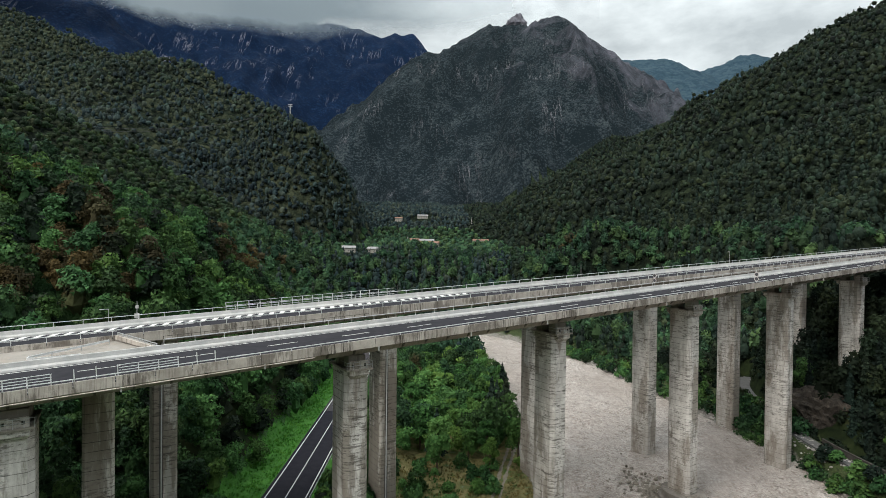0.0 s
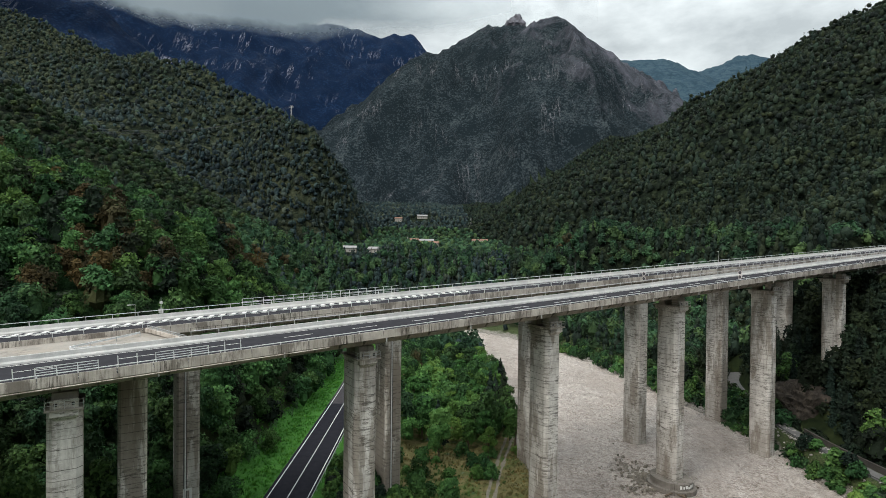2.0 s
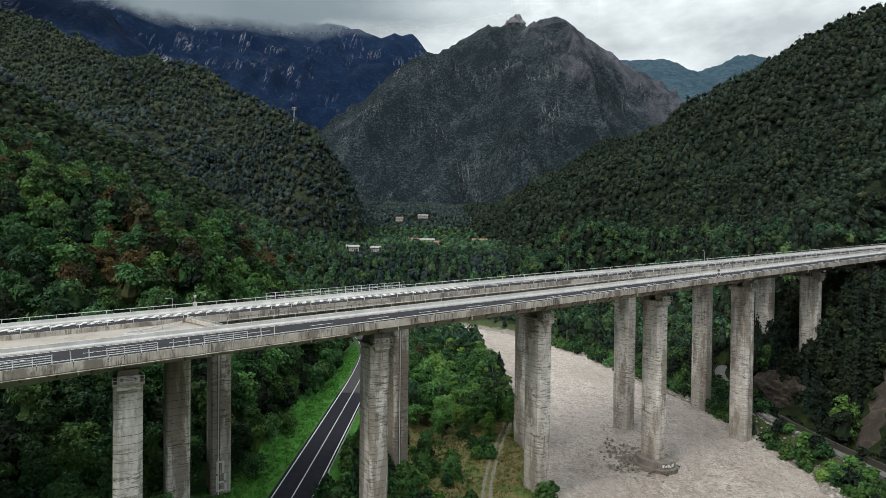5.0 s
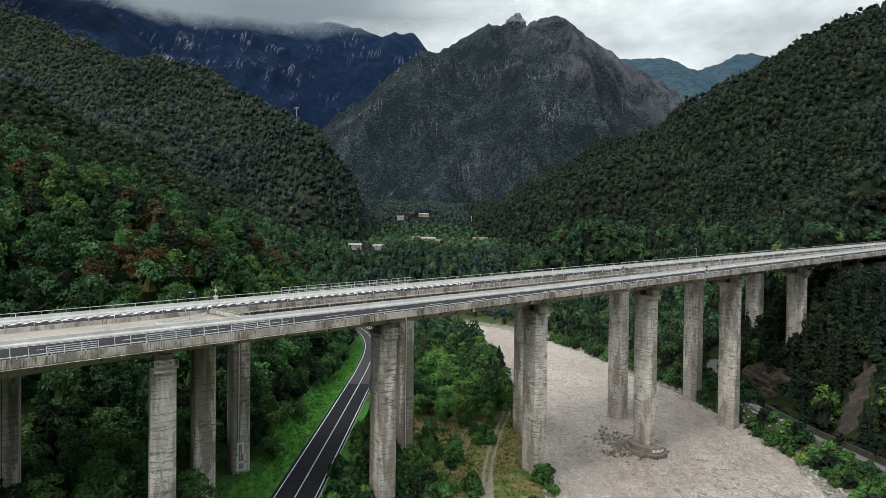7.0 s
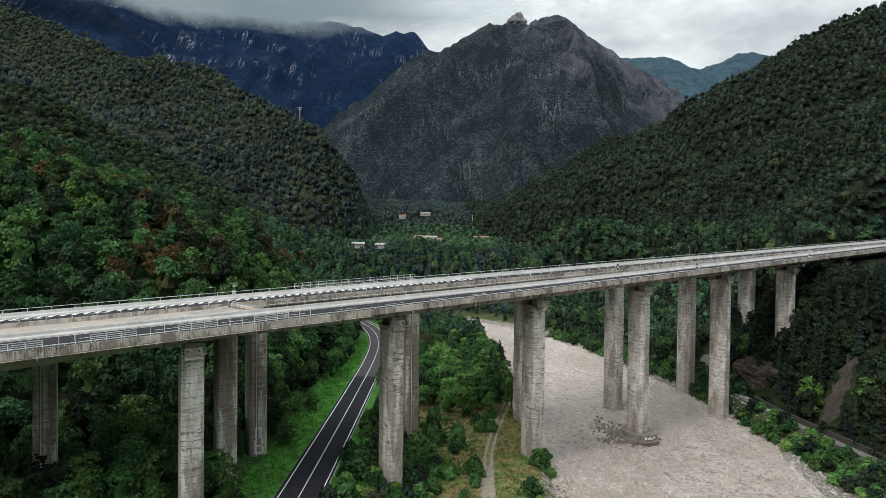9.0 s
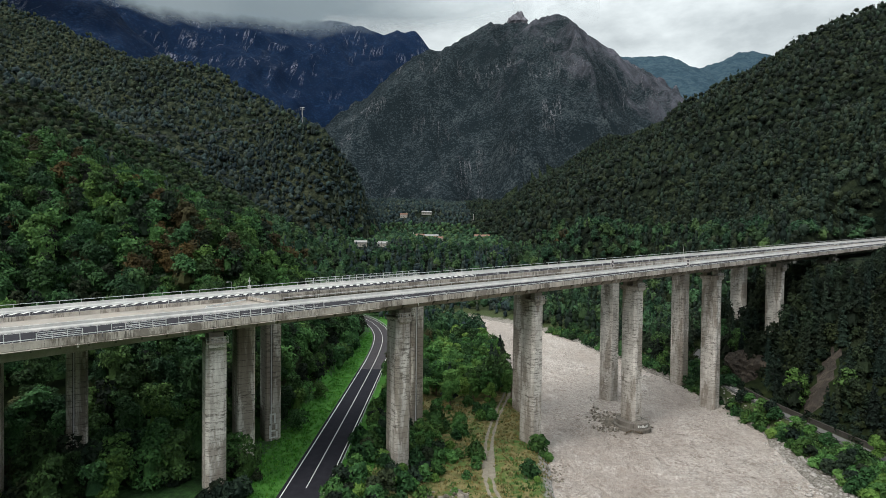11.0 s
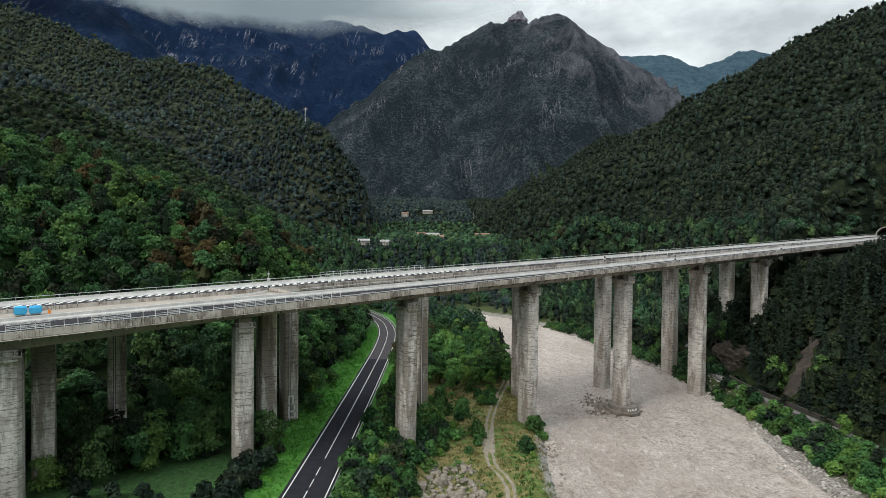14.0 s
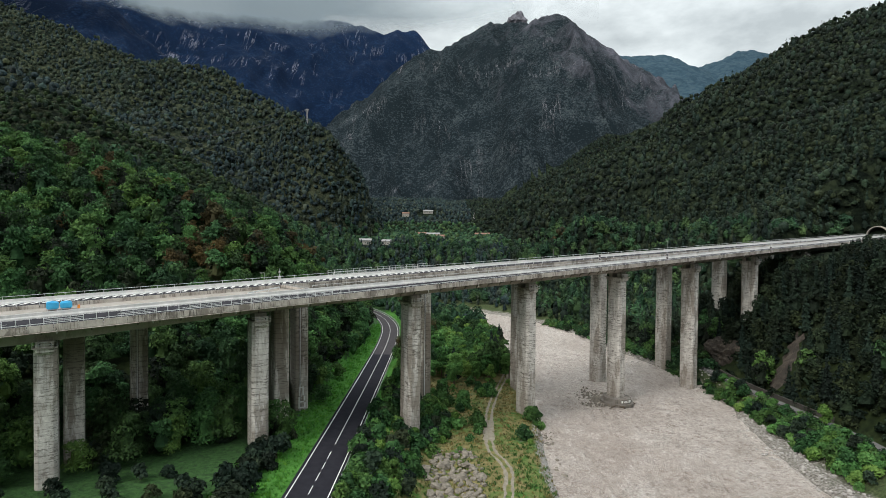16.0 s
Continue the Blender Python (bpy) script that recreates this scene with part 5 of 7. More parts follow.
def toward(x, y, z):
    """Whether the slope there faces the start of the camera's path."""
    e = 45.0
    zr, _ = land(x * (1 + e / np.hypot(x, y)), y * (1 + e / np.hypot(x, y)))
    return zr - z > -0.3 * e


PIER_SPOTS = [(SPAN * k + 1.9, -2.05) for k in range(-1, 8)] + [(SPAN * k + 19.8, 23.55) for k in range(-1, 8)] + [(6.2, 9.95), (52.7, 9.95)]


def slide(x, y):
    """The bare earth slide on the steep bank, and the ground its trees would hide."""
    return (np.abs(y - 129 - 0.5 * (x - 113)) < 5.4) & (x > 108) & (x < 129)


def build_woods():
    near_b = [template(100 + i, "broad", 580, 0.37, 10.5, 4.2, 0.42) for i in range(7)]
    bank_b = [template(130 + i, "broad", 330, 0.42, 10.0, 3.7, 0.60) for i in range(6)]
    fine_b = [template(110 + i, "broad", 1250, 0.285, 10.5, 4.1, 0.42) for i in range(5)]
    near_c = [template(120 + i, "cone", 340, 0.43, 14.0, 4.0, 0.55) for i in range(5)]
    mid_b = [far_crown(140 + i, "broad", 2, 60, 0.56, 9.5, 3.9, 4) for i in range(9)]
    mid_c = [far_crown(150 + i, "cone", 2, 50, 0.55, 13.0, 3.6, 4) for i in range(6)]
    far_b = [far_crown(160 + i, "broad", 1, 12, 0.90, 9.0, 4.3, 4) for i in range(12)]
    far_c = [far_crown(180 + i, "cone", 1, 12, 0.85, 12.5, 4.4, 4) for i in range(8)]
    # nearest slopes
    x, y, rng = wood_points(1, 90, 360, 5.7, -45, 45)
    x3, y3, _ = wood_points(22, 200, 340, 9.5, -45, -8)
    more = x3 < -52
    x, y = np.concatenate([x, x3[more]]), np.concatenate([y, y3[more]])
    x2, y2, _ = wood_points(21, 150, 360, 6.0, 10, 47)
    more = x2 > 112
    x, y = np.concatenate([x, x2[more]]), np.concatenate([y, y2[more]])
    ok, s, w, rd, a = clear_of(x, y)
    z, k = land(x, y)
    deck = np.where(w < 12, z_front(s), z_rear(s))
    under = ((w > -14) & (w < 36) & (s < 452) & (z + 13 > deck - 4))
    terrace = (x > -26) & (x < 40) & (y < 150) & (rd < 0)
    rocky = (np.hypot((x - 112) / 5, (y - 171) / 9) < 1) | slide(x, y)
    low_deck = under & (z < deck - 5.5)
    ok &= ~(under & ~low_deck) & ~((s > 52) & (s < 74) & (w > 2) & (w < 25)) & ~terrace & ~rocky & ~((rd < 0) & (w < -4)) & ~((rd > 0) & (x < 110) & (y < 215))
    for ps, pw in PIER_SPOTS:
        ok &= np.hypot(s - ps, w - pw) > 6.0
    fore = (w <= -11) & (w > -70) & (s > 215)
    head = np.where(low_deck, np.clip((deck - 3.5 - z) / 12.0, 0.15, 0.8), np.where(fore, np.clip((deck - 3 + (64.8 - deck) * step(s - 2.6 * (w + 8), 312, 350) - z) / 10.5, 0.2, 1.2), 2.0))[ok]
    x, y, z, rd = x[ok], y[ok], z[ok], rd[ok]
    tone, u = fbm(x, y, 46, 3, 301), rng.uniform(0, 1, len(x))
    sc = np.minimum(rng.uniform(0.75, 1.45, len(x)), head)
    right = rd > 0
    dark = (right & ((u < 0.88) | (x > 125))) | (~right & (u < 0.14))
    rust = ~dark & (z > 42) & (tone + 0.5 * (u - 0.5) > 0.20)
    bright = ~dark & ~rust & (tone + 0.7 * (u - 0.5) < 0.06)
    belt = (rd < 0) & (x > -26) & (y < 300) & (u < 0.75)
    bright, rust, dark = bright | belt, rust & ~belt, dark & ~belt
    green = ~(dark | rust | bright)
    con = dark & (u > 0.34) & (u < 0.92)
    close = ~right & (np.hypot(x, y + 20) < 168)
    lit = bright & belt
    scatter("terrace_wood", "light green trees on the river terrace", near_b, x[lit], y[lit], z[lit] - 0.6, sc[lit] * 0.85, M_TERRACELEAF, 44)
    bright &= ~lit
    for sel, leaf, name, label, seed in ((green & close, M_LEAF, "broadleaf_wood", "green broadleaf trees behind the viaduct", 41), (bright & close, M_LEAF_BRIGHT, "bright_wood", "fresh light-green trees behind the viaduct", 42), (rust & close, M_RUSTLEAF, "turning_wood", "rust-brown trees behind the viaduct", 43)):
        scatter(name, label, fine_b, x[sel], y[sel], z[sel] - 0.6, sc[sel], leaf, seed)
    green, bright, rust = green & ~close, bright & ~close, rust & ~close
    scatter("broadleaf_wood", "dense green broadleaf wood covering the hillside", near_b, x[green], y[green], z[green] - 0.6, sc[green], M_LEAF, 2)
    scatter("bright_wood", "fresh light-green broadleaf trees in the wood", near_b, x[bright], y[bright], z[bright] - 0.6, sc[bright], M_LEAF_BRIGHT, 3)
    scatter("turning_wood", "trees turning rust-brown in the wood", near_b, x[rust], y[rust], z[rust] - 0.6, sc[rust] * 0.95, M_RUSTLEAF, 4)
    d2 = dark & ~con
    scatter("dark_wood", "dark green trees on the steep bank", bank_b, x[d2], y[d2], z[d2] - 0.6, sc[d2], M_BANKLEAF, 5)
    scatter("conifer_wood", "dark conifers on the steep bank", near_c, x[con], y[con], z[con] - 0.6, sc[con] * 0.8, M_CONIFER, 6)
    # low growth between the trees of the steep bank
    x, y, rng = wood_points(31, 120, 380, 3.9, 8, 47)
    ok, s, w, rd, a = clear_of(x, y)
    z, k = land(x, y)
    deck = np.where(w < 12, z_front(s), z_rear(s))
    ok &= (x > 110) & (x < 235) & (k == 0) & (z < deck - 6) & ~slide(x, y) & (np.hypot((x - 112) / 5, (y - 171) / 9) > 1)
    for ps, pw in PIER_SPOTS:
        ok &= np.hypot(s - ps, w - pw) > 4.5
    low_t = [template(200 + i, "broad", 56, 0.5, 3.0, 2.4, 0.5) for i in range(5)]
    scatter("underbrush", "dark low bushes covering the ground between the trees", low_t, x[ok], y[ok], z[ok] - 0.5, rng.uniform(0.7, 1.4, ok.sum()), M_BANKLEAF, 33, "bushes")
    # middle distance
    x, y, rng = wood_points(7, 360, 660, 5.7, -42, 42)
    x2, y2, _ = wood_points(27, 420, 830, 5.6, -30, 2)
    z2, k2 = land(x2, y2)
    steep = (k2 == 1) & (np.abs(land(x2 + 6, y2)[0] - z2) + np.abs(land(x2, y2 + 6)[0] - z2) > 7.0)
    x, y = np.concatenate([x, x2[steep]]), np.concatenate([y, y2[steep]])
    z, k = land(x, y)
    ok, s, w, rd, a = clear_of(x, y)
    deck = np.minimum(z_front(s), z_rear(s))
    ok &= ~((w > -14) & (w < 36) & (s < 452)) & toward(x, y, z) & off_houses(x, y)
    head = np.where((w <= -14) & (w > -70) & (s > 215) & (s < 480), np.clip((np.maximum(deck + 2.0, 62.0) - z) / 10.5, 0.2, 1.2), 2.0)[ok]
    x, y, z, k, rd = x[ok], y[ok], z[ok], k[ok], rd[ok]
    u, tone = rng.uniform(0, 1, len(x)), fbm(x, y, 60, 3, 303)
    sc = np.minimum(rng.uniform(0.65, 1.2, len(x)), head)
    floor, spur = (k == 0) & (rd < 0), k == 2
    low = (k == 0) & (rd > 0) & (z < 70)
    a = (floor & (u < 0.85)) | (low & (u < 0.38)) | ((k != 0) & (z < 74) & (x > -270) & (x < 170) & (u < 0.7))
    rust = a & (tone + 0.5 * (u - 0.5) > 0.5)
    a &= ~rust
    leafy = [template(230 + i, "broad", 105, 0.66, 9.0, 3.9, 0.62) for i in range(7)]
    scatter("valley_wood", "green woods over the valley floor", leafy, x[a], y[a], z[a] - 0.8, sc[a] * 1.3, M_VALLEYLEAF, 8)
    scatter("turning_wood", "trees turning rust-brown among the valley woods", mid_b, x[rust], y[rust], z[rust] - 0.8, sc[rust], M_RUSTLEAF, 18, smooth=True)
    east = (x > 60) & ~(a | rust)
    b, c = east & (u < 0.55), east & (u >= 0.55)
    scatter("mountain_wood", "dark green closed wood on the steep mountainside", mid_b, x[b], y[b], z[b] - 0.8, sc[b], M_DARKLEAF, 29, smooth=True)
    scatter("mountain_conifers", "dark conifers on the steep mountainside", mid_c, x[c], y[c], z[c] - 0.8, sc[c], M_CONIFER, 30, smooth=True)
    # share grows with height, to paint the ridge as lit
    ridge_top = ~(a | rust | east) & (u < step(z, 120, 260) * 0.75)
    scatter("ridge_wood", "olive-green ridge trees, the light up there put into their colour", mid_b, x[ridge_top], y[ridge_top], z[ridge_top] - 0.8, sc[ridge_top], M_RIDGELEAF, 31, smooth=True)
    spur &= ~(a | rust | east | ridge_top)
    scatter("spur_wood", "mid-green broadleaf wood on the nearer spur", mid_b, x[spur], y[spur], z[spur] - 0.8, sc[spur], M_SPURLEAF, 34, smooth=True)
    a = a | east | ridge_top | spur
    b = ~(a | rust) & (u < 0.6)
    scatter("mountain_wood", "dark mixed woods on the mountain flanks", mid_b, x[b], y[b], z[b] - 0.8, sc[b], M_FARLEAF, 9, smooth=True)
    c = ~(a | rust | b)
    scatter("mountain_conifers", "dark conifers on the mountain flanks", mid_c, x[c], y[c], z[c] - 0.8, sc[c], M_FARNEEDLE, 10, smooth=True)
    # farther flanks
    x, y, rng = wood_points(11, 660, 1600, 8.0, -41, 41)
    z, k = land(x, y)
    ok = toward(x, y, z) & off_houses(x, y)
    x, y, z = x[ok], y[ok], z[ok]
    u, sc = rng.uniform(0, 1, len(x)), rng.uniform(0.8, 1.3, len(x))
    fl = (k[ok] == 0) & (z < 80)
    scatter("valley_wood", "green woods far up the valley floor", far_b, x[fl], y[fl], z[fl] - 1.0, sc[fl], M_VALLEYLEAF, 17, smooth=True)
    x, y, z, u, sc = x[~fl], y[~fl], z[~fl], u[~fl], sc[~fl]
    top = (x < 0) & (u > 1 - step(z, 180, 330) * 0.7)
    scatter("ridge_wood", "olive-green trees on the distant ridge, its light put into their colour", far_b, x[top], y[top], z[top] - 1.0, sc[top], M_RIDGELEAF, 32, smooth=True)
    x, y, z, u, sc = x[~top], y[~top], z[~top], u[~top], sc[~top]
    east = x > 40
    b, c = east & (u < 0.6), east & (u >= 0.6)
    scatter("distant_wood", "distant dark green woods on the steep mountain", far_b, x[b], y[b], z[b] - 1.0, sc[b], M_STEEPLEAF, 14, smooth=True)
    scatter("distant_conifers", "distant dark conifers on the steep mountain", far_c, x[c], y[c], z[c] - 1.0, sc[c], M_CONIFER, 15, smooth=True)
    x, y, z, u, sc = x[~east], y[~east], z[~east], u[~east], sc[~east]
    c = u < 0.3
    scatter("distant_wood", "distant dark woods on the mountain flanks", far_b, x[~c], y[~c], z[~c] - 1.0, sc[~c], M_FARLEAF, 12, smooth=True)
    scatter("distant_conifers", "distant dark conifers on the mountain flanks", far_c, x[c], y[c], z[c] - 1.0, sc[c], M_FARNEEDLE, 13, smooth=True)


build_woods()


# ---- single trees and shrubs ----
def limb_mesh(bm, a, b, r0, r1, sides=6):
    a, b = Vector(a), Vector(b)
    q = (b - a).to_track_quat("Z", "Y")
    rings = []
    for c, r in ((a, r0), (b, r1)):
        rings.append([bm.verts.new(c + q @ Vector((r * math.cos(2 * math.pi * i / sides), r * math.sin(2 * math.pi * i / sides), 0))) for i in range(sides)])
    for i in range(sides):
        bm.faces.new((rings[0][i], rings[0][(i + 1) % sides], rings[1][(i + 1) % sides], rings[1][i]))
    bm.faces.new(rings[1])


def tree(seed, height, radius, leaf, n, label, size=0.42, base=0.16):
    """A broadleaf tree: tapered trunk, limbs, and a lumpy crown of small leaf clumps."""
    rng = np.random.default_rng(seed)
    th = thing("tree", label, "tree", "riverside trees")
    p, d, c, r = crown_points(rng, n, height, radius, 12, base)
    v, f = leaf_cloud(rng, p, d, size, 0.5)
    part("crown", raw_mesh("crown", v, f, leaf), None, th)
    bm = bmesh.new()
    limb_mesh(bm, (0, 0, -0.6), (0.1, 0.05, height * 0.45), height * 0.028, height * 0.017)
    limb_mesh(bm, (0.1, 0.05, height * 0.45), (0, 0, height * 0.78), height * 0.017, height * 0.006)
    part("trunk", bm, M_BARK, th)
    for k in range(1, 6):
        bm = bmesh.new()
        h = height * rng.uniform(0.22, 0.5)
        limb_mesh(bm, (0.05, 0.03, h), tuple(c[k]), height * 0.011, height * 0.004, 5)
        part("limb", bm, M_BARK, th)
    return th


def conifer(seed, height, radius, n, label):
    rng = np.random.default_rng(seed)
    th = thing("conifer", label, "tree", "riverside conifers")
    p, d = cone_points(rng, n, height, radius)
    p[:, 2] += 0.6
    v, f = leaf_cloud(rng, p, d, 0.46, 0.35)
    part("crown", raw_mesh("crown", v, f, M_CONIFER), None, th)
    bm = bmesh.new()
    limb_mesh(bm, (0, 0, -0.6), (0, 0, height * 0.95), height * 0.018, 0.04)
    part("trunk", bm, M_BARK, th)
    return th


def shrub(seed, height, radius, leaf, n, label):
    rng = np.random.default_rng(seed)
    th = thing("shrub", label, "shrub", "shrubs")
    p, d, c, r = crown_points(rng, n, height, radius, 8, -0.1)
    p[:, 2] = np.maximum(p[:, 2], 0.05)
    v, f = leaf_cloud(rng, p, d, 0.34, 0.55)
    part("leaves", raw_mesh("leaves", v, f, leaf), None, th)
    bm = bmesh.new()
    for k in range(4):
        limb_mesh(bm, (0, 0, -0.4), tuple(c[k]), 0.06, 0.02, 5)
    part("stems", bm, M_BARK, th)
    return th


def gz(x, y):
    return float(land(np.array([x]), np.array([y]))[0][0])


def plant(models, places, rng, s0=0.75, s1=1.25):
    """Copies of the models at plan places; each model itself stands at the first place it draws."""
    used = set()
    for x, y, *k in places:
        m = models[rng.randrange(len(models))]
        sc = (k[0] if k else 1.0) * rng.uniform(s0, s1)
        at = pose(x, y, gz(x, y) - 0.1, 0, 0, rng.uniform(0, 360)) @ Matrix.Diagonal((sc, sc, sc * rng.uniform(0.9, 1.15), 1))
        if m.name in used:
            ob = copy_thing(m, Matrix())
            ob.matrix_basis = at
        else:
            used.add(m.name)
            m.matrix_basis = at
    for m in models:
        if m.name not in used:
            for c in list(m.children):
                bpy.data.objects.remove(c)
            bpy.data.objects.remove(m)


def clear_spot(x, y, gap=4.2):
    s = (x - OX) * math.cos(ANGLE) + (y - OY) * math.sin(ANGLE)
    w = -(x - OX) * math.sin(ANGLE) + (y - OY) * math.cos(ANGLE)
    return all(math.hypot(s - a, w - b) > gap for a, b in PIER_SPOTS)


def patch(rng, x0, x1, y0, y1, n, keep=lambda x, y: True, gap=2.5):
    out = []
    for _ in range(n * 12):
        x, y = rng.uniform(x0, x1), rng.uniform(y0, y1)
        if keep(x, y) and clear_spot(x, y) and all((x - a) ** 2 + (y - b) ** 2 > gap * gap for a, b in out):
            out.append((x, y))
            if len(out) == n:
                break
    return out


def build_plants():
    rng = random.Random(7)
    green = [tree(501 + i, 11.5 + i % 3, 3.8, M_TERRACELEAF, 1700, "leafy green broadleaf tree on the river terrace", 0.36) for i in range(3)]
    bright = [tree(511, 12.5, 3.4, M_TERRACELEAF, 1900, "light green broadleaf tree beside the river", 0.34), tree(512, 10.0, 3.6, M_TERRACELEAF, 1800, "light green young tree beside the river", 0.34)]
    belt = patch(rng, -20, 21, 146, 215, 34, lambda x, y: x < 20.5 - abs(y - 170) * 0.02, 4.6)
    edge = patch(rng, -24, 18, 118, 148, 9, lambda x, y: x < -16 or (x > -14 and y > 138 and x < 12), 4.5)
    plant(green, [p for i, p in enumerate(belt + edge) if i % 3 == 0], rng, 0.75, 1.15)
    plant(bright, [p for i, p in enumerate(belt + edge) if i % 3] + [(105.5, 92.0), (99.0, 118.0, 0.55)], rng, 0.7, 1.1)
    firs = [conifer(521 + i, 15.0 + 2 * i, 3.4, 1300, "dark conifer at the edge of the riverside wood") for i in range(2)]
    plant(firs, [(16, 164), (19, 171), (13, 172), (20, 181), (15.5, 181), (18, 191), (11, 160), (21, 202), (-2, 150)], rng, 0.75, 1.05)
    low = [shrub(531 + i, 3.0, 2.3, M_LEAF_BRIGHT, 440, "low green shrub in rough grass") for i in range(3)]
    lite = [shrub(541 + i, 2.4, 2.0, M_TERRACELEAF, 420, "light green shrub in rough grass") for i in range(2)]
    dark = [shrub(551 + i, 3.4, 2.5, M_DARKLEAF, 420, "dark green shrub under the viaduct") for i in range(2)]
    terrace = patch(rng, -25, -8, 50, 118, 34, gap=2.6) + patch(rng, -14, 6, 92, 122, 18, gap=2.6) + patch(rng, -22, 14, 124, 146, 20, gap=2.6)
    spots = [(17.6, 88, 1.1), (19, 85, 0.8), (22.0, 105, 1.1), (24.5, 103, 0.9), (25.5, 116, 0.8), (14, 97, 0.5), (2, 86, 0.6), (-1, 77, 0.7), (10, 140, 0.9), (20, 146, 1.0), (23, 156, 0.9)]
    lush = patch(rng, -25.5, -12, 36, 122, 80, gap=2.0) + patch(rng, -12, -5, 80, 120, 16, gap=2.2)
    shade = patch(rng, -50, -44, 30, 74, 18, gap=2.4)
    bank = patch(rng, 92, 103.5, 60, 152, 84, lambda x, y: x > 92 + 0.07 * (y - 60), 1.9)
    far_bank = patch(rng, 62, 125, 165, 310, 170, lambda x, y: abs(off_line(np.array([x]), np.array([y]), RIVER_LINE)[0][0] - (np.interp(y, [195, 217, 275, 326], [34, 30, 25, 20]) + 8)) < 7, 2.2)
    fx, fy = (np.array(q) for q in zip(*far_bank))
    nr = np.random.default_rng(61)
    far_low = [template(210 + i, "broad", 150, 0.42, 3.4, 2.8, 0.5) for i in range(4)]
    pale = nr.uniform(0, 1, len(fx)) < 0.4
    for sel, leaf, label in ((pale, M_LEAF_BRIGHT, "light green bushes along the far river bank"), (~pale, M_LEAF, "green bushes along the far river bank")):
        scatter("bank_bushes", label, far_low, fx[sel], fy[sel], land(fx[sel], fy[sel])[0] - 0.5, nr.uniform(0.7, 1.5, sel.sum()), leaf, 62, "bushes")
    line = smooth_line(LANE, 1.1)
    line = line[(line[:, 1] > 40) & (line[:, 1] < 298)]
    d = np.gradient(line, axis=0)
    d /= np.linalg.norm(d, axis=1)[:, None]
    for o0, o1, leaf, label, sd in ((-6.2, -3.3, M_LEAF, "green bushes on the river side of the lane", 63), (-8.0, -4.0, M_LEAF_BRIGHT, "light green bushes below the lane", 64), (3.6, 6.0, M_BANKLEAF, "dark bushes above the lane's wall", 65)):
        keep = nr.uniform(0, 1, len(line)) < 0.45
        o = nr.uniform(o0, o1, keep.sum())
        bx, by = line[keep, 0] + d[keep, 1] * o, line[keep, 1] - d[keep, 0] * o
        scatter("lane_bushes", label, far_low, bx, by, land(bx, by)[0] - 0.4, nr.uniform(0.45, 1.05, len(bx)), leaf, sd, "bushes")
    under = patch(rng, -92, -46, 32, 84, 40, lambda x, y: not (-72 < x < -52 and 48 < y < 66), 3.2)
    verge = patch(rng, -24.5, -21, 60, 200, 16, gap=3)
    plant(low, [p for i, p in enumerate(terrace) if i % 3] + spots[::2] + bank[::3] + verge[::2] + lush[1::4] + lush[2::4], rng, 0.8, 1.5)
    plant(lite, [p for i, p in enumerate(terrace) if not i % 3] + spots[1::2] + bank[1::3] + bank[5::6] + verge[1::2] + lush[3::4], rng, 0.7, 1.4)
    plant(dark, under + shade + bank[2::6] + lush[::4], rng, 0.8, 1.4)


build_plants()


# ---- stones, boulders, track ----
def stone_mesh(seed, r=1.0, cuts=1):
    rng = np.random.default_rng(seed)
    bm = bmesh.new()
    bmesh.ops.create_icosphere(bm, subdivisions=cuts, radius=r)
    sx, sy, sz = rng.uniform(0.75, 1.3), rng.uniform(0.7, 1.1), rng.uniform(0.5, 0.8)
    for v in bm.verts:
        k = rng.uniform(0.8, 1.15)
        v.co = Vector((v.co.x * sx * k, v.co.y * sy * k, v.co.z * sz * k))
    return bm


def outcrop(x, y, sx, sy, sz, seed):
    """Bare broken rock face in the wooded bank."""
    bm = bmesh.new()
    bmesh.ops.create_icosphere(bm, subdivisions=4, radius=1.0)
    for v in bm.verts:
        k = 1 + 0.38 * noise.noise(v.co * 1.8 + Vector((seed, 0, 0))) + 0.26 * noise.noise(v.co * 4.2 + Vector((0, seed, 0))) + 0.14 * noise.noise(v.co * 11.0)
        v.co = Vector((v.co.x * sx * k, v.co.y * sy * k, v.co.z * sz * k))
    th = thing("rock_outcrop", "rough brown rock face in the wooded bank", "rock", m=pose(x, y, gz(x, y) - 0.5, 0, 0, 15))
    part("rock", bm, M_ROCK, th)


outcrop(116.5, 172, 4.6, 10.5, 7.5, 3.0)


def horn():
    """The pale bare horn beside the summit."""
    bm = bmesh.new()
    bmesh.ops.create_icosphere(bm, subdivisions=4, radius=1.0)
    for v in bm.verts:
        k = 1 + 0.34 * noise.noise(v.co * 1.7) + 0.20 * noise.noise(v.co * 4.5) + 0.10 * noise.noise(v.co * 11.0)
        taper = 1.0 - 0.55 * max(0.0, v.co.z)
        v.co = Vector((v.co.x * 62 * k * taper, v.co.y * 46 * k * taper, v.co.z * 62 * k))
    x, y, z, _ = seen_at(906, 46, 3085)
    th = thing("rock_horn", "pale bare rock horn beside the mountain's summit", "rock", m=pose(x, y, z))
    part("rock", bm, plain("pale_rock", (0.10, 0.10, 0.118), 0.9, 0, 0.6, 0.05), th)


horn()
M_STONE = plain("river_stone", (0.155, 0.138, 0.115), 0.9, 0, 0.55, 0.7)
M_GRAVEL = plain("bank_stone", (0.27, 0.255, 0.24), 0.92, 0, 0.5, 0.6)


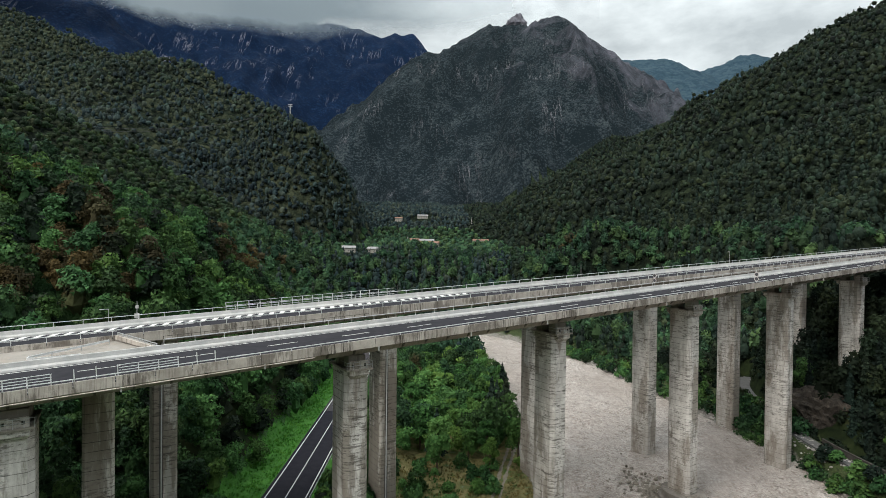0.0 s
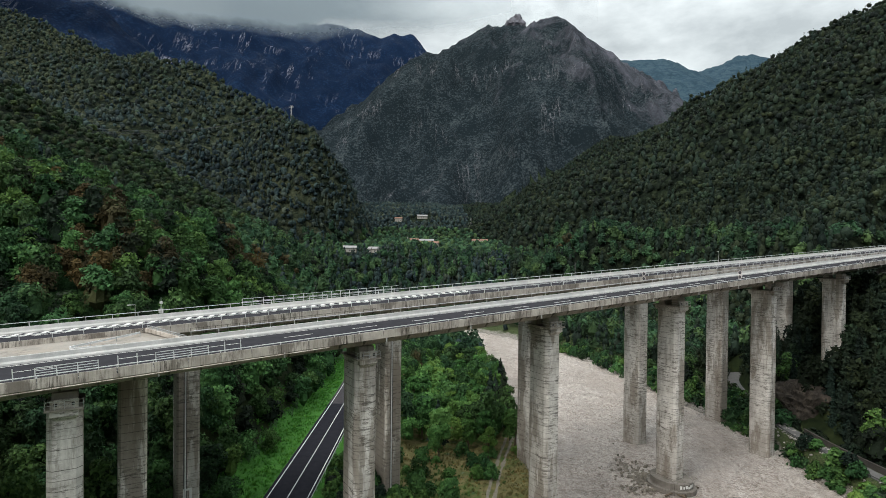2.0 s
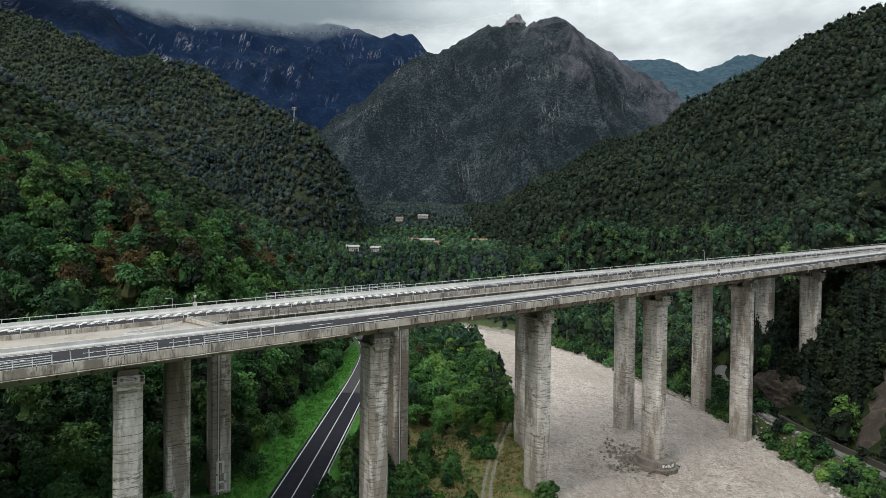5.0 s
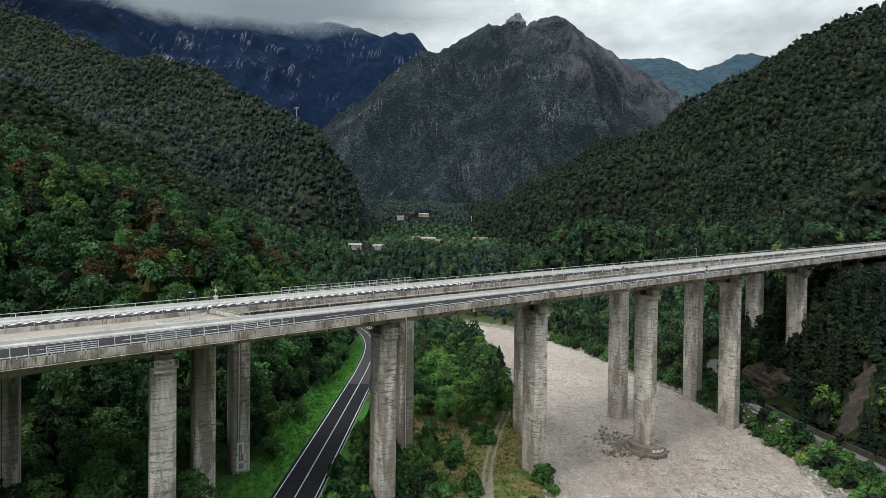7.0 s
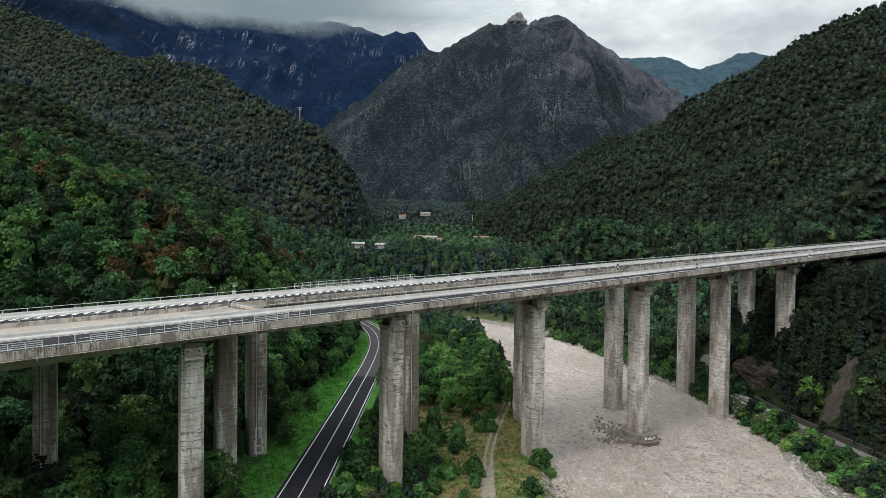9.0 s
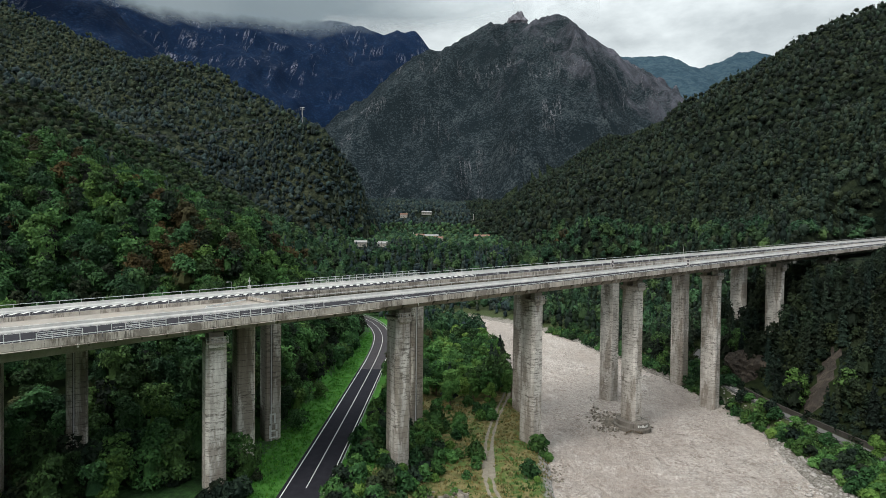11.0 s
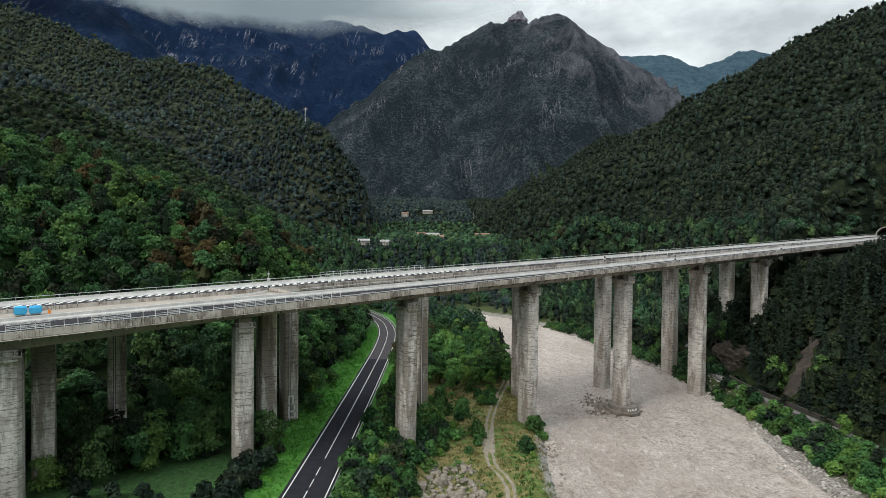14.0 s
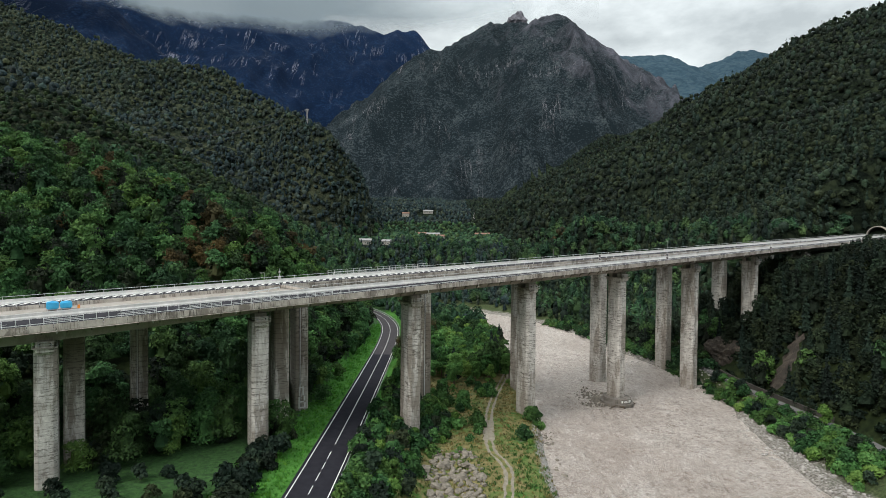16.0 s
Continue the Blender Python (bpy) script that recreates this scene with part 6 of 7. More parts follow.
def build_stones():
    rng = random.Random(11)
    rip = thing("boulder_heap", "heap of large pale boulders protecting the river terrace", "boulders")
    meshes = []
    for i in range(7):
        me = bpy.data.meshes.new("boulder")
        bm = stone_mesh(600 + i, 1.0, 1 + i % 2)
        bm.to_mesh(me)
        bm.free()
        me.materials.append(M_STONE)
        meshes.append(me)
    for x, y in patch(rng, -11, 4.5, 44, 78, 170, lambda x, y: x < 5 - 0.12 * abs(y - 60) and x > -10 + 0.10 * abs(y - 62), 0.95):
        ob = part("boulder", meshes[rng.randrange(7)], None, rip)
        k = min(2.1, rng.lognormvariate(-0.22, 0.45))
        ob.matrix_basis = pose(x, y, gz(x, y) + 0.12 * k, rng.uniform(-25, 25), rng.uniform(-25, 25), rng.uniform(0, 360)) @ Matrix.Diagonal((k, k, k, 1))
    nr = np.random.default_rng(12)
    temps = []
    for i in range(6):
        bm = stone_mesh(620 + i, 0.42, 1)
        bmesh.ops.triangulate(bm, faces=bm.faces)
        bm.verts.index_update()
        temps.append((np.array([v.co[:] for v in bm.verts]), np.array([[v.index for v in f.verts] for f in bm.faces])))
        bm.free()
    # both banks, thick where the river leaves bare cobbles
    line = smooth_line(RIVER, 2.0)
    d = np.gradient(line[:, :2], axis=0)
    d /= np.linalg.norm(d, axis=1)[:, None]
    for side, count, spread, label in ((1, 7000, (-3.2, 7.0), "grey cobbles and stones along the river bank"), (-1, 2300, (-1.8, 2.2), "pale stones along the edge of the river terrace")):
        k = nr.integers(0, len(line), count)
        ok = (line[k, 1] > 20) & (line[k, 1] < 330)
        k = k[ok]
        o = line[k, 2] / 2 + nr.uniform(*spread, len(k)) + fbm(line[k, 0], line[k, 1], 9, 2, 77) * 1.2
        x, y = line[k, 0] + side * d[k, 1] * o + nr.normal(0, 0.8, len(k)), line[k, 1] - side * d[k, 0] * o + nr.normal(0, 0.8, len(k))
        z, _ = land(x, y)
        sc = nr.lognormal(-0.25, 0.5, len(k)).clip(0.3, 2.4)
        scatter("bank_stones", label, temps, x, y, np.maximum(z, -0.25) + 0.02, sc, M_GRAVEL if side > 0 else M_STONE, 13 + side, "stones")
    # stones and a gravel bar by the river piers
    a = nr.uniform(0, 2 * math.pi, 260)
    r = np.abs(nr.normal(0, 3.2, 260))
    px, py = W(4 * SPAN + 2.2 - 3.5, 5.0)
    scatter("gravel_bar", "small bar of stones heaped between two river piers", temps, px + r * np.cos(a) * 1.1, py + 2.4 * r * np.sin(a), np.full(260, 0.1), nr.uniform(0.5, 1.6, 260), M_STONE, 19, "stones")


build_stones()


def build_driftwood():
    """Flood debris lodged against the footing in the river."""
    rng = random.Random(23)
    px, py = W(4 * SPAN + 1.9, -2.05)
    for i in range(9):
        a = rng.uniform(-2.6, 0.6)
        th = thing("driftwood", "dark driftwood lodged against the river footing", "driftwood", "driftwood at the footing",
                   m=pose(px + 5.6 * math.cos(a), py + 6.2 * math.sin(a), 0.35, rng.uniform(-12, 12), rng.uniform(-10, 10), rng.uniform(0, 180)))
        bm = bmesh.new()
        n = rng.uniform(2.0, 4.2)
        limb_mesh(bm, (-n / 2, 0, 0), (0, 0.15, 0.15), 0.24, 0.2, 7)
        limb_mesh(bm, (0, 0.15, 0.15), (n / 2, -0.2, 0.05), 0.2, 0.08, 7)
        part("log", bm, M_BARK, th)
        bm = bmesh.new()
        limb_mesh(bm, (0.1, 0.1, 0.15), (0.7, 0.9, 0.7), 0.09, 0.03, 5)
        part("branch", bm, M_BARK, th)


build_driftwood()

M_TRACK = plain("dirt_track", (0.19, 0.17, 0.135), 0.95, 0, 0.3, 0.8)
TRACK = [(9.5, -40), (10.5, 20), (9.2, 49), (10.6, 66), (7.8, 78), (7.6, 91), (9.5, 112), (13.5, 134), (19, 157), (23.0, 178), (24.5, 195)]


def build_track():
    tr = thing("track", "pale dirt track with two wheel ruts through dry grass", "track", kind="structure")
    nr = np.random.default_rng(21)
    line = smooth_line(TRACK, 0.9)
    d = np.gradient(line[:, :2], axis=0)
    d /= np.linalg.norm(d, axis=1)[:, None]
    nx = np.stack([d[:, 1], -d[:, 0]], 1)
    for o in (-0.85, 0.85):
        n = len(line)
        half = 0.38 + 0.22 * fbm(line[:, 0] * 3, line[:, 1], 5, 3, int(40 + o * 10)) + np.where((line[:, 1] > 86) & (line[:, 1] < 104), 0.45, 0)
        v = []
        for k in (-1, -0.33, 0.33, 1):
            q = line[:, :2] + nx * (o + k * half + 0.12 * nr.normal(0, 1, n))[:, None]
            z, _ = land(q[:, 0], q[:, 1])
            v.append(np.c_[q, z + (0.10 if abs(k) < 0.9 else 0.01)])
        i = np.arange(n - 1)
        f = np.concatenate([np.stack([c * n + i, (c + 1) * n + i, (c + 1) * n + i + 1, c * n + i + 1], -1) for c in range(3)])
        part("wheel_rut", raw_mesh("wheel_rut", np.concatenate(v), f, M_TRACK, True), None, tr)


build_track()


# ---- grass ----
def build_grass():
    nr = np.random.default_rng(31)
    temps = []
    for i in range(5):
        p = nr.normal(0, 0.35, (7, 3)) * np.array([1, 1, 0])
        d = np.stack([nr.normal(0, 1, 7), nr.normal(0, 1, 7), np.full(7, 0.2)], 1)
        a = nr.uniform(0, 2 * math.pi, 7)
        side = np.stack([np.cos(a), np.sin(a), np.zeros(7)], 1) * 0.16
        tip = np.stack([nr.normal(0, 0.2, 7), nr.normal(0, 0.2, 7), nr.uniform(0.5, 0.95, 7)], 1)
        temps.append((np.stack([p - side, p + side, p + tip], 1).reshape(-1, 3), np.arange(21).reshape(7, 3)))
    grass_g = foliage("rough_grass", (0.02, 0.05, 0.012), (0.05, 0.12, 0.03), (0.09, 0.17, 0.05))
    grass_v = foliage("verge_weeds", (0.028, 0.100, 0.016), (0.065, 0.220, 0.030), (0.13, 0.31, 0.055))
    grass_d = foliage("dry_grass", (0.08, 0.08, 0.03), (0.17, 0.15, 0.065), (0.27, 0.235, 0.11))
    x, y = nr.uniform(-24, 26, 6500), nr.uniform(30, 150, 6500)
    rd, _ = off_line(x, y, RIVER_LINE)
    ok = rd < -33
    x, y = x[ok], y[ok]
    t, _ = off_line(x, y, smooth_line(TRACK, 6))
    ok = np.abs(t) > 1.6
    x, y = x[ok], y[ok]
    z, _ = land(x, y)
    dry = (fbm(x, y, 18, 3, 33) + nr.normal(0, 0.25, len(x)) > -0.3) & (x > -12)
    scatter("dry_grass", "yellowing tall grass of the river meadow", temps, x[dry], y[dry], z[dry], nr.uniform(0.35, 0.8, dry.sum()), grass_d, 32, "grass")
    scatter("rough_grass", "rough green grass and weeds of the river meadow", temps, x[~dry], y[~dry], z[~dry], nr.uniform(0.4, 0.9, (~dry).sum()), grass_g, 33, "grass")
    x, y = nr.uniform(-52, -38, 5000), nr.uniform(20, 260, 5000)
    z, _ = land(x, y)
    a, _ = off_line(x, y, ROAD_LINE)
    ok = (a < -5.4)
    scatter("verge_grass", "bright green weeds on the road verge", temps, x[ok], y[ok], z[ok], nr.uniform(0.3, 0.75, ok.sum()), grass_v, 34, "grass")


build_grass()


# ---- cloud on the far mountain ----
def build_clouds():
    m = bpy.data.materials.new("low_cloud")
    m.use_nodes = True
    n, l = m.node_tree.nodes, m.node_tree.links
    b = n["Principled BSDF"]
    b.inputs["Base Color"].default_value = (0.22, 0.255, 0.275, 1)
    b.inputs["Roughness"].default_value = 1.0
    b.inputs["Specular IOR Level"].default_value = 0.0
    tc = n.new("ShaderNodeTexCoord")
    sep = n.new("ShaderNodeSeparateXYZ")
    l.new(tc.outputs["UV"], sep.inputs[0])
    mp = n.new("ShaderNodeMapping")
    mp.inputs["Scale"].default_value = (9.0, 2.6, 1.0)
    l.new(tc.outputs["UV"], mp.inputs["Vector"])
    f = noise_tex(n, l, mp.outputs["Vector"], 1.0, 6, 0.6, 0.3)
    v = math_node(n, l, "ADD", sep.outputs[1], math_node(n, l, "MULTIPLY", math_node(n, l, "SUBTRACT", f, 0.5), 0.34))
    r = ramp(n, [(0.10, (0, 0, 0)), (0.24, (1, 1, 1))])
    l.new(v, r.inputs["Fac"])
    ends = ramp(n, [(0.66, (1, 1, 1)), (1.02, (0, 0, 0))])
    l.new(math_node(n, l, "ADD", sep.outputs[0], math_node(n, l, "MULTIPLY", math_node(n, l, "SUBTRACT", f, 0.5), 0.3)), ends.inputs["Fac"])
    tr = n.new("ShaderNodeBsdfTransparent")
    lit = n.new("ShaderNodeBsdfTranslucent")
    lit.inputs["Color"].default_value = (0.27, 0.305, 0.325, 1)
    both = n.new("ShaderNodeAddShader")
    l.new(b.outputs[0], both.inputs[0])
    l.new(lit.outputs[0], both.inputs[1])
    mx = n.new("ShaderNodeMixShader")
    l.new(math_node(n, l, "MULTIPLY", r.outputs["Color"], ends.outputs["Color"]), mx.inputs[0])
    l.new(tr.outputs[0], mx.inputs[1])
    l.new(both.outputs[0], mx.inputs[2])
    l.new(mx.outputs[0], n["Material Output"].inputs["Surface"])
    # a bank of cloud lying against the far mountain's crest
    cols, rows_c = 60, 12
    v, f = [], []
    for i in range(cols + 1):
        px = -250 + 1300 * i / cols
        depth = float(np.interp(px, [-250, 0, 200, 400, 700, 1050], [2050, 2150, 2350, 2900, 3500, 3600]))
        for j in range(rows_c + 1):
            k = j / rows_c
            py = float(np.interp(px, [-250, 130, 300, 500, 640, 720, 1050], [4, 34, 80, 92, 90, 88, 74])) - 230 * k
            x, y, z, _ = seen_at(px, py, depth)
            v.append((x, y, z))
    for i in range(cols):
        for j in range(rows_c):
            a = i * (rows_c + 1) + j
            f.append((a, a + rows_c + 1, a + rows_c + 2, a + 1))
    me = poly_mesh("cloud_bank", v, f, m, True)
    uv = me.uv_layers.new(name="UVMap")
    for loop in me.loops:
        c, rr = divmod(loop.vertex_index, rows_c + 1)
        uv.data[loop.index].uv = (c / cols, rr / rows_c)
    tagged(new("cloud_bank", me), "soft grey cloud hiding the far mountain's top", "cloud", kind="structure")


build_clouds()


# ---- things on and round the decks ----
ON_DECK = pose(OX, OY, 0, 0, 0, 31.7)


def tube(bm, r, z0, z1, sides=10, r1=None, x=0.0, y=0.0):
    ring = [(x + r * math.cos(2 * math.pi * i / sides), y + r * math.sin(2 * math.pi * i / sides)) for i in range(sides)]
    top = [(x + (r1 or r) * math.cos(2 * math.pi * i / sides), y + (r1 or r) * math.sin(2 * math.pi * i / sides)) for i in range(sides)]
    return prism(bm, ring, z0, z1, top)


def disc(r, thick, z, sides=20):
    """A round plate facing along the viaduct."""
    bm = bmesh.new()
    a = [bm.verts.new((-thick / 2, r * math.cos(2 * math.pi * i / sides), z + r * math.sin(2 * math.pi * i / sides))) for i in range(sides)]
    b = [bm.verts.new((thick / 2, v.co.y, v.co.z)) for v in a]
    bm.faces.new(a)
    bm.faces.new(b[::-1])
    for i in range(sides):
        bm.faces.new((a[i], b[i], b[(i + 1) % sides], a[(i + 1) % sides]))
    return bm


M_SIGNBACK = plain("sign_grey", (0.42, 0.43, 0.44), 0.5, 0.3, 0.1, 2.0)
M_SIGNDARK = plain("sign_face", (0.06, 0.06, 0.065), 0.5, 0, 0.2, 2.0)
M_SIGNRED = plain("sign_rim", (0.55, 0.50, 0.50), 0.5, 0, 0.1, 2.0)


def sign_post(s, w, zf, shapes, label):
    th = thing("road_sign", label, "road sign", "road signs on the viaducts", m=ON_DECK @ pose(s, w, zf(s, w) + 0.5))
    bm = bmesh.new()
    tube(bm, 0.05, -0.02, shapes[-1][1] + 0.5)
    part("post", bm, M_STEEL, th)
    for kind, z in shapes:
        if kind == "round":
            pl = part("plate", disc(0.55, 0.05, z), M_SIGNBACK, th)
            ob = part("rim", disc(0.56, 0.02, z), M_SIGNRED, pl)
            ob.location = (-0.045, 0, 0)
            ob = part("face", disc(0.42, 0.02, z), M_SIGNDARK, pl)
            ob.location = (-0.07, 0, 0)
        else:
            bm = bmesh.new()
            tri = [(0.68 * math.cos(a), 0.68 * math.sin(a)) for a in (math.pi / 2, math.pi * 7 / 6, math.pi * 11 / 6)]
            lo = [bm.verts.new((-0.03, y, z + h)) for y, h in tri]
            hi = [bm.verts.new((0.03, y, z + h)) for y, h in tri]
            bm.faces.new(lo)
            bm.faces.new(hi[::-1])
            for i in range(3):
                bm.faces.new((lo[i], hi[i], hi[(i + 1) % 3], lo[(i + 1) % 3]))
            part("plate", bm, M_WHITE, th)
    return th


sign_post(172.2, 6.75, z_front, (("round", 1.7), ("round", 2.95)), "two round road signs on one steel post")
sign_post(192.4, F0 + 0.5, z_front, (("round", 1.2), ("round", 2.35)), "two round road signs on one steel post at the parapet")
sign_post(263.0, F0 + 0.5, z_front, (("round", 1.1), ("tri", 2.4)), "round and triangular road signs on one steel post")


def mast(s, w, zf, h, label, box=False, arm=0.0, material=None, r=0.08):
    th = thing("lamp_post" if arm else "pole", label, "lamp post" if arm else "pole", m=ON_DECK @ pose(s, w, zf(s, w) + 0.5))
    bm = bmesh.new()
    tube(bm, r, -0.05, h, 10, r * 0.6)
    part("post", bm, material or M_STEEL, th)
    if box:
        bm = boxes((-0.4, 0.4, -0.35, 0.35, 0.5, 1.3))
        soft(bm, 0.05)
        part("cabinet", bm, M_WHITE, th, "white metal control cabinet")
        bm = boxes((-0.25, 0.25, -0.2, 0.2, 2.3, 2.8))
        soft(bm, 0.05)
        part("head", bm, M_WHITE, th)
    if arm:
        part("arm", boxes((-arm, 0.05, -0.04, 0.04, h - 0.1, h)), M_STEEL, th)
        bm = boxes((-arm - 0.5, -arm + 0.1, -0.14, 0.14, h - 0.14, h + 0.02))
        soft(bm, 0.04)
        part("lamp_head", bm, M_WHITE, th)
    return th


mast(58.5, 31.4, z_rear, 3.6, "steel mast with a white cabinet at the deck edge", box=True)
mast(54.0, 31.6, z_rear, 2.6, "short lamp post with one arm at the deck edge", arm=0.9, r=0.06)
mast(171.4, 31.4, z_rear, 4.2, "dark slender pole at the deck edge", material=M_DARKSTEEL, r=0.16)
mast(245.0, 31.4, z_rear, 4.4, "grey lamp post at the deck edge", arm=0.5)
mast(112.0, 31.4, z_rear, 2.6, "thin dark pole at the deck edge", material=M_DARKSTEEL, r=0.07)


def build_tanks():
    """Two blue site tanks on a low steel frame on the turning place."""
    for s, k in ((2.0, 1.0), (4.6, 0.9)):
        th = thing("water_tank", "bright blue plastic tank on a steel frame", "tank", "blue tanks", m=ON_DECK @ pose(s, 12.0, z_link(s, 12.0) + 0.02, 0, 0, 6))
        bm = boxes((-1.15, 1.15, -0.9, 0.9, 0.35, 0.35 + 1.75 * k))
        bmesh.ops.bevel(bm, geom=bm.edges[:], offset=0.22, segments=3, affect="EDGES")
        part("body", bm, M_TANK, th)
        bm = bmesh.new()
        tube(bm, 0.28, 0.3 + 1.75 * k, 0.48 + 1.75 * k, 14)
        part("lid", bm, M_TANK, th)
        for x in (-0.9, 0.9):
            for y in (-0.7, 0.7):
                part("leg", boxes((x - 0.06, x + 0.06, y - 0.06, y + 0.06, 0, 0.4)), M_STEEL, th)
    th = thing("traffic_drum", "small orange drum beside the blue tanks", "drum", m=ON_DECK @ pose(7.0, 12.2, z_link(7, 12.2) + 0.02))
    bm = bmesh.new()
    tube(bm, 0.3, 0, 0.85, 14, 0.24)
    part("body", bm, plain("orange_plastic", (0.75, 0.25, 0.04), 0.5), th)


build_tanks()


def build_portal():
    """The tunnel mouth at the end of the nearer deck: a concrete arch ring and a tube whose dark colour stands for the
    shade inside.
    """
    th = thing("tunnel_portal", "concrete tunnel mouth in the wooded hillside", "tunnel", m=ON_DECK @ pose(450.0, 23.8, float(z_rear(450.0)), 0, -2.6, 0))
    n = 18
    ring = lambda r, x: [(x, r * math.cos(a) * 1.0, max(0.0, r * math.sin(a)) + 0.0) for a in np.linspace(0, math.pi, n + 1)]
    bm = bmesh.new()
    sets = [[bm.verts.new(c) for c in ring(r, x)] for r, x in ((5.8, 0.0), (6.4, 0.0), (6.4, 2.5), (5.8, 2.5))]
    for a, b in ((0, 1), (1, 2), (2, 3), (3, 0)):
        for i in range(n):
            bm.faces.new((sets[a][i], sets[a][i + 1], sets[b][i + 1], sets[b][i]))
    part("arch", bm, M_DECK, th)
    bm = bmesh.new()
    a, b = [bm.verts.new(c) for c in ring(5.8, 2.5)], [bm.verts.new(c) for c in ring(5.8, 60.0)]
    for i in range(n):
        bm.faces.new((a[i], a[i + 1], b[i + 1], b[i]))
    bm.faces.new(b)
    part("tube", bm, M_DARKSTEEL, th, "inside of the tunnel, coloured dark for its shade")
    part("roadway", boxes((-0.5, 60, -5.7, 5.7, -0.4, 0.0)), M_ASPHALT, th)


build_portal()


def build_graffiti():
    """Sprayed pale outlines low on the grooved pier, as plain strokes."""
    s, w = SPAN * 1 + 19.8, 23.55 - 3.02
    z0 = base_at(s, w)
    th = thing("graffiti", "white spray-painted outlines low on a concrete pier", "graffiti", m=ON_DECK @ pose(s, w, z0))
    for x, z, dx, dz in ((-1.0, 0.6, 0.34, 3.4), (0.7, 0.6, 0.34, 1.6), (-0.6, 0.6, 1.2, 0.4), (-0.6, 2.3, 1.2, 0.4), (0.6, 2.8, 0.34, 1.4), (-0.9, 4.4, 0.34, 2.6), (0.2, 4.4, 0.34, 2.6), (-0.5, 6.6, 0.7, 0.4)):
        part("stroke", boxes((x, x + max(dx, 0.48), -0.03, 0.02, z, z + dz)), M_PAINT, th)


build_graffiti()


def build_footing_marks():
    """Pale sprayed marks on the footing in the river, as plain bars."""
    th = thing("graffiti", "pale spray-painted marks on the river footing", "graffiti", m=ON_DECK @ pose(4 * SPAN + 1.9, -2.05, 1.35))
    for k, (wide, tall) in enumerate(((0.5, 0.8), (0.35, 0.6), (0.6, 0.75), (0.4, 0.5), (0.55, 0.8), (0.4, 0.65))):
        a = radians(-122 + 9 * k)
        ob = part("stroke", boxes((-wide / 2, wide / 2, -0.03, 0.05, 0, tall)), M_PAINT, th)
        ob.matrix_basis = pose(4.45 * math.cos(a), 5.39 * math.sin(a) - 0.6, 0.05 * (k % 3), 0, 0, math.degrees(math.atan2(math.sin(a) / 5.39, math.cos(a) / 4.45)) + 90)


build_footing_marks()


def build_cascade():
    """A small weir with white water on the far bank."""
    x, y = 163.0, 236.0
    z = gz(x, y)
    th = thing("cascade", "small white cascade falling over a concrete sill", "cascade", m=pose(x, y, z + 1.0, 0, 0, -30))
    bm = boxes((-2.2, 2.2, 0.2, 1.2, -2.0, 2.6))
    soft(bm, 0.1)
    part("sill", bm, M_DECK, th)
    bm = bmesh.new()
    rng = random.Random(5)
    rows_q = []
    for i in range(9):
        t = i / 8
        half = 1.3 + 1.4 * t
        rows_q.append([bm.verts.new((-half + 2 * half * j / 5 + rng.uniform(-0.2, 0.2), -4.5 * t + rng.uniform(-0.1, 0.1), 2.3 - 3.6 * t - (0.9 if i == 8 else 0) + rng.uniform(-0.2, 0.2))) for j in range(6)])
    for a, b in zip(rows_q, rows_q[1:]):
        for j in range(5):
            bm.faces.new((a[j], a[j + 1], b[j + 1], b[j]))
    part("white_water", bm, plain("foam", (0.8, 0.82, 0.82), 0.6, 0, 0.1, 3.0), th)


build_cascade()


# ---- the village up the valley ----
def house(px, py, depth, length, width, height, roof_h, wall, roof, turn, label):
    x, y, z, _ = seen_at(px, py, depth)
    g = gz(x, y)
    z = g + height + 0.3
    th = thing("house", label, "house", "village houses", m=pose(x, y, g + 0.3, 0, 0, turn))
    l2, w2 = length / 2, width / 2
    part("wall", boxes((-l2, l2, -w2, w2, min(0, g - z + height) - 1.0, height)), wall, th)
    bm = bmesh.new()
    a = [bm.verts.new(c) for c in ((-l2 - 0.6, -w2 - 0.7, height - 0.2), (l2 + 0.6, -w2 - 0.7, height - 0.2), (l2 + 0.6, w2 + 0.7, height - 0.2), (-l2 - 0.6, w2 + 0.7, height - 0.2), (-l2 - 0.6, 0, height + roof_h), (l2 + 0.6, 0, height + roof_h))]
    for f in ((0, 1, 5, 4), (2, 3, 4, 5), (0, 4, 3), (1, 2, 5), (0, 3, 2, 1)):
        bm.faces.new([a[i] for i in f])
    part("roof", bm, roof, th)
    n = max(2, int(length / 3.5))
    me = None
    for lev in range(max(1, int(height / 3))):
        for i in range(n):
            ob = part("window", boxes((-0.5, 0.5, -0.06, 0.04, 0, 1.3)) if me is None else me, M_SIGNDARK, th)
            me = ob.data
            ob.location = (-l2 + length * (i + 0.5) / n, -w2, 1.0 + 3.0 * lev)


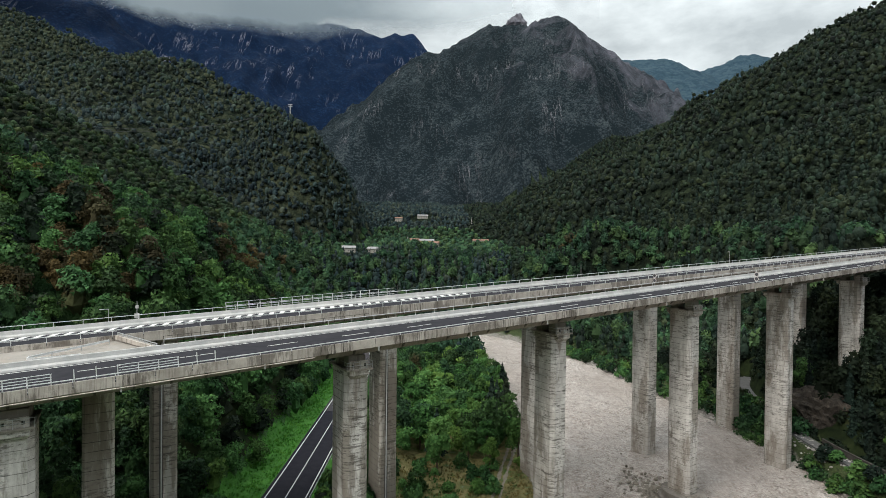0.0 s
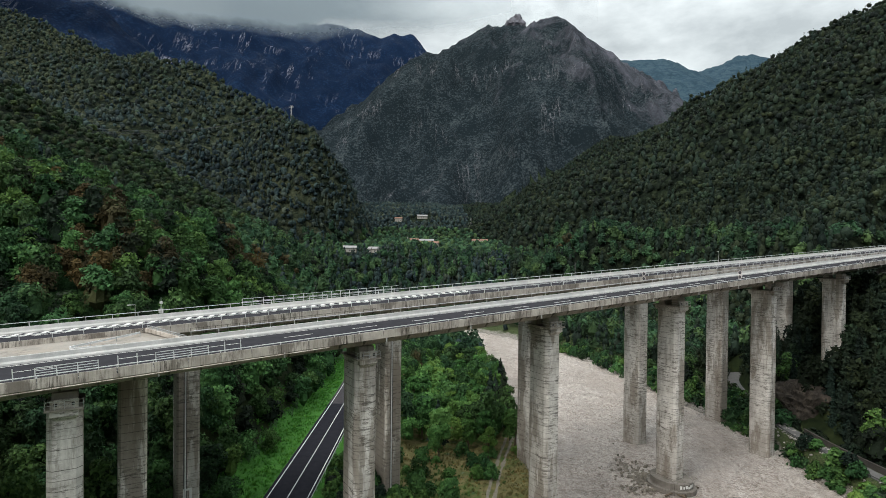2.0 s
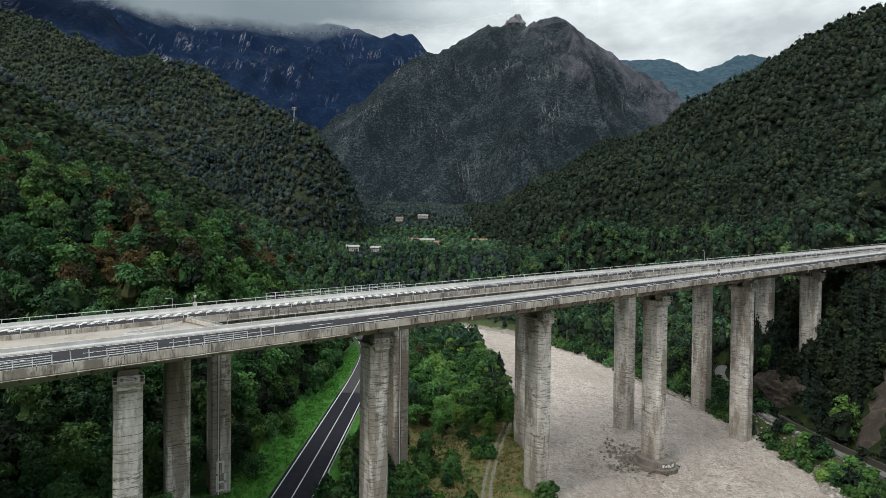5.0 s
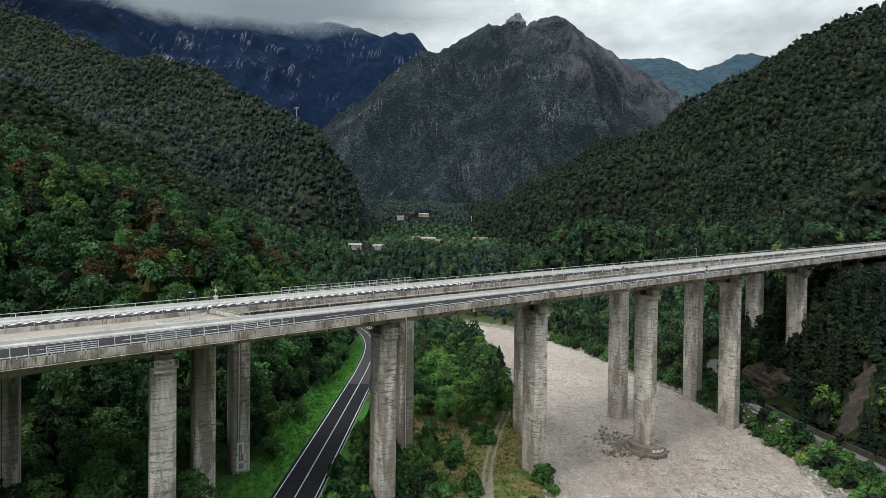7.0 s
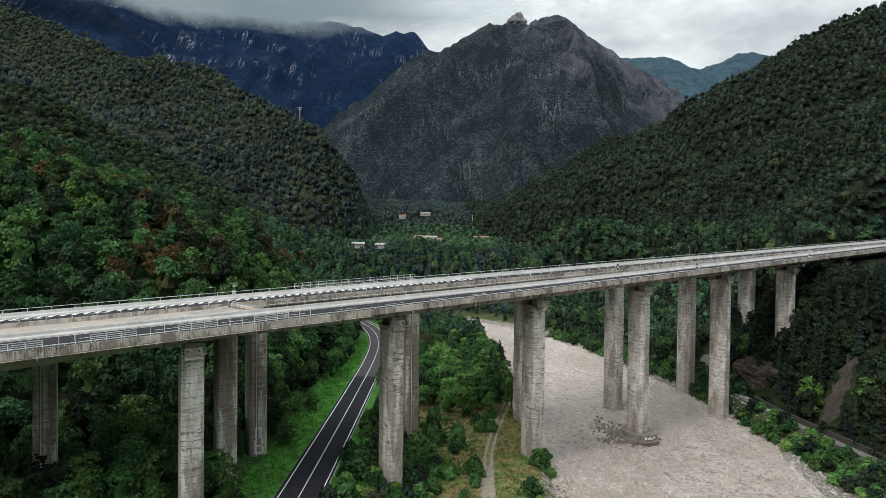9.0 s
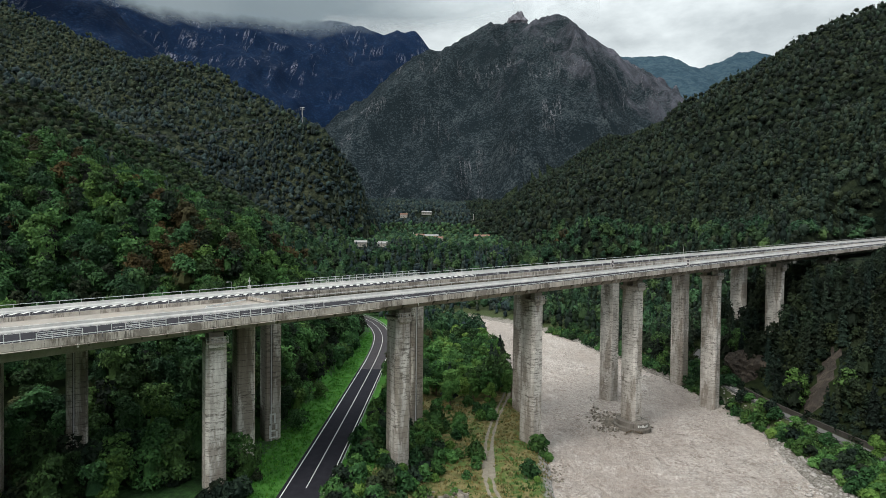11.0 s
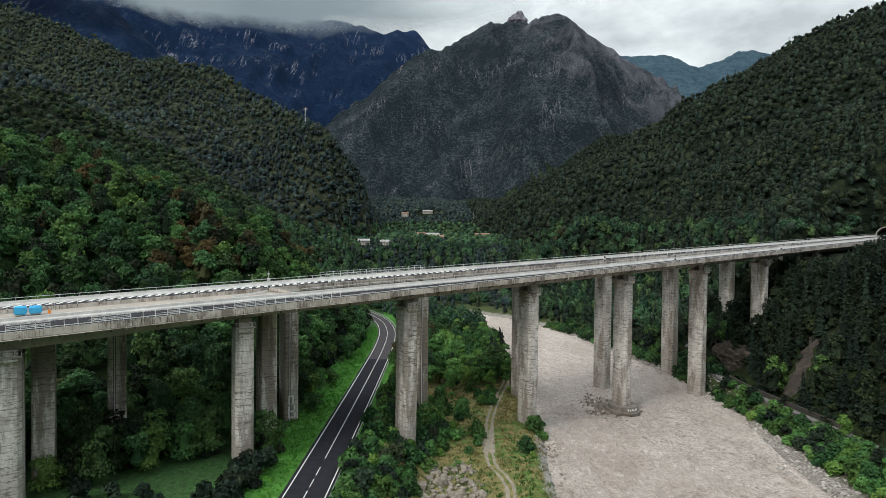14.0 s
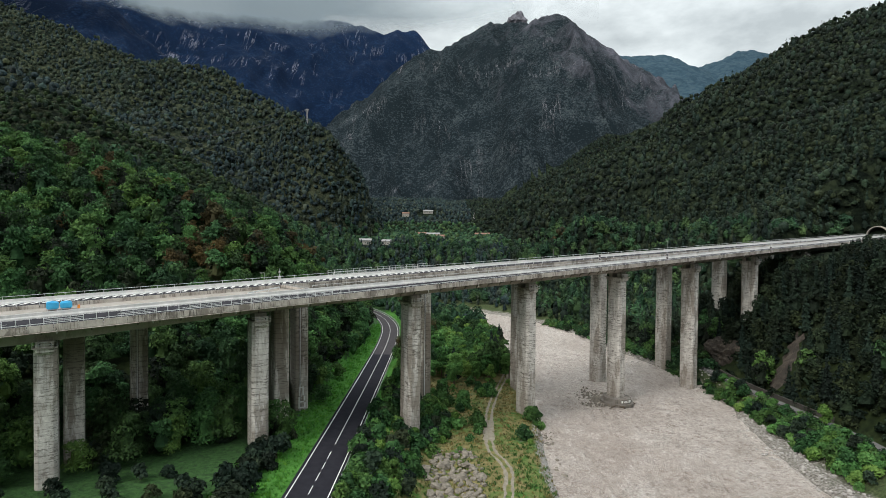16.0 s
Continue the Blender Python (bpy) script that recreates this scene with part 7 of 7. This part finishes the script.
M_PLASTER = plain("pale_plaster", (0.30, 0.29, 0.265), 0.9, 0, 0.15, 0.5)
M_OCHRE = plain("ochre_plaster", (0.45, 0.36, 0.20), 0.9, 0, 0.15, 0.5)
M_TILE = plain("roof_tile", (0.20, 0.12, 0.09), 0.9, 0, 0.3, 0.6)
M_GREYROOF = plain("grey_roof", (0.24, 0.24, 0.24), 0.8, 0, 0.2, 0.5)
for spec in ((612, 448, 560, 13, 8, 4.5, 2, M_PLASTER, M_GREYROOF, 10, "white house with a grey roof among trees"), (655, 452, 560, 10, 7, 4, 2, M_PLASTER, M_GREYROOF, -15, "small white house among trees"),
             (750, 440, 720, 18, 8, 5, 2.2, M_OCHRE, M_GREYROOF, 5, "ochre village house with a pale roof"), (728, 444, 730, 12, 8, 5, 2.4, M_PLASTER, M_TILE, 20, "village house with a tiled roof"),
             (765, 454, 700, 9, 7, 6, 2.4, M_PLASTER, M_TILE, -8, "pale village house with a tiled roof"), (845, 441, 800, 22, 9, 5, 2, M_PLASTER, M_TILE, 0, "long house with a dark roof at the wood's edge"),
             (742, 399, 950, 17, 9, 4, 2.0, M_PLASTER, M_GREYROOF, 8, "large pale building on the slope"), (700, 394, 940, 12, 8, 5, 2, M_PLASTER, M_TILE, -5, "pale house on the slope")):
    house(*spec)


def lattice_mast(px, py, depth, h, label, material, arms=False, slim=1.0):
    x, y, z, _ = seen_at(px, py, depth)
    g = gz(x, y)
    top, foot = z, min(g, z - h) - 2
    th = thing("pylon", label, "pylon", m=pose(x, y, 0))
    span = top - foot
    for sx in (-1, 1):
        for sy in (-1, 1):
            bm = bmesh.new()
            limb_mesh(bm, (sx * 1.6 * slim, sy * 1.6 * slim, foot), (sx * 0.35 * slim, sy * 0.35 * slim, top), 0.12, 0.10, 4)
            part("leg", bm, material, th)
    bm = bmesh.new()
    for i in range(8):
        t0, t1 = i / 8, (i + 1) / 8
        r0, r1 = (1.6 - 1.25 * t0) * slim, (1.6 - 1.25 * t1) * slim
        limb_mesh(bm, (-r0, -r0, foot + span * t0), (r1, -r1, foot + span * t1), 0.07, 0.07, 4)
        limb_mesh(bm, (r0, -r0, foot + span * t0), (-r1, -r1, foot + span * t1), 0.07, 0.07, 4)
    part("bracing", bm, material, th)
    for z_arm in (top - 1.0, top - 3.5) if arms else ():
        part("cross_arm", boxes((-3.2, 3.2, -0.2, 0.2, z_arm, z_arm + 0.5)), material, th)
    return (x, y, top)


P_A = lattice_mast(506, 188, 780, 10, "pale lattice pylon on the wooded ridge", M_WHITE, True)
lattice_mast(829, 385, 900, 16, "pale lattice mast in the valley", M_WHITE, False, 0.5)
lattice_mast(716, 420, 700, 22, "tall pale mast in the village", M_WHITE, False, 0.4)
lattice_mast(651, 440, 520, 20, "grey lattice pylon among the valley trees", M_RUST, False, 0.6)


def cable(a, b, sag, r=0.12):
    """A slack power line."""
    th = thing("power_line", "thin sagging power line across the wooded slope", "power line")
    n = 26
    v, f = [], []
    for i in range(n + 1):
        t = i / n
        c = Vector(a).lerp(Vector(b), t) - Vector((0, 0, sag * 4 * t * (1 - t)))
        for j in range(4):
            an = math.pi / 2 * j
            v.append((c.x, c.y + r * math.cos(an), c.z + r * math.sin(an)))
    for i in range(n):
        for j in range(4):
            f.append((4 * i + j, 4 * i + (j + 1) % 4, 4 * i + 4 + (j + 1) % 4, 4 * i + 4 + j))
    part("wire", poly_mesh("wire", v, f, M_DARKSTEEL), None, th)


low_a = seen_at(150, 235, 420)[:3]
for o in (-3.5, 0.0, 3.5):
    cable((P_A[0] + o, P_A[1], P_A[2] - 1.0), (low_a[0] + o, low_a[1], low_a[2] + 0.4 * o), 12)


def utility_pole(x, y, height):
    """A grey pole with a crossarm and insulators at the edge of the wood; returns its wire points."""
    g = gz(x, y)
    th = thing("utility_pole", "grey utility pole with a crossarm on the wooded slope", "utility pole", m=pose(x, y, g, 0, 0, -70))
    bm = bmesh.new()
    tube(bm, 0.2, -1.0, height, 10, 0.13)
    part("post", bm, M_STEEL, th)
    part("crossarm", boxes((-1.3, 1.3, -0.08, 0.08, height - 0.5, height - 0.34)), M_STEEL, th)
    me = None
    for o in (-1.15, 0.0, 1.15):
        if me is None:
            bm = bmesh.new()
            tube(bm, 0.09, height - 0.36, height + 0.02, 8, 0.06)
        ob = part("insulator", bm if me is None else me, M_WHITE, th)
        me = ob.data
        ob.location = (o, 0, 0)
    turn = Matrix.Rotation(radians(-70), 3, "Z")
    return [Vector((x, y, g + height)) + turn @ Vector((o, 0, 0)) for o in (-1.15, 0.0, 1.15)]


for i, c in enumerate(utility_pole(-131.0, 181.0, 11.0)):
    cable(tuple(c), (-262.0, 148.0 + 2.4 * i, 86.0 + 0.8 * i), 3.5, 0.05)
